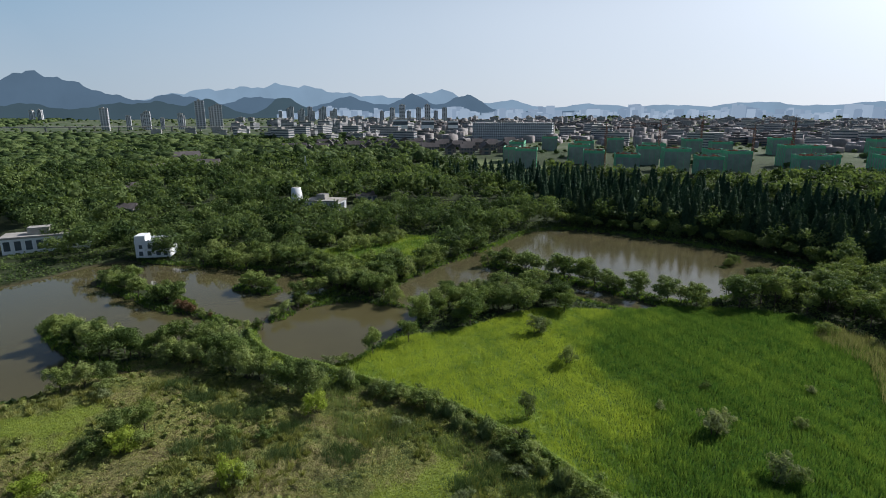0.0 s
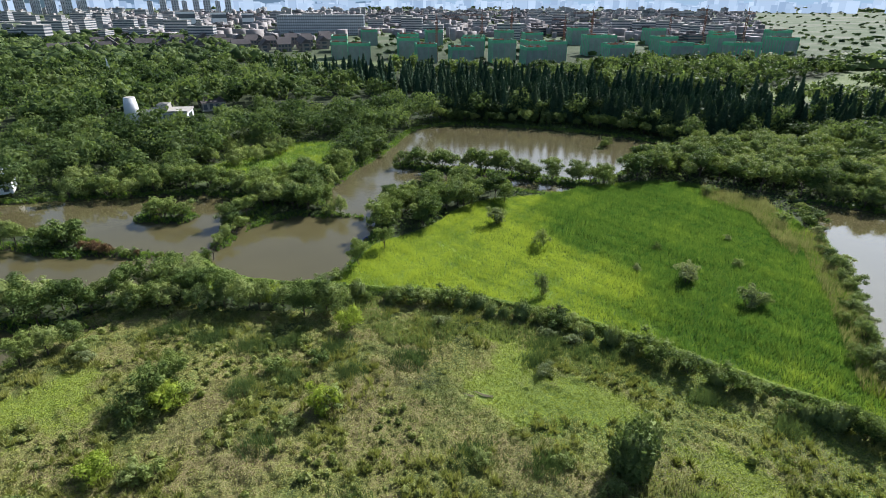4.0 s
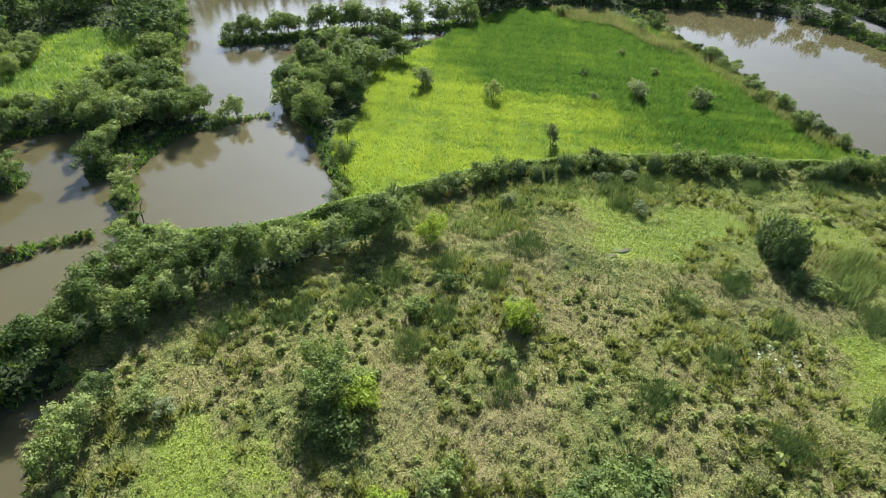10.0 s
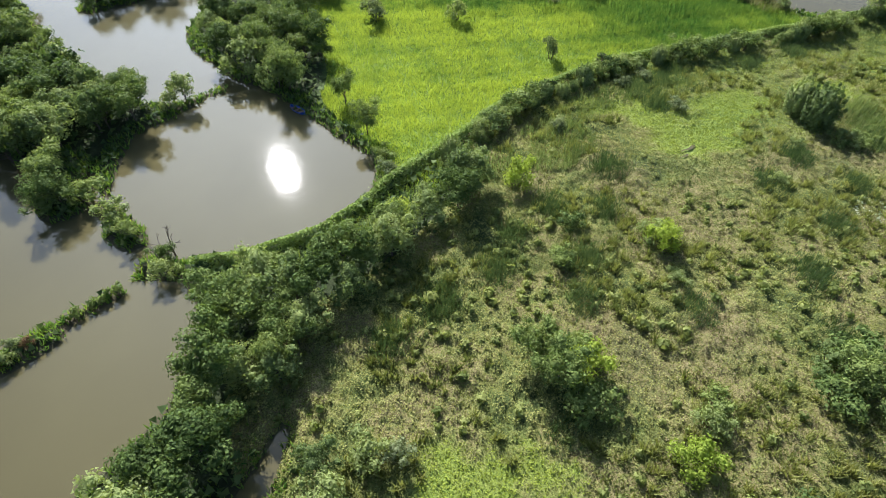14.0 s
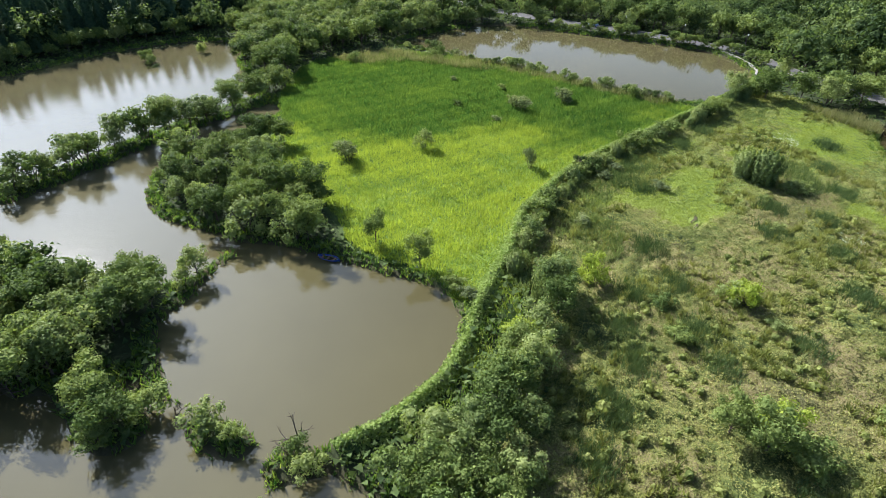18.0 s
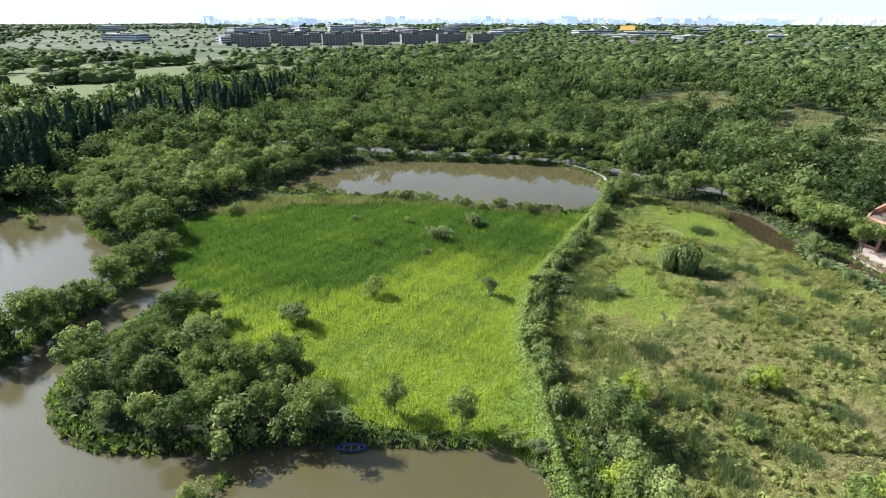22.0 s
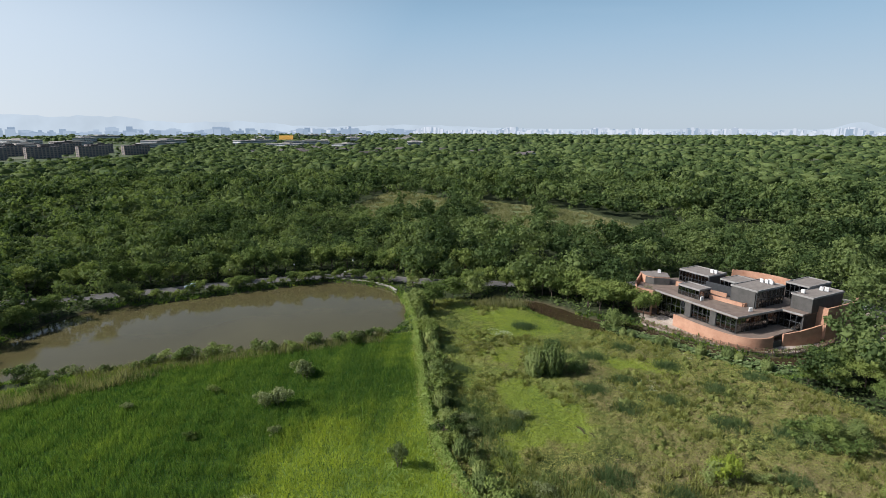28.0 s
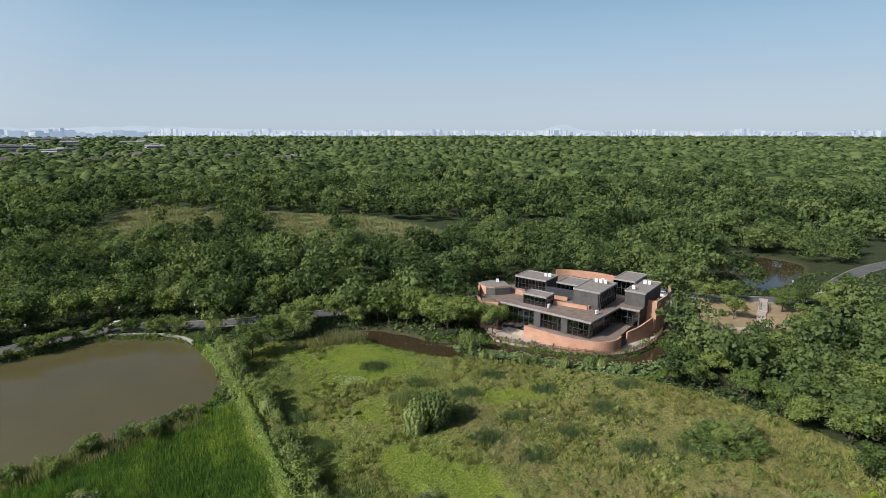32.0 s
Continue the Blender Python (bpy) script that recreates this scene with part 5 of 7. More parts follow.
# soft stands of fine tall grass: x, y, radius
STANDS = [(-29, 48, 2.4), (-13, 50, 2.2), (-6, 45.5, 2.3), (-20, 43.5, 2.0), (-27, 35, 2.2), (-11, 39, 1.8), (-14, 71, 2.6), (1, 34, 2.6), (-3, 30, 2.2), (-37, 61, 1.9), (-39, 47, 2.8), (-44, 42, 2.6),
          (15, 61, 2.6), (11, 63, 2.2), (4, 64, 2.2), (8, 67, 2.4), (-18, 28, 2.0), (-23, 71, 2.0), (-32, 73, 2.2), (-38, 73, 2.0), (-27, 36.5, 1.8), (-36, 83, 2.4), (-42, 88, 2.6), (-48, 92, 2.4), (-30, 82, 2.0),
          (-54, 74, 1.4), (-24, 78, 2.2), (6, 26, 2.0), (16, 18, 2.2), (-8, 22, 2.0), (-34, 26, 2.2), (26, 40, 2.2), (20, 48, 2.0)]
gx, gy = [], []
for px, py, r in STANDS:
    n = int(r * r * 120)
    q = r * np.sqrt(rg.uniform(0, 1, n)) * (1 + 0.35 * rg.normal(size=n))
    a = rg.uniform(0, math.tau, n)
    gx.append(px + q * np.cos(a) * 1.15)
    gy.append(py + q * np.sin(a) * 0.9)
x, y = np.concatenate(gx), np.concatenate(gy)
d = shore(x, y)
x, y, d = x[d > 0.3], y[d > 0.3], d[d > 0.3]
stuff("tall_grass", blades(x, y, height(x, y, d) + 0.15, rg.uniform(0.8, 1.5, len(x)), np.full(len(x), 0.09), 0.3, np.clip(0.2 + 0.3 * wobble(x, y, 9.0, 3.0) + 0.12 * rg.normal(size=len(x)), 0, 1), rg, 2), STAND, "soft dark stands of fine tall grass", "grass")

# rough tussocks over the clearings in the woods
for ring in CLEARINGS[:2]:
    x, y, z = sow(ring, 0.9, rg)
    ok = wobble(x, y, 3.0, 4.0) > -0.35
    x, y, z = x[ok], y[ok], z[ok]
    stuff("clearing_grass", blades(x, y, z, rg.uniform(0.8, 1.8, len(x)), np.full(len(x), 0.6), 0.5, np.clip(0.6 + 0.4 * wobble(x, y, 6.0), 0, 1), rg, 3), REED, "rough pale grass in a woodland clearing", "grass")

# reed beds: outline, blades a square metre, height
BEDS = [([(82, 112), (90, 120), (96, 104), (88, 92), (78, 80), (72, 76), (76, 84), (84, 98)], 9, 1.9), ([(36, 9), (30, 0), (20, -1), (16, 2), (26, 7)], 10, 2.0),
        ([(-2, 36), (6, 34), (8, 38), (0, 40)], 9, 1.5), ([(44, 36), (62, 55), (84, 78), (88, 84), (84, 86), (60, 60), (42, 42)], 8, 1.6),
        ([(-52, 8), (-40, 16), (-26, 17), (-12, 12), (-14, 8), (-27, 13), (-40, 11.5)], 3, 1.4)]
RANK_BEDS = [([(12, 73), (16, 66), (10, 62), (2, 70), (-6, 76), (-10, 84), (-2, 82), (5, 76)], 12, 1.1), ([(2, 66), (14, 62), (22, 54), (15, 54), (4, 62)], 9, 1.1), ([(-10, 82), (-3, 77), (-8, 72), (-16, 76), (-18, 82)], 12, 1.3),
             ([(-24, 92), (-19, 94), (-11, 89), (-14, 83), (-20, 85)], 11, 1.2), ([(-2, 37), (8, 36), (12, 33), (8, 29), (-3, 33)], 12, 1.6), ([(40, 28), (46, 18), (38, 14), (30, 24), (32, 34)], 7, 1.0)]
for beds, material, name, words in ((BEDS, REED, "reeds", "grey-green reed beds on the pond margins"), (RANK_BEDS, RANK, "rank_weeds", "rank upright sage-green weeds beside the dyke")):
    parts_, fs, k = [], [], 0
    for ring, per, h in beds:
        x, y, z = sow(ring, per, rg)
        t = np.clip(0.5 + 0.3 * wobble(x, y, 1.9, 2.0) + 0.2 * rg.normal(size=len(x)), 0, 1)
        parts_.append(blades(x, y, z, h * (1 + 0.3 * wobble(x, y, 1.5)), np.full(len(x), 0.16), 0.22, t, rg, 2))
        fs.append(parts_[-1][1] + k)
        k += len(parts_[-1][0])
    stuff(name, (np.concatenate([p[0] for p in parts_]), np.concatenate(fs), np.concatenate([p[2] for p in parts_])), material, words, "reeds" if name == "reeds" else "weeds")

# creeper cover on the dykes
line = DYKE[:30]
p = np.array(line)
seg = np.hypot(*np.diff(p, axis=0).T)
cum = np.concatenate([[0], np.cumsum(seg)])
n = 34000
u = rg.uniform(0, cum[-1], n)
off = rg.normal(-0.2, 0.95, n)
tx, ty = np.interp(u, cum[:-1], np.diff(p[:, 0]) / seg), np.interp(u, cum[:-1], np.diff(p[:, 1]) / seg)
x, y = np.interp(u, cum, p[:, 0]) - ty * off, np.interp(u, cum, p[:, 1]) + tx * off
d = shore(x, y)
ok = d > -0.5
x, y, d = x[ok], y[ok], d[ok]
z = np.maximum(height(x, y, d), WATER_Z) + rg.uniform(0.0, 0.35, len(x)) + 0.9 * np.exp(-(off[ok] / 1.0) ** 2) * (0.75 + 0.25 * wobble(x, y, 1.5))
v, f = leaf_quads(np.stack([x, y, z], 1), unit(rg.normal(size=(len(x), 3)) * 0.6 + np.array([0, 0, 1.0])), 0.17, rg, 0.7)
tagged(new("creeper", mesh_np("creeper", v, f, CREEPER, False, {"tint": np.repeat(np.clip(0.68 + 0.22 * rg.normal(size=len(x)), 0, 1), 4)})), "leafy green creeper covering the dyke", "creeper", kind="stuff")

# weeds on the banks and the shore
xs_, ys_ = rg.uniform(-100, 125, 150000), rg.uniform(0, 232, 150000)
d = shore(xs_, ys_)
ok = (d > 0.0) & (d < 2.6)
x, y, d = xs_[ok], ys_[ok], d[ok]
z = height(x, y, d)
stuff("bank_grass", blades(x, y, z, np.full(len(x), 0.7), np.full(len(x), 0.22), 0.4, np.clip(0.12 + 0.25 * rg.normal(size=len(x)), 0, 1), rg, 5), GRASS, "rank grass along the water's edge", "grass")

# undergrowth under the groves and along the banks
xs_, ys_ = rg.uniform(-150, 165, 190000), rg.uniform(-60, 240, 190000)
ok = (signed(xs_, ys_, MEADOW) > 0) & (signed(xs_, ys_, FIELD) > 0) & (signed(xs_, ys_, BUILDING) > 1) & (seg_dist(xs_, ys_, ROAD, False) > 3.4) & (signed(xs_, ys_, LAWN) > 0) & (signed(xs_, ys_, GREEN_FIELD) > 0)
x, y = xs_[ok], ys_[ok]
d = shore(x, y)
ok = (d > 0.3) & (wobble(x, y, 2.5, 5.0) > -0.5)
x, y, d = x[ok], y[ok], d[ok]
z = height(x, y, d) + rg.uniform(0.05, 0.9, len(x))
v, f = leaf_tris(np.stack([x, y, z], 1), unit(rg.normal(size=(len(x), 3)) * 0.6 + np.array([0, 0, 1.0])), 0.42, rg)
stuff("undergrowth", (v, f, np.repeat(np.clip(0.45 + 0.3 * wobble(x, y, 5.0) + 0.2 * rg.normal(size=len(x)), 0, 1), 3)), WOODS, "low leafy undergrowth below the trees", "undergrowth")


# ---- the brick museum ----
BRICK = surface("terracotta_brick", (0.3, 0.155, 0.1), (0.5, 0.3, 0.205), 0.45, 0.9, 0.5, 9)
SLATE = surface("dark_grey_cladding", (0.045, 0.044, 0.042), (0.10, 0.096, 0.09), 0.5, 0.75, 0.4, 9)
PAVER = surface("brown_roof_pavers", (0.12, 0.09, 0.075), (0.21, 0.165, 0.135), 0.7, 0.95, 0.3, 12)
GRAVEL = surface("grey_roof_gravel", (0.16, 0.14, 0.125), (0.24, 0.215, 0.19), 1.2, 0.95, 0.5, 22)
COPING = surface("pale_stone_coping", (0.2, 0.195, 0.185), (0.3, 0.29, 0.275), 1.0, 0.8, 0.2, 16)
FRAME = surface("dark_metal_frame", (0.06, 0.066, 0.072), (0.1, 0.108, 0.115), 2.0, 0.45, 0.1, 20, 0.6)
INNER = surface("pale_inner_wall", (0.42, 0.41, 0.38), (0.55, 0.54, 0.5), 0.5, 0.9, 0.1, 8)
DECK = surface("terrace_paving", (0.30, 0.25, 0.21), (0.44, 0.38, 0.33), 0.8, 0.9, 0.3, 14)
RAILSTONE = surface("brown_timber_rail", (0.12, 0.075, 0.05), (0.22, 0.145, 0.10), 2.0, 0.8, 0.3, 18)
WHITE = surface("white_enamel", (0.5, 0.5, 0.49), (0.66, 0.66, 0.65), 1.5, 0.5, 0.1, 12)
BLACKISH = surface("black_grille", (0.02, 0.02, 0.02), (0.05, 0.05, 0.05), 3, 0.6, 0.1, 20)


def glass_material(name, tint, gloss=0.03):
    m = bpy.data.materials.new(name)
    nt, n, l, out = nodes_of(m)
    tr, gl, mx, fr = n.new("ShaderNodeBsdfTransparent"), n.new("ShaderNodeBsdfGlossy"), n.new("ShaderNodeMixShader"), n.new("ShaderNodeFresnel")
    tr.inputs["Color"].default_value = (*tint, 1)
    gl.inputs["Roughness"].default_value = gloss
    fr.inputs["IOR"].default_value = 2.5
    l.new(fr.outputs[0], mx.inputs[0])
    l.new(tr.outputs[0], mx.inputs[1])
    l.new(gl.outputs[0], mx.inputs[2])
    l.new(mx.outputs[0], out.inputs["Surface"])
    return m


GLASS = glass_material("tinted_glass", (0.72, 0.84, 0.84))


def glazing(parent, p0, p1, z0, z1, cols, rows, name="glazed_wall", blinds=True):
    """A framed curtain wall between two plan points, every pane its own."""
    a, b = Vector((*p0, 0)), Vector((*p1, 0))
    length = (b - a).length
    m = Matrix.Translation((a.x, a.y, 0)) @ Matrix.Rotation(math.atan2(b.y - a.y, b.x - a.x), 4, "Z")
    bm = bmesh.new()
    box(bm, 0, -0.06, z0 - 0.045, length, 0.06, z0 + 0.045, m)
    wall = part(name, bm, FRAME, parent, "dark metal curtain wall frame")
    bar = None
    for k in range(cols + 1):
        if bar is None:
            bm = bmesh.new()
            box(bm, -0.045, -0.07, z0, 0.045, 0.07, z1)
            ob = part("mullion", bm, FRAME, wall)
            bar = ob.data
        else:
            ob = new("mullion", bar)
            ob.parent = wall
        ob.matrix_basis = m @ Matrix.Translation((length * k / cols, 0, 0))
    for k in range(1, rows + 1):
        z = z0 + (z1 - z0) * k / rows
        bm = bmesh.new()
        box(bm, 0, -0.06, z - 0.045, length, 0.06, z + 0.045, m)
        part("transom", bm, FRAME, wall)
    for k in range(cols):
        if blinds and k % 4 != 3:
            bm = bmesh.new()
            box(bm, length * (k + 0.2) / cols, 0.4, z0 + 0.1, length * (k + 0.72) / cols, 0.43, z1 - 0.3 - 0.9 * ((k * 7) % 3 == 1), m)
            part("blind", bm, INNER, wall, "pale blind behind the glass")
    me = None
    for i in range(cols):
        for j in range(rows):
            if me is None:
                bm = bmesh.new()
                box(bm, 0.05, -0.012, 0.05, length / cols - 0.05, 0.012, (z1 - z0) / rows - 0.05)
                me = bpy.data.meshes.new("pane")
                bm.to_mesh(me)
                bm.free()
                me.materials.append(GLASS)
            p = new("pane", me)
            p.parent = wall
            p.matrix_basis = m @ Matrix.Translation((length * i / cols, 0, z0 + (z1 - z0) * j / rows))
            p.visible_shadow = False
    return wall


def rooftop(parent, x0, y0, x1, y1, z, name="roof", surf=None, cap=0.22, rise=0.16):
    """A flat roof with a raised pale coping."""
    bm = bmesh.new()
    box(bm, x0 + cap, y0 + cap, z - 0.25, x1 - cap, y1 - cap, z)
    r = part(name, bm, surf or GRAVEL, parent)
    bm = bmesh.new()
    box(bm, x0, y0, z - 0.25, x1, y0 + cap, z + rise)
    box(bm, x0, y1 - cap, z - 0.25, x1, y1, z + rise)
    box(bm, x0, y0 + cap, z - 0.25, x0 + cap, y1 - cap, z + rise)
    box(bm, x1 - cap, y0 + cap, z - 0.25, x1, y1 - cap, z + rise)
    part("coping", bm, COPING, r, "pale stone roof coping")
    return r


def wall_line(parent, pts, z0, z1, thick, material, name="wall", label="", tops=None):
    """A wall of some thickness along plan points; tops gives its height point by point."""
    bm = bmesh.new()
    inner, outer = np.array(pts, float), np.array(offset_line(pts, thick))
    tops = tops or [z1] * len(pts)
    rows_ = [[bm.verts.new((p[0], p[1], z)) for p, z in ((a, z0), (b, z0), (b, t), (a, t))] for a, b, t in zip(inner, outer, tops)]
    for r, s in zip(rows_[:-1], rows_[1:]):
        for k in range(4):
            bm.faces.new((r[k], r[(k + 1) % 4], s[(k + 1) % 4], s[k]))
    bm.faces.new(rows_[0])
    bm.faces.new(rows_[-1][::-1])
    bmesh.ops.recalc_face_normals(bm, faces=bm.faces[:])
    return part(name, bm, material, parent, label)


museum = tagged(new("museum_building"), "terracotta brick and glass museum with stepped flat roofs", "building")
museum.matrix_basis = pose(-15, -4, 0.1, 0, 0, 143.1)
# floor, set-back core and main roof
bm = bmesh.new()
prism(bm, [(-7, 1), (5, -2), (20, -1), (25, 2), (25.4, 30), (16, 32.6), (-2, 32.6), (-12, 8)], -0.3, 0.3)
part("base_slab", bm, DECK, museum)
bm = bmesh.new()
prism(bm, [(0, 3.2), (17, 3.2), (17, 17), (22.5, 17.5), (22.5, 30), (15, 32), (-2, 32), (-8, 10)], 0.3, 6.5)
part("inner_core", bm, INNER, museum, "pale inner walls behind the glass")
bm = bmesh.new()
prism(bm, [(-3.2, -0.5), (20.6, -1.2), (21.6, 13.4), (26.2, 13.6), (26.2, 19.6), (25.4, 31), (16, 33), (-2, 33), (-11, 9), (-7.2, 2)], 6.55, 7.0)
part("main_roof", bm, PAVER, museum, "brown paved main roof")
wall_line(museum, [(-3.2, -0.55), (20.7, -1.25), (21.7, 13.3), (26.3, 13.5)], 6.72, 7.1, 0.2, COPING, "roof_edge", "pale grey roof edge")
# front curtain wall and recess
glazing(museum, (-2.8, 0.1), (4.6, -0.1), 0.35, 6.5, 5, 3)
glazing(museum, (4.7, -0.1), (19.9, -0.5), 2.9, 6.5, 12, 2)
glazing(museum, (20.0, -0.4), (20.7, 9.6), 2.9, 6.5, 7, 2)
glazing(museum, (20.8, 13.9), (25.9, 14.1), 2.9, 6.5, 4, 2)
glazing(museum, (19.0, 9.8), (20.7, 13.8), 2.9, 6.5, 3, 2)
wall_line(museum, [(25.9, 14.1), (25.9, 19.4)], 0.2, 6.5, -0.3, SLATE, "side_wall")
for a in (6.3, 13.2):
    bm = bmesh.new()
    box(bm, a, -0.62, 2.9, a + 1.6, -0.1, 6.5)
    part("door_panel", bm, SLATE, museum, "dark panel in the curtain wall")
# curved brick plinth and its raised terrace
plinth = smooth_ring([(4.6, -2.0), (9, -2.5), (14, -2.8), (19.5, -2.4), (23.4, -0.8), (25.2, 2.4), (25.0, 5.2)], False, 3)
wall_line(museum, plinth, -0.6, 3.0, -0.4, BRICK, "plinth_wall", "curved terracotta brick plinth")
bm = bmesh.new()
prism(bm, [(4.7, -1.7)] + [p for p in offset_line(plinth, 0.3)[1:-1]] + [(24.8, 5), (24.6, 13.8), (20, 13.8), (19.8, -0.2), (4.7, 0.1)], 2.3, 2.75)
part("terrace_floor", bm, PAVER, museum)
wall_line(museum, [(25.2, 8.6), (26.6, 12.5), (27.8, 18.4)], -0.4, 3.6, -0.4, BRICK, "ramp_wall", "", [3.0, 3.5, 4.4])
bm = bmesh.new()
box(bm, 24.9, 5.0, -0.3, 25.3, 8.8, 1.6)
part("low_wall", bm, SLATE, museum)
# steps at the terrace's other end
for k in range(6):
    bm = bmesh.new()
    box(bm, -2.6 + k * 0.35, -2.4 + k * 0.34, -0.3, 4.4, -2.06 + k * 0.34, 0.16 * (k + 1))
    part("step", bm, DECK, museum)
# the tall brick mass
tower = [(-13, 4.2), (-9.6, 2.6), (-7.2, 3.2), (-4.8, 6.4), (-8, 9.2), (-11.4, 8.4)]
bm = bmesh.new()
prism(bm, tower, -0.4, 9.0)
part("brick_tower", bm, BRICK, museum, "tall terracotta brick stair tower")
bm = bmesh.new()
prism(bm, [(-9.5, 2.45), (-7.1, 3.05), (-4.7, 6.3), (-4.9, 6.5), (-7.3, 3.35), (-9.6, 2.7)], 6.95, 8.8)
part("tower_cladding", bm, SLATE, museum, "dark grey cladding panel")
bm = bmesh.new()
prism(bm, [(x * 1.01, y) for x, y in tower], 9.0, 9.2)
part("tower_roof", bm, GRAVEL, museum)
wall_line(museum, [(-13, 4.2), (-10.4, -0.4), (-7.6, -3.0)], -0.4, 9, 0.4, BRICK, "brick_wing_wall", "", [8.9, 7.6, 6.95])
wall_line(museum, [(-7.6, -3.0), (-3.4, -1.2)], -0.4, 6.9, 0.4, BRICK, "brick_wing_wall", "")
glazing(museum, (-6.6, -3.0), (-3.6, -1.75), 1.0, 5.8, 3, 3)
bm = bmesh.new()
prism(bm, [(-7.5, -2.6), (-3.3, -0.9), (-3.2, 1), (-8, 3), (-12.4, 4)], 6.5, 6.9)
part("wing_roof", bm, PAVER, museum)
# right-hand brick enclosure
wall_line(museum, [(25.2, 19.5), (28.2, 19.4), (28.6, 24), (28.2, 30), (26.4, 35)], -0.4, 8.2, -0.4, BRICK, "brick_wall", "tall terracotta brick enclosure", [8.3, 8.3, 8.5, 8.4, 8.2])
# brick back wall, bowed
back = smooth_ring([(-4, 31), (-1.6, 33.6), (4, 35.2), (8, 35.4), (13, 34.6), (17, 33)], False, 2)
wall_line(museum, back, -0.4, 8.5, 0.4, BRICK, "back_wall", "bowed terracotta brick back wall")
wall_line(museum, [(7.9, 6.1), (16.2, 6.9)], 6.9, 7.9, -0.35, BRICK, "parapet", "low brick parapet on the roof")
wall_line(museum, [(16.2, 6.9), (16.6, 9.5)], 6.9, 7.9, -0.35, BRICK, "parapet")
wall_line(museum, [(3.2, 9.2), (9.6, 10.2)], 6.9, 8.0, -0.35, BRICK, "parapet")
wall_line(museum, [(-3.8, 8.0), (1.4, 7.2)], 6.9, 8.2, -0.35, BRICK, "parapet")


def roof_box(x0, y0, x1, y1, z1, faces, z0=7.0):
    """A rooftop volume: faces names the sides that are glazed (f front, l, r, b)."""
    bm = bmesh.new()
    g = 0.35
    box(bm, x0 + (g if "l" in faces else 0), y0 + (g if "f" in faces else 0), z0 - 0.1, x1 - (g if "r" in faces else 0), y1 - (g if "b" in faces else 0), z1 - 0.26)
    body = part("roof_pavilion", bm, SLATE, museum, "dark slate-clad rooftop volume")
    sides = {"f": ((x0, y0), (x1, y0)), "l": ((x0, y1), (x0, y0)), "r": ((x1, y0), (x1, y1)), "b": ((x1, y1), (x0, y1))}
    for s in faces:
        p, q = sides[s]
        n_ = max(3, round(math.dist(p, q) / 1.05))
        glazing(museum, p, q, z0, z1 - 0.3, n_, 2)
    rooftop(museum, x0 - 0.15, y0 - 0.15, x1 + 0.15, y1 + 0.15, z1)
    return body


roof_box(-6.8, 12.6, 2.2, 19.4, 10.3, "fl")
roof_box(1.7, 2.1, 7.8, 6.1, 9.5, "flr")
roof_box(12.2, 7.7, 18.7, 18.2, 11.3, "r")
roof_box(4.6, 14.2, 10.3, 20.8, 10.1, "fr")
roof_box(16.0, 23.3, 21.5, 32.4, 11.0, "f")
roof_box(21.6, 16.4, 26.4, 28.6, 10.5, "")
wall_line(museum, [(3.1, 10.6), (12.3, 11.6)], 7.0, 9.6, -0.2, FRAME, "screen", "dark metal roof screen")
wall_line(museum, [(-0.5, 6.6), (4.0, 9.4)], 7.0, 9.0, -0.2, FRAME, "screen")


def air_unit(x, y, z, turn=0.0, s=1.0):
    root = tagged(new("air_conditioner"), "white outdoor air-conditioning unit on the flat roof", "air conditioner", "rooftop units")
    bm = bmesh.new()
    box(bm, -0.5, -0.22, 0.1, 0.5, 0.22, 1.3)
    bmesh.ops.bevel(bm, geom=bm.edges[:], offset=0.03, segments=1, affect="EDGES")
    part("casing", bm, WHITE, root)
    for k in (0.4, 0.98):
        bm = bmesh.new()
        bmesh.ops.create_cone(bm, cap_ends=True, segments=14, radius1=0.24, radius2=0.24, depth=0.03, matrix=pose(0, -0.235, k, 90))
        part("fan_grille", bm, WHITE, root)
    for x0 in (-0.4, 0.4):
        bm = bmesh.new()
        box(bm, x0 - 0.05, -0.24, -0.02, x0 + 0.05, 0.24, 0.1)
        part("foot", bm, FRAME, root)
    root.matrix_basis = museum.matrix_basis @ pose(x, y, z, 0, 0, turn) @ Matrix.Diagonal((s, s, s, 1))
    return root


for x, y, z, t in ((0.2, 16.4, 10.3, 10), (1.2, 16.6, 10.3, 10), (14.4, 15.9, 11.3, 0), (15.5, 16.1, 11.3, 0), (16.6, 16.2, 11.3, 0), (15.6, 17.1, 11.3, 0), (23.6, 24.5, 10.5, 20), (24.6, 24.8, 10.5, 20),
                   (22.9, 18.4, 10.5, 0), (-9, 7, 9.2, 30), (8.6, 2.2, 7.0, 80), (19.4, 5, 7.0, 60)):
    air_unit(x, y, z, t, 0.8)

# curved lakeside terrace with its railing
bm = bmesh.new()
inner_ring = [(-7, -10), (-14, -1), (-24, 3), (-32, 7), (-42, 1), (-50, -14)]
prism(bm, TERRACE + inner_ring[::-1], -1.6, 0.22)
tagged(part("terrace", bm, DECK), "curved paved terrace along the moat", "terrace", kind="structure")
railing = tagged(new("terrace_railing"), "brown openwork railing along the curved terrace", "railing")
p = np.array(offset_line(TERRACE, -0.25))
seg = np.hypot(*np.diff(p, axis=0).T)
cum = np.concatenate([[0], np.cumsum(seg)])
stops_ = np.linspace(0.3, cum[-1] - 0.3, 34)
posts = [(float(np.interp(u, cum, p[:, 0])), float(np.interp(u, cum, p[:, 1]))) for u in stops_]
post_me = None
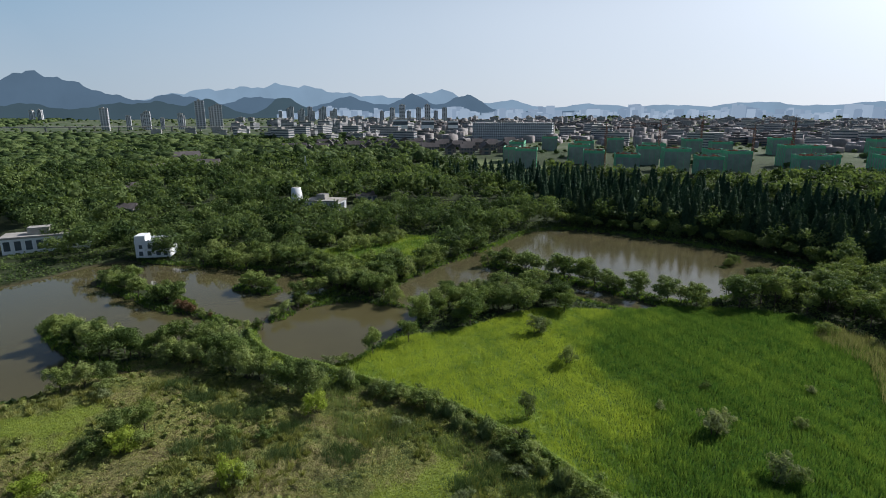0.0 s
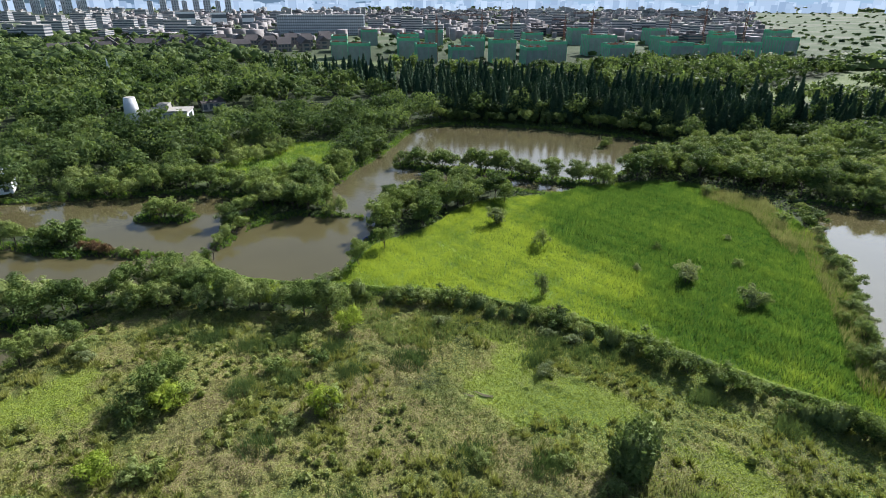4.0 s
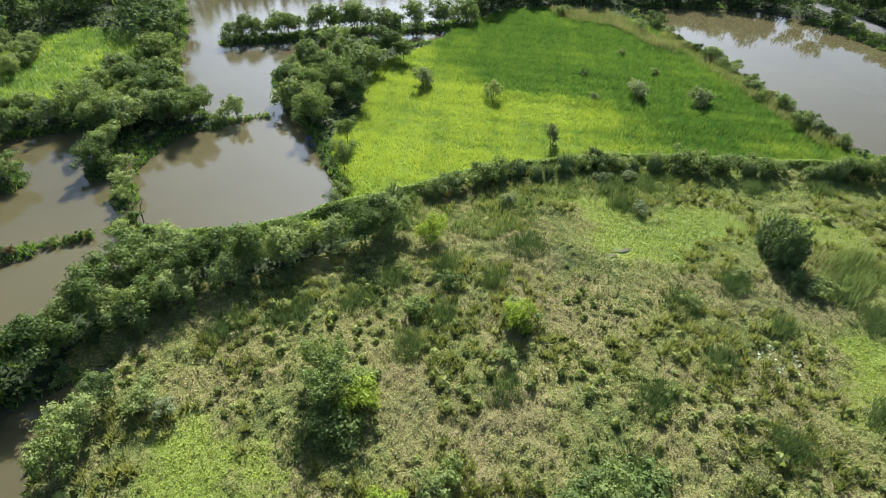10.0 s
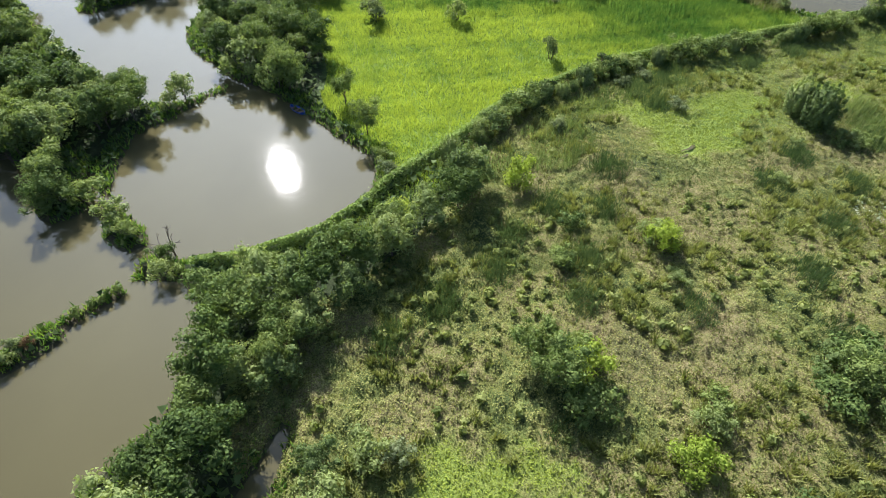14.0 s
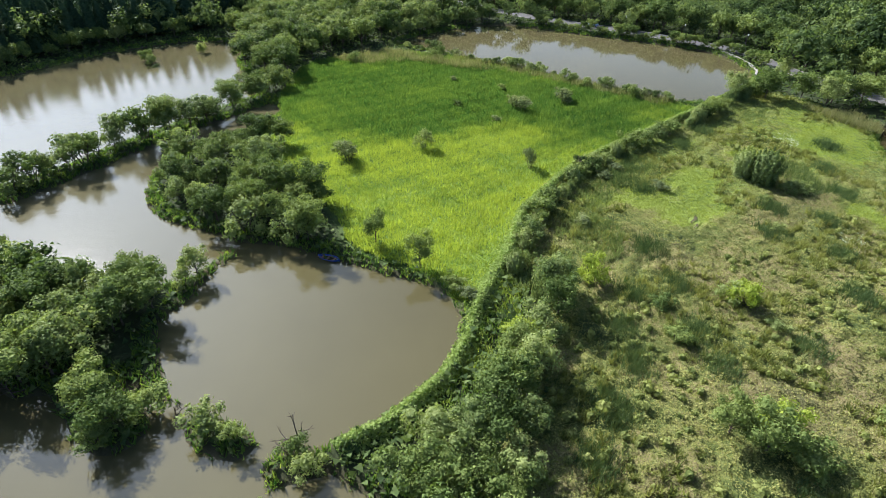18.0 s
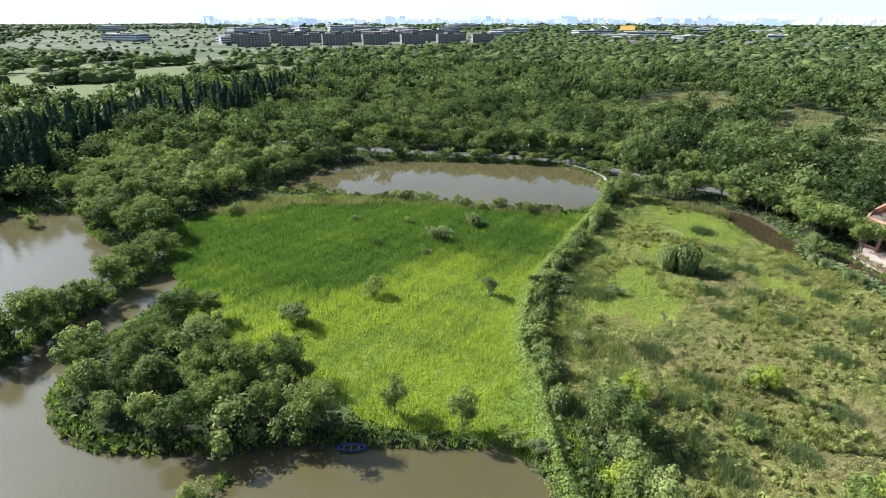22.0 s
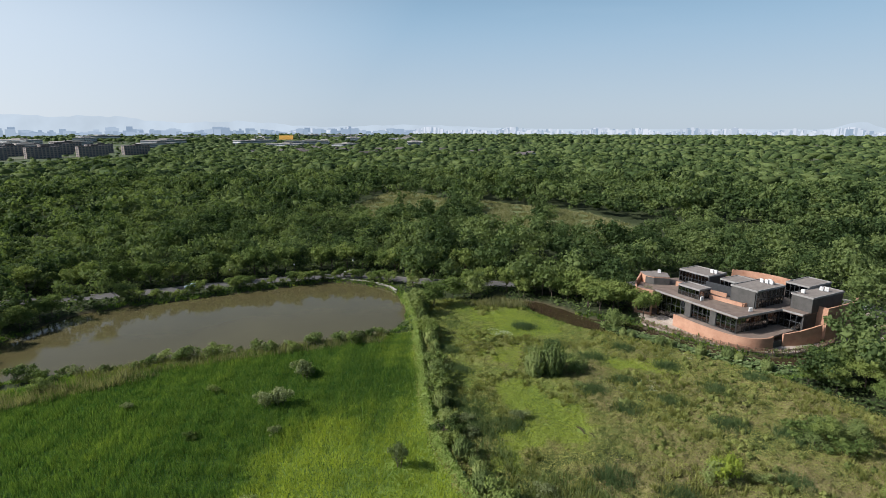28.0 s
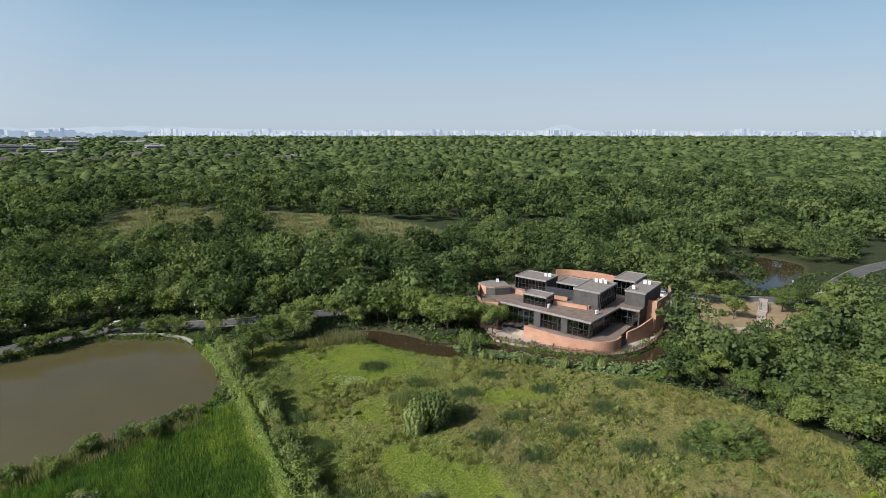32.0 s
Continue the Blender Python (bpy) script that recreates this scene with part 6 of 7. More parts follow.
for x, y in posts:
    if post_me is None:
        bm = bmesh.new()
        box(bm, -0.09, -0.09, 0, 0.09, 0.09, 1.15)
        box(bm, -0.12, -0.12, 1.15, 0.12, 0.12, 1.24)
        first = part("post", bm, RAILSTONE, railing)
        post_me = first.data
        ob = first
    else:
        ob = new("post", post_me)
        ob.parent = railing
    ob.location = (x, y, 0.2)
for (ax, ay), (bx, by) in zip(posts[:-1], posts[1:]):
    d = Vector((bx - ax, by - ay, 0))
    m = Matrix.Translation((ax, ay, 0.2)) @ Matrix.Rotation(math.atan2(d.y, d.x), 4, "Z")
    bm = bmesh.new()
    L = d.length
    for z in (0.2, 0.95):
        box(bm, 0.09, -0.05, z, L - 0.09, 0.05, z + 0.09, m)
    for k in range(1, 4):
        box(bm, L * k / 4 - 0.03, -0.03, 0.29, L * k / 4 + 0.03, 0.03, 0.95, m)
    box(bm, L * 0.25, -0.03, 0.58, L * 0.75, 0.03, 0.66, m)
    part("rail_panel", bm, RAILSTONE, railing)


# ---- town, site and hills ----
# one green net in two tones: greyed as if shaded, bright as if sunlit
NET_SHADED = surface("shaded_safety_net", (0.2, 0.235, 0.21), (0.3, 0.335, 0.3), 0.25, 0.9, 0.2, 3)
NET_SUNLIT = surface("sunlit_green_net", (0.09, 0.36, 0.18), (0.18, 0.5, 0.3), 0.4, 0.9, 0.2, 3)
CONCRETE = surface("raw_concrete", (0.26, 0.245, 0.22), (0.40, 0.38, 0.345), 0.3, 0.9, 0.2, 3)
RUST = surface("rusty_scaffold", (0.16, 0.07, 0.045), (0.30, 0.14, 0.085), 0.5, 0.8, 0.1, 4)
# pale walls, taken paler and bluer to carry far haze
PALE = surface("pale_render", (0.44, 0.45, 0.46), (0.60, 0.61, 0.62), 0.1, 0.9, 0.1, 2)
BROWN = surface("brown_render", (0.2, 0.165, 0.15), (0.31, 0.265, 0.24), 0.2, 0.9, 0.1, 2)
TILE_ROOF = surface("dark_tile_roof", (0.07, 0.062, 0.062), (0.13, 0.115, 0.11), 0.3, 0.9, 0.2, 3)
DARK_GLASS = surface("far_window_glass", (0.05, 0.065, 0.08), (0.10, 0.12, 0.14), 0.3, 0.25, 0.0, 2, 0.0, 0.5)
WHITE_WALL = surface("white_wall", (0.62, 0.63, 0.64), (0.78, 0.79, 0.80), 0.3, 0.85, 0.1, 3)
ASPHALT = surface("asphalt", (0.07, 0.068, 0.066), (0.12, 0.117, 0.114), 0.3, 0.9, 0.3, 8)
KERB = surface("kerb_stone", (0.24, 0.225, 0.2), (0.36, 0.34, 0.31), 0.8, 0.9, 0.2, 10)

rf = np.random.default_rng(55)


def site_block(w, d, h, seed):
    """A housing block under construction, wrapped in green net."""
    rng = np.random.default_rng(seed)
    root = new("construction_block")
    bm = bmesh.new()
    box(bm, -w / 2 + 0.8, -d / 2 + 0.8, 0, w / 2 - 0.8, d / 2 - 0.8, h)
    part("concrete_frame", bm, CONCRETE, root)
    for x0, y0, x1, y1 in ((-w / 2, -d / 2, w / 2, -d / 2 + 0.2), (-w / 2, d / 2 - 0.2, w / 2, d / 2), (-w / 2, -d / 2 + 0.2, -w / 2 + 0.2, d / 2 - 0.2), (w / 2 - 0.2, -d / 2 + 0.2, w / 2, d / 2 - 0.2)):
        bm = bmesh.new()
        box(bm, x0, y0, 0, x1, y1, h + 1.2)
        part("net", bm, NET_SHADED, root, "green safety net greyed to a shaded tone")
    bm = bmesh.new()
    for k in range(int(w // 4.8) + 1):
        x = -w / 2 + k * 4.8
        for y in (-d / 2 - 0.06, d / 2 + 0.06):
            box(bm, x - 0.1, y - 0.05, 0, x + 0.1, y + 0.05, h + 1.4)
    for k in range(int(d // 3.4) + 1):
        y = -d / 2 + k * 3.4
        for x in (-w / 2 - 0.06, w / 2 + 0.06):
            box(bm, x - 0.05, y - 0.6, 0, x + 0.05, y + 0.6, h + 1.4)
    part("scaffold", bm, NET_SUNLIT, root, "green scaffold bays painted in a sunlit tone")
    bm = bmesh.new()
    for y in (-d / 2 - 0.15, d / 2 + 0.15):
        box(bm, -w / 2 - 0.2, y - 0.12, h - 0.9, w / 2 + 0.2, y + 0.12, h + 1.5)
    for x in (-w / 2 - 0.15, w / 2 + 0.15):
        box(bm, x - 0.12, -d / 2, h - 0.9, x + 0.12, d / 2, h + 1.5)
    part("net_top", bm, NET_SUNLIT, root, "green upper net painted in a sunlit tone")
    bm = bmesh.new()
    for k in range(14):
        x, y = rng.uniform(-w / 2 + 1.4, w / 2 - 1.4), rng.uniform(-d / 2 + 1.4, d / 2 - 1.4)
        box(bm, x - 0.9, y - 0.15, h, x + 0.9, y + 0.15, h + rng.uniform(0.6, 2.2))
    tagged(part("formwork", bm, RUST, root, "rust-coloured formwork on the top floor"), kind="stuff")
    return tagged(root, "housing block under construction wrapped in green net", "building", "construction site blocks")


def crane(h, arm):
    """A tower crane with lattice mast and jib."""
    root = new("tower_crane")
    bm = bmesh.new()
    for x, y in ((-0.7, -0.7), (0.7, -0.7), (0.7, 0.7), (-0.7, 0.7)):
        box(bm, x - 0.12, y - 0.12, 0, x + 0.12, y + 0.12, h)
    for k in range(int(h // 2)):
        for s in (-0.7, 0.7):
            tube(bm, (-0.7, s, 2 * k), (0.7, s, 2 * k + 2), 0.09, 0.09, 4)
            tube(bm, (s, -0.7, 2 * k), (s, 0.7, 2 * k + 2), 0.09, 0.09, 4)
    part("mast", bm, RUST, root)
    bm = bmesh.new()
    for y, z in ((-0.5, h), (0.5, h), (0, h + 1.1)):
        box(bm, 0, y - 0.1, z, arm, y + 0.1, z + 0.2)
    for k in range(int(arm // 2)):
        tube(bm, (2 * k, -0.5, h), (2 * k + 1, 0, h + 1.1), 0.08, 0.08, 4)
        tube(bm, (2 * k + 1, 0, h + 1.1), (2 * k + 2, 0.5, h), 0.08, 0.08, 4)
    part("jib", bm, RUST, root)
    bm = bmesh.new()
    box(bm, -9, -0.6, h, 0, 0.6, h + 0.3)
    part("counter_jib", bm, RUST, root)
    bm = bmesh.new()
    box(bm, -9, -0.9, h - 1.6, -6.5, 0.9, h + 0.4)
    part("counterweight", bm, CONCRETE, root)
    bm = bmesh.new()
    tube(bm, (0, 0, h), (0, 0, h + 6), 0.5, 0.1, 4)
    tube(bm, (0, 0, h + 6), (arm * 0.7, 0, h + 1.1), 0.05, 0.05, 4)
    tube(bm, (0, 0, h + 6), (-8, 0, h + 0.3), 0.05, 0.05, 4)
    part("apex", bm, RUST, root)
    bm = bmesh.new()
    box(bm, 0.8, -1.4, h - 2.0, 2.4, 0.2, h - 0.1)
    part("cab", bm, PALE, root)
    return tagged(root, "rust-red tower crane over the construction site", "crane", "site cranes")


def lay(src, spots):
    """The first thing goes to the first spot, copies to the rest."""
    for i, (x, y, turn, s) in enumerate(spots):
        m = pose(x, y, 0, 0, 0, turn)
        ob = src if i == 0 else copy_thing(src, m)
        if i == 0:
            src.matrix_basis = m
        else:
            ob.scale = (s, s, s)


blocks = [site_block(17, 22, 14.5, 1), site_block(19, 18, 16.5, 2), site_block(14, 26, 13.0, 3)]
rows_of = [[], [], []]
rowline = [((140, 420), (310, 368), 4), ((80, 484), (400, 385), 7), ((70, 535), (480, 420), 8), ((90, 600), (540, 470), 8), ((130, 670), (600, 520), 7)]
for (ax, ay), (bx, by), n in rowline:
    for k in range(n):
        u = k / (n - 1)
        x, y = ax + (bx - ax) * u + rf.uniform(-6, 6), ay + (by - ay) * u + rf.uniform(-8, 8)
        rows_of[int(rf.integers(3))].append((x, y, -12 + rf.uniform(-3, 3) + (90 if rf.uniform() < 0.15 else 0), rf.uniform(0.9, 1.1)))
for b, spots in zip(blocks, rows_of):
    lay(b, spots)
lay(crane(33, 30), [(140, 470, 20, 1), (205, 520, 150, 1.05), (265, 470, 80, 0.95), (330, 520, 200, 1.1), (395, 480, 310, 1), (430, 420, 30, 1.1), (300, 640, 120, 1.1), (520, 560, 60, 1.1)])


def slab_house(w, d, h, floors, wall, roof, name="apartment_block", pitched=0.0, bays=0):
    """A plain block with window bands or bays on every floor."""
    root = new(name)
    bm = bmesh.new()
    box(bm, -w / 2, -d / 2, 0, w / 2, d / 2, h)
    part("wall", bm, wall, root)
    bm = bmesh.new()
    if pitched:
        r = [(-w / 2 - 0.4, -d / 2 - 0.4, h), (w / 2 + 0.4, -d / 2 - 0.4, h), (w / 2 + 0.4, d / 2 + 0.4, h), (-w / 2 - 0.4, d / 2 + 0.4, h), (-w / 2 - 0.4, 0, h + pitched), (w / 2 + 0.4, 0, h + pitched)]
        vs = [bm.verts.new(p_) for p_ in r]
        for f in ((0, 1, 5, 4), (2, 3, 4, 5), (0, 4, 3), (1, 2, 5), (3, 2, 1, 0)):
            bm.faces.new([vs[i] for i in f])
    else:
        box(bm, -w / 2 - 0.3, -d / 2 - 0.3, h, w / 2 + 0.3, d / 2 + 0.3, h + 0.7)
        box(bm, -w * 0.2, -d * 0.25, h + 0.7, w * 0.05, d * 0.25, h + 3.2)
    part("roof", bm, roof, root)
    fh = h / floors
    bm = bmesh.new()
    for j in range(floors):
        if bays:
            for k in range(bays):
                x = -w / 2 + w * (k + 0.5) / bays
                for y in (-d / 2, d / 2):
                    box(bm, x - w / bays * 0.3, y - 0.06, j * fh + fh * 0.25, x + w / bays * 0.3, y + 0.06, j * fh + fh * 0.85)
            for x in (-w / 2, w / 2):
                box(bm, x - 0.06, -d * 0.25, j * fh + fh * 0.3, x + 0.06, d * 0.25, j * fh + fh * 0.8)
        else:
            box(bm, -w / 2 - 0.06, -d / 2 - 0.06, j * fh + fh * 0.35, w / 2 + 0.06, d / 2 + 0.06, j * fh + fh * 0.8)
    tagged(part("glazing", bm, DARK_GLASS, root), kind="stuff")
    return root


# long office slab with upright fins
office = tagged(slab_house(124, 22, 27, 7, PALE, CONCRETE, "office_slab"), "long office slab with pale upright fins", "building")
bm = bmesh.new()
for k in range(42):
    x = -62 + 124 * k / 41
    for y in (-11.5, 11.5):
        box(bm, x - 0.55, y - 0.5, 0, x + 0.55, y + 0.5, 28.5)
part("fin_screen", bm, PALE, office, "pale upright facade fins")
office.matrix_basis = pose(117, 890, 0, 0, 0, -17)
white = tagged(slab_house(26, 20, 30, 2, WHITE_WALL, CONCRETE, "white_hall"), "blank white block in the town", "building", "white blocks")
lay(white, [(-72, 1050, 8, 1), (-22, 1110, 8, 0.9), (30, 1180, 0, 0.8)])
# brown terraced villas
villa = tagged(slab_house(13, 9, 7.5, 2, BROWN, TILE_ROOF, "brown_villa", 4.2, 4), "brown villa with a steep dark roof", "house", "villas by the woods")
spots = []
for j in range(5):
    for k in range(13):
        if rf.uniform() < 0.9:
            spots.append((-170 + k * 20 + j * 6 + rf.uniform(-3, 3), 640 + j * 32 - k * 2 + rf.uniform(-4, 4), rf.choice([8.0, 98.0]), rf.uniform(0.85, 1.1)))
lay(villa, spots)
# high flats below the hills
tower = tagged(slab_house(17, 13, 52, 13, PALE, CONCRETE, "residential_tower", 0, 3), "pale residential tower below the hills", "building", "residential towers")
spots = [(-805 + k * 24 + (k % 2) * 9, 1370 + k * 14 + (k % 3) * 30, 20, 0.55 + 0.1 * (k % 4) + (0.5 if k > 6 else 0)) for k in range(10)]
spots += [(-640 + k * 22, 2300 + (k % 2) * 40, 10, 0.8 + 0.15 * (k % 3)) for k in range(11)] + [(-1570, 2200, 0, 0.9), (-1545, 2210, 0, 0.95)]
spots += [(-190 + k * 30, 1900 + (k % 3) * 60, 0, 0.8 + 0.2 * (k % 3)) for k in range(8)]
lay(tower, spots)
# town wall colour is lightened to stand in for distance haze
mid = tagged(slab_house(27, 11, 17, 6, surface("hazed_town_render", (0.4, 0.385, 0.375), (0.54, 0.52, 0.505), 0.1, 0.9, 0.1, 2), CONCRETE, "apartment_block", 0, 0), "pale six-storey apartment block lightened for haze", "building", "apartment blocks")
spots = []
for k in range(190):
    r, a = rf.uniform(760, 2500), radians(rf.uniform(-20, 46))
    x, y = r * math.sin(a), r * math.cos(a)
    if not (-40 < x < 220 and y < 960):
        spots.append((x, y, rf.choice([-20.0, -25.0, 70.0]), rf.uniform(0.7, 1.25)))
spots += [(-560 + k * 42 + rf.uniform(-8, 8), 1120 + (k % 3) * 45, 12, rf.uniform(0.5, 0.8)) for k in range(9)]
lay(mid, spots)
low = tagged(slab_house(26, 14, 9, 3, BROWN, TILE_ROOF, "low_block", 0, 0), "low brown block in the town", "building", "low blocks")
lay(low, [(r * math.sin(a), r * math.cos(a), rf.uniform(0, 180), rf.uniform(0.7, 1.3)) for r, a in [(rf.uniform(700, 2200), radians(rf.uniform(-12, 46))) for _ in range(150)] if not (-40 < r * math.sin(a) < 220 and r * math.cos(a) < 960)])
# unfinished brick-coloured slabs to the south-east
shell = tagged(slab_house(52, 14, 19, 6, BROWN, TILE_ROOF, "unfinished_block", 0, 9), "brown unfinished apartment slab with open windows", "building", "unfinished slabs")
spots = []
for j in range(3):
    for k in range(7):
        u = k / 6
        spots.append((985 - 70 * u + 120 * j, -90 - 430 * u - 10 * j, 78 + rf.uniform(-4, 4), rf.uniform(0.85, 1.0)))
lay(shell, spots)
lay(tagged(slab_house(90, 30, 12, 3, PALE, CONCRETE, "factory_hall", 0, 0), "low pale factory hall on the plain", "building", "halls"),
    [(r * math.sin(a), r * math.cos(a), rf.uniform(0, 180), rf.uniform(0.7, 1.5)) for r, a in [(rf.uniform(1150, 2600), radians(rf.uniform(84, 150))) for _ in range(60)]])
temple = tagged(slab_house(40, 26, 12, 2, PALE, surface("ochre_roof", (0.45, 0.24, 0.04), (0.6, 0.36, 0.08), 0.3, 0.7, 0.2, 3), "temple_hall", 12.0, 8), "temple hall with an ochre roof", "building")
temple.matrix_basis = pose(1150, -1180, 0, 0, 0, 40)
cottage = tagged(slab_house(11, 7, 5, 1, WHITE_WALL, TILE_ROOF, "white_cottage", 2.6, 3), "white-walled village cottage among the woods", "house", "village cottages")
lay(cottage, [(420 + rf.uniform(-190, 330), -760 + rf.uniform(-140, 170), rf.uniform(0, 180), rf.uniform(0.9, 1.5)) for _ in range(42)])

# skylines at the edge of the plain
def skyline(a0, a1, r0, r1, n, lo, hi, material, label, broad=(14, 40)):
    vs, fs, k = [], [], 0
    cube = np.array([(x, y, z) for z in (0, 1) for x, y in ((-0.5, -0.5), (0.5, -0.5), (0.5, 0.5), (-0.5, 0.5))])
    cf = np.array([(0, 1, 5, 4), (1, 2, 6, 5), (2, 3, 7, 6), (3, 0, 4, 7), (4, 5, 6, 7)])
    for _ in range(n):
        a, r = radians(rf.uniform(a0, a1)), rf.uniform(r0, r1)
        h = rf.uniform(lo, hi) * (1 + 0.5 * math.sin(a * 23) * math.sin(a * 61))
        w = rf.uniform(*broad) * (1.6 if rf.uniform() < 0.2 else 1)
        t = rf.uniform(0, math.pi)
        c, s = math.cos(t), math.sin(t)
        q = cube * np.array([w, w * 0.6, h])
        vs.append(np.stack([q[:, 0] * c - q[:, 1] * s + r * math.sin(a), q[:, 0] * s + q[:, 1] * c + r * math.cos(a), q[:, 2]], 1))
        fs.append(cf + k)
        k += 8
    tagged(new("city_skyline", mesh_np("city_skyline", np.concatenate(vs), np.concatenate(fs), material)), label, "skyline", kind="stuff")


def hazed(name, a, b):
    """Far city walls with haze painted in: a plain glowing backdrop tone, block by block."""
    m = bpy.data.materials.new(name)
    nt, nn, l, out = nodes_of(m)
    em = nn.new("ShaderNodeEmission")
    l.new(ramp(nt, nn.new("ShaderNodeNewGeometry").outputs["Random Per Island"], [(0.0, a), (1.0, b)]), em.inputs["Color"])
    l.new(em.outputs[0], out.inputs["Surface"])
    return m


# emissive wall colours, already paled and blued by haze
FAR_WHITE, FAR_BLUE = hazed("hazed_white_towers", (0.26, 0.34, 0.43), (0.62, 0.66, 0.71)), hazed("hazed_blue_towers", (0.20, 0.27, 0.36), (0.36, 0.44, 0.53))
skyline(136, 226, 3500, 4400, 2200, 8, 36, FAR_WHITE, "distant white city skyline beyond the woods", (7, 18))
skyline(96, 150, 2700, 4200, 420, 10, 40, FAR_BLUE, "distant city blocks on the plain, painted hazy blue-grey")
skyline(-16, 60, 2600, 4300, 700, 16, 48, FAR_BLUE, "distant city blocks below the hills, painted hazy blue-grey")


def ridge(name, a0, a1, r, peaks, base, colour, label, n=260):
    """A line of far hills as one glowing sheet, haze in its colour: peaks are bearing, height, breadth."""
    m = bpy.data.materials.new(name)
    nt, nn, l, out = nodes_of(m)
    # hills glow evenly; the distance haze is painted into their tone
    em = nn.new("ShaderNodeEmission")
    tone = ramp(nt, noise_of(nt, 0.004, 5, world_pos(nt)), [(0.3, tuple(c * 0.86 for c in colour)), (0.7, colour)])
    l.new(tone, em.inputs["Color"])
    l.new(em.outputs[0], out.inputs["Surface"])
    vs, fs = [], []
    for i in range(n + 1):
        a = a0 + (a1 - a0) * i / n
        h = base + sum(q * math.exp(-((a - b) / c) ** 2) for b, q, c in peaks)
        h += 0.05 * h * math.sin(a * 1.9) + 0.035 * h * math.sin(a * 4.3 + 1) + 0.015 * h * math.sin(a * 9.0)
        s, c = math.sin(radians(a)), math.cos(radians(a))
        vs += [(r * s, r * c, -5), (r * s, r * c, max(h, 1)), ((r + 180) * s, (r + 180) * c, -5)]
    for i in range(n):
        k = 3 * i
        fs += [(k, k + 3, k + 4, k + 1), (k + 1, k + 4, k + 5, k + 2)]
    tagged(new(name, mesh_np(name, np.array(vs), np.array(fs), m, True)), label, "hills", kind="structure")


ridge("backdrop_hills_far", -60, 80, 4640, [(-22, 165, 7), (-14, 150, 5), (-6, 120, 6), (0.5, 140, 3), (7, 95, 3), (15, 70, 4), (22, 55, 3), (29, 75, 4), (38, 62, 5), (50, 60, 9), (-40, 120, 9)], 12, (0.24, 0.34, 0.44), "far mountains with pale blue haze in their colour")
ridge("backdrop_hills", -62, 14, 4420, [(-34.8, 190, 2.6), (-38.5, 135, 2.6), (-31, 130, 3.2), (-44, 190, 5), (-24.5, 120, 3), (-17.5, 110, 3), (-9, 105, 3), (-2.6, 120, 2.2), (2.7, 125, 2.0), (-55, 160, 5)], 30, (0.1, 0.155, 0.215), "wooded mountains with blue haze in their colour")
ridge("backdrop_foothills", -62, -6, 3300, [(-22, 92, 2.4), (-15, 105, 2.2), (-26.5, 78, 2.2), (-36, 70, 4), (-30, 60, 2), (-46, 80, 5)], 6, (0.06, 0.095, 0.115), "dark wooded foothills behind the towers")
ridge("backdrop_low_hills", 84, 232, 4700, [(98, 70, 5), (112, 120, 6), (122, 85, 5), (133, 60, 6), (191, 58, 1.2), (150, 35, 8)], 32, (0.5, 0.58, 0.65), "low hills on the horizon paled by painted haze")

# crowded low roofs of the town
skyline(-10, 48, 760, 2500, 1500, 5, 11, surface("town_roofs", (0.16, 0.14, 0.13), (0.36, 0.34, 0.33), 0.02, 0.9, 0.1, 0.3), "crowded low grey and brown houses of the town", (9, 22))

# white cone, white house and pavilions among the northern trees
kiln = tagged(new("white_cone_tower"), "white tapering round tower among trees", "tower")
bm = bmesh.new()
bmesh.ops.create_cone(bm, cap_ends=True, segments=28, radius1=3.7, radius2=2.3, depth=11.5, matrix=Matrix.Translation((0, 0, 5.5)))
part("shaft", bm, WHITE_WALL, kiln, "", True)
bm = bmesh.new()
bmesh.ops.create_cone(bm, cap_ends=True, segments=28, radius1=2.0, radius2=2.0, depth=0.3, matrix=Matrix.Translation((0, 0, 11.3)))
part("rim", bm, CONCRETE, kiln)
kiln.matrix_basis = pose(-72, 277, -0.1)
annex = tagged(slab_house(18, 11, 4.5, 1, PALE, CONCRETE, "visitor_annex", 0, 7), "low grey annex beside the white tower", "building")
annex.matrix_basis = pose(-58, 279, -0.1, 0, 0, -12)
sail = tagged(new("white_spire"), "slender white sail-shaped spire", "monument")
bm = bmesh.new()
vs = [bm.verts.new(p_) for p_ in ((-2.2, -0.5, 0), (1.8, -0.5, 0), (1.8, 0.5, 0), (-2.2, 0.5, 0), (-1.2, -0.1, 17), (-0.9, -0.1, 17), (-0.9, 0.1, 17), (-1.2, 0.1, 17))]
for f in ((0, 1, 5, 4), (1, 2, 6, 5), (2, 3, 7, 6), (3, 0, 4, 7), (4, 5, 6, 7), (3, 2, 1, 0)):
    bm.faces.new([vs[i] for i in f])
part("blade", bm, WHITE_WALL, sail)
sail.matrix_basis = pose(-96, 404, -0.2)
house = tagged(new("white_house"), "white flat-roofed house with dark windows on the bank", "house")
bm = bmesh.new()
box(bm, -7, -4.5, 0, 7, 4.5, 6.0)
part("wall", bm, WHITE_WALL, house)
bm = bmesh.new()
box(bm, -6.9, -4.4, 6, -2.6, 1.5, 8.8)
part("stair_block", bm, WHITE_WALL, house)
bm = bmesh.new()
for x0, y0, x1, y1 in ((-7.1, -4.6, 7.1, -4.3), (-7.1, 4.3, 7.1, 4.6), (-7.1, -4.3, -6.8, 4.3), (6.8, -4.3, 7.1, 4.3)):
    box(bm, x0, y0, 5.9, x1, y1, 6.9)
part("parapet", bm, WHITE_WALL, house)
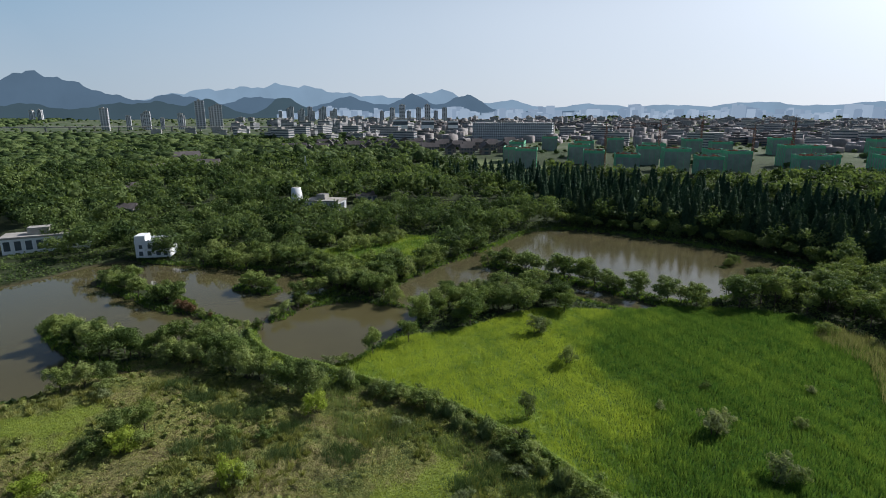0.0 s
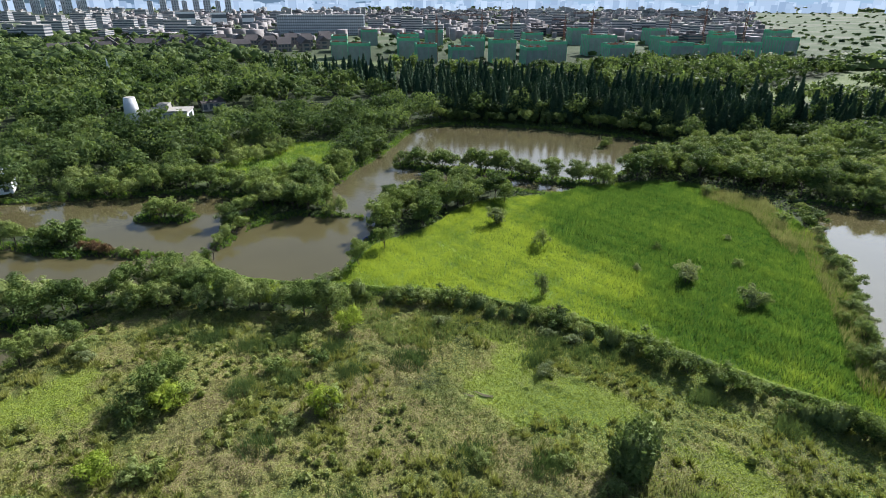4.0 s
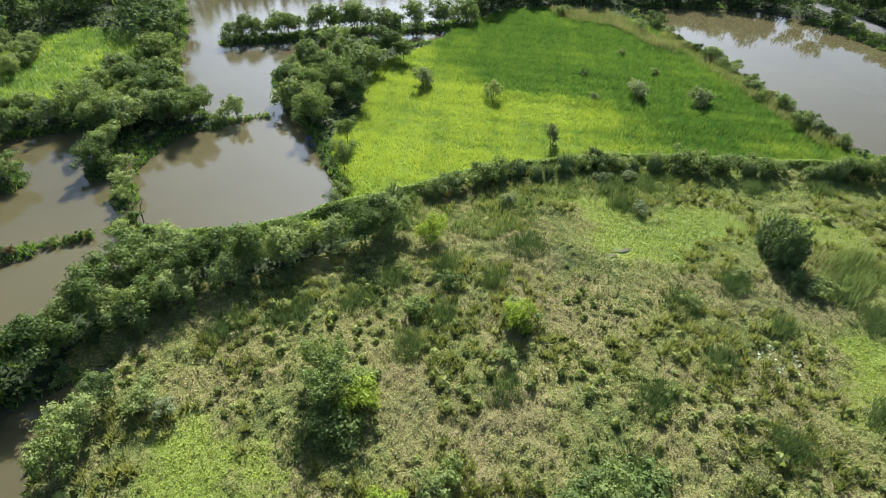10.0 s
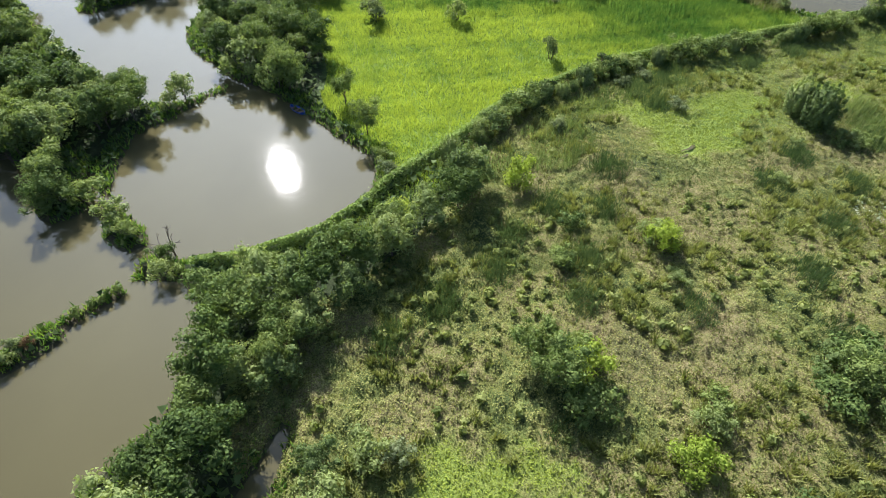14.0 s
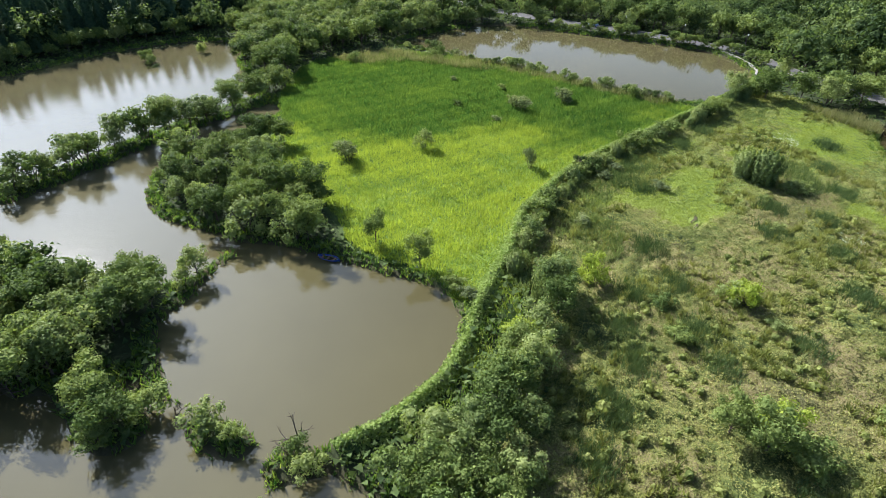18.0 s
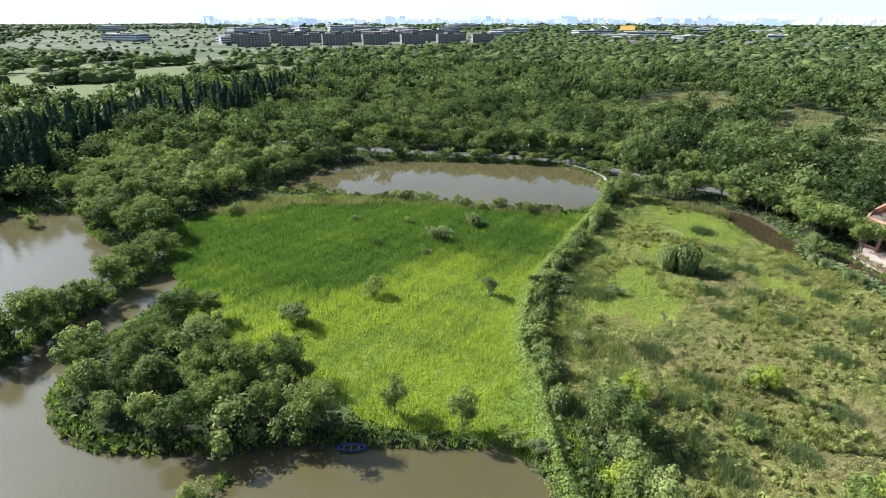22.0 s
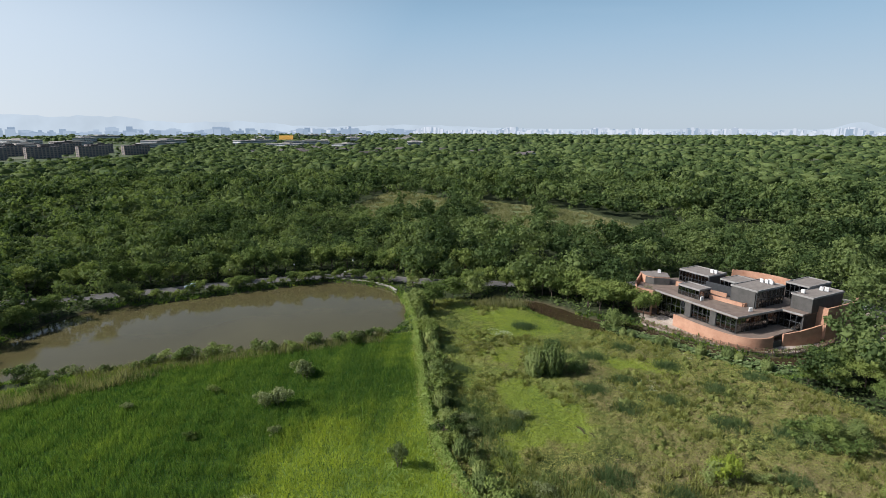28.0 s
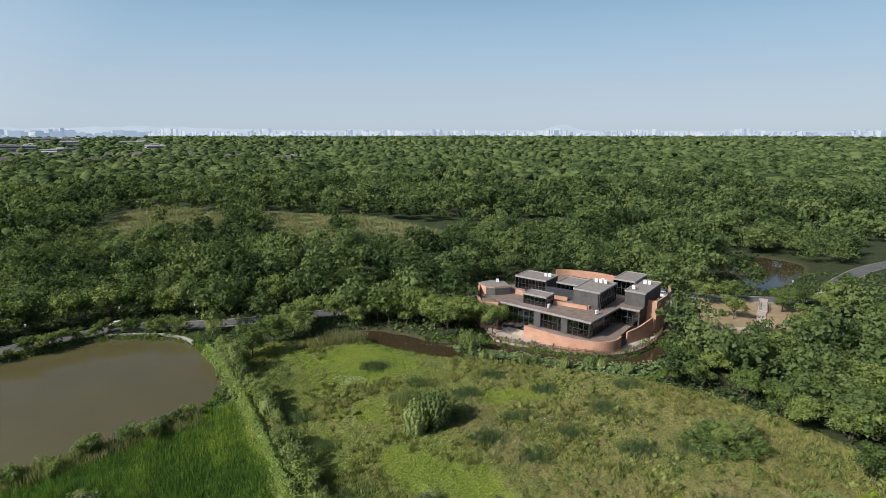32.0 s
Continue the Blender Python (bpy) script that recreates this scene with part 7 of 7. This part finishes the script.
for x0, z0, z1, w in ((-5.6, 1.0, 2.6, 1.6), (-2.2, 1.0, 2.6, 1.6), (1.4, 1.0, 2.6, 1.8), (4.4, 0.9, 2.6, 1.6), (-5.4, 3.8, 5.2, 1.4), (-1.8, 3.8, 5.2, 1.4), (1.6, 3.6, 5.2, 3.2)):
    bm = bmesh.new()
    box(bm, x0, -4.56, z0, x0 + w, -4.44, z1)
    win = part("window", bm, DARK_GLASS, house, "dark window")
    bm = bmesh.new()
    box(bm, x0 - 0.1, -4.62, z0 - 0.12, x0 + w + 0.1, -4.44, z0)
    part("sill", bm, COPING, win)
house.matrix_basis = pose(-98, 186, 0.6, 0, 0, 8) @ Matrix.Diagonal((0.78, 0.9, 0.86, 1))
pav = tagged(slab_house(26, 9, 5.5, 1, WHITE_WALL, CONCRETE, "white_pavilion", 0, 8), "long white flat-roofed pavilion by the lagoon", "building")
pav.matrix_basis = pose(-143, 197, 0, 0, 0, 24)
lay(tagged(slab_house(14, 9, 5, 1, CONCRETE, TILE_ROOF, "park_house", 2.4, 4), "grey-roofed park house among trees", "house", "park houses"),
    [(-186, 330, 20, 1), (-216, 420, 60, 1.3), (-190, 455, 10, 1.4), (-120, 330, 100, 0.9), (-60, 340, 40, 0.8), (-150, 260, 0, 0.9), (-40, 300, 15, 0.8), (-235, 520, 30, 1.6)])
# viaduct on piers
via = tagged(new("viaduct"), "long pale road viaduct before the hills", "bridge")
line = smooth_ring([(-1300, 1180), (-1050, 1290), (-860, 1330), (-620, 1330), (-300, 1260)], False, 3)
wall_line(via, line, 9.0, 11.0, 12, CONCRETE, "deck")
for k in range(0, len(line), 2):
    bm = bmesh.new()
    box(bm, line[k][0] - 1.2, line[k][1] + 4, -0.5, line[k][0] + 1.2, line[k][1] + 8, 9.0)
    part("pier", bm, CONCRETE, via)


# ---- roads, boat, cars and small things ----
def ribbon(line, half, z, thick=0.12):
    """A level strip along a line."""
    bm = bmesh.new()
    a, b = offset_line(line, half), offset_line(line, -half)
    rows_ = [[bm.verts.new((*p_, z_)) for p_, z_ in ((q, z), (r, z), (r, z - thick), (q, z - thick))] for q, r in zip(a, b)]
    for r, s in zip(rows_[:-1], rows_[1:]):
        for k in range(4):
            bm.faces.new((r[k], r[(k + 1) % 4], s[(k + 1) % 4], s[k]))
    bm.faces.new(rows_[0])
    bm.faces.new(rows_[-1][::-1])
    bmesh.ops.recalc_face_normals(bm, faces=bm.faces[:])
    return bm


tagged(part("road", ribbon(ROAD, 2.6, 0.30), ASPHALT), "grey asphalt park road", "road", kind="structure")
for side in (1, -1):
    tagged(part("kerb", ribbon(offset_line(ROAD, side * 2.72), 0.09, 0.40, 0.3), KERB), "pale stone kerb of the park road", "kerb", kind="structure")
LANE = surface("pale_path", (0.30, 0.25, 0.21), (0.42, 0.36, 0.31), 0.5, 0.95, 0.3, 8)
for line, half in (([(-62, -12), (-68, -6), (-76, -6), (-84, 2), (-86, 12), (-96, 22)], 0.9), ([(-91, -31), (-86, -22), (-81.5, -15), (-78.4, -7)], 1.1), ([(-51, -4), (-60, -12), (-63, -24), (-62, -40)], 1.2)):
    tagged(part("path", ribbon(smooth_ring(line, False, 2), half, 0.34), LANE), "pale paved footpath through the lawn", "path", kind="structure")
bm = bmesh.new()
prism(bm, [(-60, -26), (-56, -38), (-64, -42), (-70, -30)], 0.0, 0.33)
tagged(part("car_park", bm, ASPHALT), "small asphalt car park beside the museum", "car park", kind="structure")
LINE = surface("white_line_paint", (0.6, 0.6, 0.58), (0.75, 0.75, 0.73), 2, 0.8, 0.1, 10)
for k in range(4):
    bm = bmesh.new()
    box(bm, -2.4, -0.07, 0.33, 2.4, 0.07, 0.338, pose(-60.5 - k * 0.9, -30 - k * 2.5, 0, 0, 0, -25))
    tagged(part("bay_line", bm, LINE), "white painted parking bay line", "marking", "bay lines", "structure")
# stone embankment of the east pond
bank = tagged(new("stone_embankment"), "pale stone embankment at the pond's road side", "embankment", kind="structure")
line = np.array(smooth_ring([(60, 5.5), (64, 2.2), (70, 0.6), (78, 0.6), (84, 1.8)], False, 2))
seg = np.hypot(*np.diff(line, axis=0).T)
cum = np.concatenate([[0], np.cumsum(seg)])
stone_me = []
for s in range(3):
    bm = bmesh.new()
    box(bm, -0.55, -0.3, 0, 0.55, 0.3, 0.62)
    bmesh.ops.bevel(bm, geom=bm.edges[:], offset=0.05, segments=1, affect="EDGES")
    me = bpy.data.meshes.new("stone")
    bm.to_mesh(me)
    bm.free()
    me.materials.append(KERB)
    stone_me.append(me)
k = 0
for u in np.arange(0.5, cum[-1], 1.14):
    x, y = np.interp(u, cum, line[:, 0]), np.interp(u, cum, line[:, 1])
    x2, y2 = np.interp(u + 0.2, cum, line[:, 0]), np.interp(u + 0.2, cum, line[:, 1])
    for j in range(2):
        ob = new("stone", stone_me[k % 3])
        ob.parent = bank
        ob.matrix_basis = pose(x, y, -0.75 + 0.6 * j, 0, 0, math.degrees(math.atan2(y2 - y, x2 - x)) + rf.uniform(-1.5, 1.5)) @ Matrix.Translation((0.3 * j, 0, rf.uniform(-0.02, 0.02)))
        k += 1

# blue boat at the reedy corner of the round pond
BOAT = surface("blue_boat_paint", (0.02, 0.05, 0.24), (0.045, 0.10, 0.40), 2, 0.45, 0.1, 14)
PLANK = surface("boat_timber", (0.16, 0.11, 0.07), (0.28, 0.20, 0.13), 3, 0.8, 0.3, 20)


def boat():
    root = tagged(new("rowing_boat"), "small blue rowing boat moored under trees", "boat")
    n, L = 12, 3.6
    outer, inner = [], []
    for wall, out, top in ((0.0, outer, 0.42), (0.06, inner, 0.42)):
        for i in range(n + 1):
            u = i / n * 2 - 1
            w = 0.62 * (1 - abs(u) ** 2.6) + 0.14 * (u < 0) * 0 + 0.05 - wall
            x = u * (L / 2 - wall)
            out.append([(x, -w, top + 0.12 * u * u), (x, -w * 0.62, 0.0 + wall), (x, w * 0.62, 0.0 + wall), (x, w, top + 0.12 * u * u)])
    bm = bmesh.new()
    vo = [[bm.verts.new(p_) for p_ in r] for r in outer]
    vi = [[bm.verts.new(p_) for p_ in r] for r in inner]
    for i in range(n):
        for k in range(3):
            bm.faces.new((vo[i][k], vo[i + 1][k], vo[i + 1][k + 1], vo[i][k + 1]))
            bm.faces.new((vi[i][k + 1], vi[i + 1][k + 1], vi[i + 1][k], vi[i][k]))
        bm.faces.new((vo[i][0], vi[i][0], vi[i + 1][0], vo[i + 1][0]))
        bm.faces.new((vo[i + 1][3], vi[i + 1][3], vi[i][3], vo[i][3]))
    for e, w in ((0, 1), (n, -1)):
        bm.faces.new(vo[e] if w > 0 else vo[e][::-1])
        bm.faces.new(vi[e] if w < 0 else vi[e][::-1])
    bmesh.ops.recalc_face_normals(bm, faces=bm.faces[:])
    part("hull", bm, BOAT, root)
    for x in (-0.9, 0.1, 1.0):
        bm = bmesh.new()
        box(bm, x - 0.13, -0.52, 0.30, x + 0.13, 0.52, 0.335)
        part("thwart", bm, PLANK, root)
    for s in (-1, 1):
        bm = bmesh.new()
        tube(bm, (-1.2, 0.22 * s, 0.36), (1.2, 0.3 * s, 0.40), 0.025, 0.025, 6)
        box(bm, 1.1, 0.3 * s - 0.09, 0.39, 1.65, 0.3 * s + 0.09, 0.415)
        part("oar", bm, PLANK, root)
    root.matrix_basis = pose(-9.4, 118.6, WATER_Z - 0.1, 0, 0, 62)


boat()


def car(paint, name, label):
    """A parked saloon with glass, wheels and lamps."""
    root = tagged(new(name), label, "car", "parked cars")
    bm = bmesh.new()
    prof = [(-2.15, 0.35), (2.15, 0.35), (2.2, 0.62), (2.05, 0.8), (1.05, 0.93), (-1.75, 0.95), (-2.15, 0.85)]
    cab = [(1.0, 0.93), (0.35, 1.42), (-1.05, 1.44), (-1.75, 0.95)]
    for poly, w in ((prof, 0.88), (cab, 0.74)):
        a = [bm.verts.new((x, -w, z)) for x, z in poly]
        b = [bm.verts.new((x, w, z)) for x, z in poly]
        for i in range(len(poly)):
            j = (i + 1) % len(poly)
            bm.faces.new((a[i], a[j], b[j], b[i]))
        bm.faces.new(a)
        bm.faces.new(b[::-1])
    bmesh.ops.recalc_face_normals(bm, faces=bm.faces[:])
    bmesh.ops.bevel(bm, geom=bm.edges[:], offset=0.05, segments=2, affect="EDGES")
    part("body", bm, paint, root, "", True)
    for s in (-1, 1):
        bm = bmesh.new()
        vs_ = [bm.verts.new((x, s * 0.752, z)) for x, z in ((0.82, 0.98), (0.28, 1.37), (-0.95, 1.38), (-1.45, 0.99))]
        bm.faces.new(vs_)
        bmesh.ops.solidify(bm, geom=bm.faces[:], thickness=0.02)
        part("side_window", bm, DARK_GLASS, root)
    for name_, pts in (("windscreen", ((1.03, 0.96), (0.42, 1.40))), ("rear_window", ((-1.78, 0.99), (-1.12, 1.41)))):
        (x0, z0), (x1, z1) = pts
        bm = bmesh.new()
        bm.faces.new([bm.verts.new(p_) for p_ in ((x0, -0.64, z0), (x0, 0.64, z0), (x1, 0.6, z1), (x1, -0.6, z1))])
        bmesh.ops.solidify(bm, geom=bm.faces[:], thickness=0.02)
        part(name_, bm, DARK_GLASS, root)
    for x in (-1.35, 1.35):
        for s in (-1, 1):
            bm = bmesh.new()
            bmesh.ops.create_cone(bm, cap_ends=True, segments=16, radius1=0.32, radius2=0.32, depth=0.2, matrix=pose(x, s * 0.82, 0.32, 90))
            tyre = part("tyre", bm, BLACKISH, root)
            bm = bmesh.new()
            bmesh.ops.create_cone(bm, cap_ends=True, segments=12, radius1=0.19, radius2=0.19, depth=0.21, matrix=pose(x, s * 0.825, 0.32, 90))
            part("rim", bm, WHITE, tyre)
    for x, mat, nm in ((2.17, WHITE, "headlight"), (-2.14, RUST, "tail_light")):
        for s in (-1, 1):
            bm = bmesh.new()
            box(bm, x - 0.05, s * 0.62 - 0.16, 0.62, x + 0.05, s * 0.62 + 0.16, 0.76)
            part(nm, bm, mat, root)
    return root


BLUE_CAR = surface("pale_blue_car_paint", (0.2, 0.3, 0.42), (0.26, 0.37, 0.5), 1, 0.3, 0.0, 5)
white_car = car(WHITE, "white_car", "white saloon parked beside the museum")
white_car.matrix_basis = pose(-62.5, -33, 0.33, 0, 0, 62)
copy_thing(white_car, pose(-110, -35.6, 0.31, 0, 0, 36))
blue_car = car(BLUE_CAR, "blue_car", "pale blue car parked on the park road")
blue_car.matrix_basis = pose(118, 30.5, 0.31, 0, 0, 50)
tagged(copy_thing(white_car, pose(84, -4, 0.31, 0, 0, 30)), "white saloon parked on the park road")


# bare dead trees standing in the water's edge
def dead_tree(x, y, h, seed):
    rng = np.random.default_rng(seed)
    root = tagged(new("dead_tree"), "bare dark dead tree at the water's edge", "tree", "dead trees")
    bm = bmesh.new()

    def limb(p_, d, length, r, depth):
        q = p_ + d * length
        tube(bm, p_, q, r, r * 0.62, 6)
        if depth:
            for _ in range(2 + (depth > 1)):
                e = (d + Vector(rng.normal(0, 0.55, 3))).normalized()
                e.z = abs(e.z) * 0.8 + 0.1
                limb(q, e.normalized(), length * rng.uniform(0.55, 0.8), r * 0.6, depth - 1)
    limb(Vector((0, 0, -0.6)), Vector((0.12, 0.08, 1)).normalized(), h * 0.45, 0.13, 3)
    part("trunk", bm, DEADWOOD, root)
    root.location = (x, y, max(spot(x, y), WATER_Z - 0.3))


for i, (x, y, h) in enumerate(((-41.5, 120.5, 4.2), (-43, 121.5, 2.6), (-36.5, 133.5, 3.2), (-31, 152, 3.0), (12, 73, 3.0))):
    dead_tree(x, y, h, 300 + i)

# lotus and lily leaves on the moat, flowering mats in the field
rl = np.random.default_rng(23)


def pads(ring, n, lo, hi, name, label, z0=WATER_Z, rise=0.35, on_land=False, material=None):
    p_ = np.array(ring)
    a, b = p_.min(0), p_.max(0)
    x, y = rl.uniform(a[0], b[0], n * 3), rl.uniform(a[1], b[1], n * 3)
    d = shore(x, y)
    ok = inside(x, y, ring) & ((d < 0.3) if not on_land else (d > 0))
    x, y, d = x[ok][:n], y[ok][:n], d[ok][:n]
    z = (height(x, y, d) + 0.25) if on_land else np.full(len(x), z0 + 0.02)
    z = z + rl.uniform(0, 1, len(x)) ** 2 * rise
    r = rl.uniform(lo, hi, len(x))
    ang = np.arange(7) / 7 * math.tau
    tilt = rl.normal(0, 0.18, (2, len(x)))
    v = np.stack([x[:, None] + np.cos(ang) * r[:, None], y[:, None] + np.sin(ang) * r[:, None],
                  z[:, None] + (np.cos(ang) * tilt[0][:, None] + np.sin(ang) * tilt[1][:, None]) * r[:, None]], -1)
    c = np.stack([x, y, z - 0.05 * r], 1)[:, None]
    v = np.concatenate([v, c], 1)
    f = np.array([(k, (k + 1) % 7, 7) for k in range(7)])
    f = (f[None] + (np.arange(len(x)) * 8)[:, None, None]).reshape(-1, 3)
    stuff(name, (v.reshape(-1, 3), f, np.repeat(rl.uniform(0, 1, len(x)), 8)), material or PAD, label, "lotus")


pads([(12, 3), (2, 4), (-6, 9), (-15, 13), (-28, 18), (-40, 24), (-50, 26), (-52, 16), (-42, 18), (-30, 15), (-18, 10), (-6, 5)], 5200, 0.12, 0.27, "lily_pads", "pale green lily and lotus leaves on the moat", rise=0.3)
pads([(0, 6), (-8, 9), (-16, 9), (-26, 14), (-40, 15), (-50, 10), (-52, 18), (-40, 20), (-26, 17.5), (-14, 13), (-4, 11)], 2600, 0.17, 0.36, "lotus_leaves", "tall green lotus leaves along the moat", rise=1.1)
WHITEFLOWER = foliage("white_flower_mat", (0.2, 0.26, 0.12), (0.3, 0.35, 0.2), (0.45, 0.48, 0.36), 0.3, "tint")
for ring in ([(16, 27), (24, 26), (23, 22), (17, 23)], [(-14, 41), (-19, 40), (-17, 36), (-13, 37)], [(-14, 24), (-22, 22), (-26, 18), (-16, 17)], [(1, 36), (-4, 33), (3, 31), (8, 33)]):
    pads(ring, 240, 0.07, 0.16, "flower_mat", "pale flowering mat in the weedy field", rise=0.2, on_land=True, material=WHITEFLOWER)
# puddles in the field
for x, y, a, b in PUDDLES:
    ring = [(x + a * math.cos(t) * (1 + 0.3 * math.sin(3 * t)) * 0.8 - b * math.sin(t) * 0.6, y + a * math.cos(t) * -0.7 + b * math.sin(t) * (1 + 0.3 * math.cos(4 * t))) for t in np.linspace(0, math.tau, 25)[:-1]]
    bm = bmesh.new()
    bm.faces.new([bm.verts.new((*q, spot(x, y) + 0.2)) for q in ring])
    tagged(part("puddle", bm, WATER), "shallow puddle in the weeds", "water", kind="structure")
# park lamps along the pond road
lamp = None
for x, y in ((112, 21), (98, 7), (84, -6.2), (66, -9), (-101, -34.5), (-84, -34.8)):
    if lamp is None:
        lamp = tagged(new("park_lamp"), "slim dark park lamp beside the road", "street lamp", "park lamps")
        bm = bmesh.new()
        tube(bm, (0, 0, -0.2), (0, 0, 4.2), 0.07, 0.05, 8)
        part("pole", bm, FRAME, lamp)
        bm = bmesh.new()
        bmesh.ops.create_cone(bm, cap_ends=True, segments=12, radius1=0.12, radius2=0.24, depth=0.5, matrix=Matrix.Translation((0, 0, 4.4)))
        part("lantern", bm, WHITE, lamp)
        lamp.location = (x, y, 0.2)
    else:
        copy_thing(lamp, pose(x, y, 0.2))
# footbridge by the back pond
bridge = tagged(new("footbridge"), "short pale footbridge by the back pond", "bridge")
bm = bmesh.new()
box(bm, -4, -1.1, 0.3, 4, 1.1, 0.55)
part("deck", bm, KERB, bridge)
for s in (-1, 1):
    bm = bmesh.new()
    box(bm, -4, s * 1.0 - 0.06, 1.3, 4, s * 1.0 + 0.06, 1.42)
    rail = part("rail", bm, RAILSTONE, bridge)
    for k in range(6):
        bm = bmesh.new()
        box(bm, -4 + 1.6 * k - 0.06 * (k == 5), s * 1.0 - 0.06, 0.5, -3.9 + 1.6 * k - 0.06 * (k == 5), s * 1.0 + 0.06, 1.3)
        part("baluster", bm, RAILSTONE, rail)
bridge.matrix_basis = pose(-86.5, -22.8, 0, 0, 0, 61)
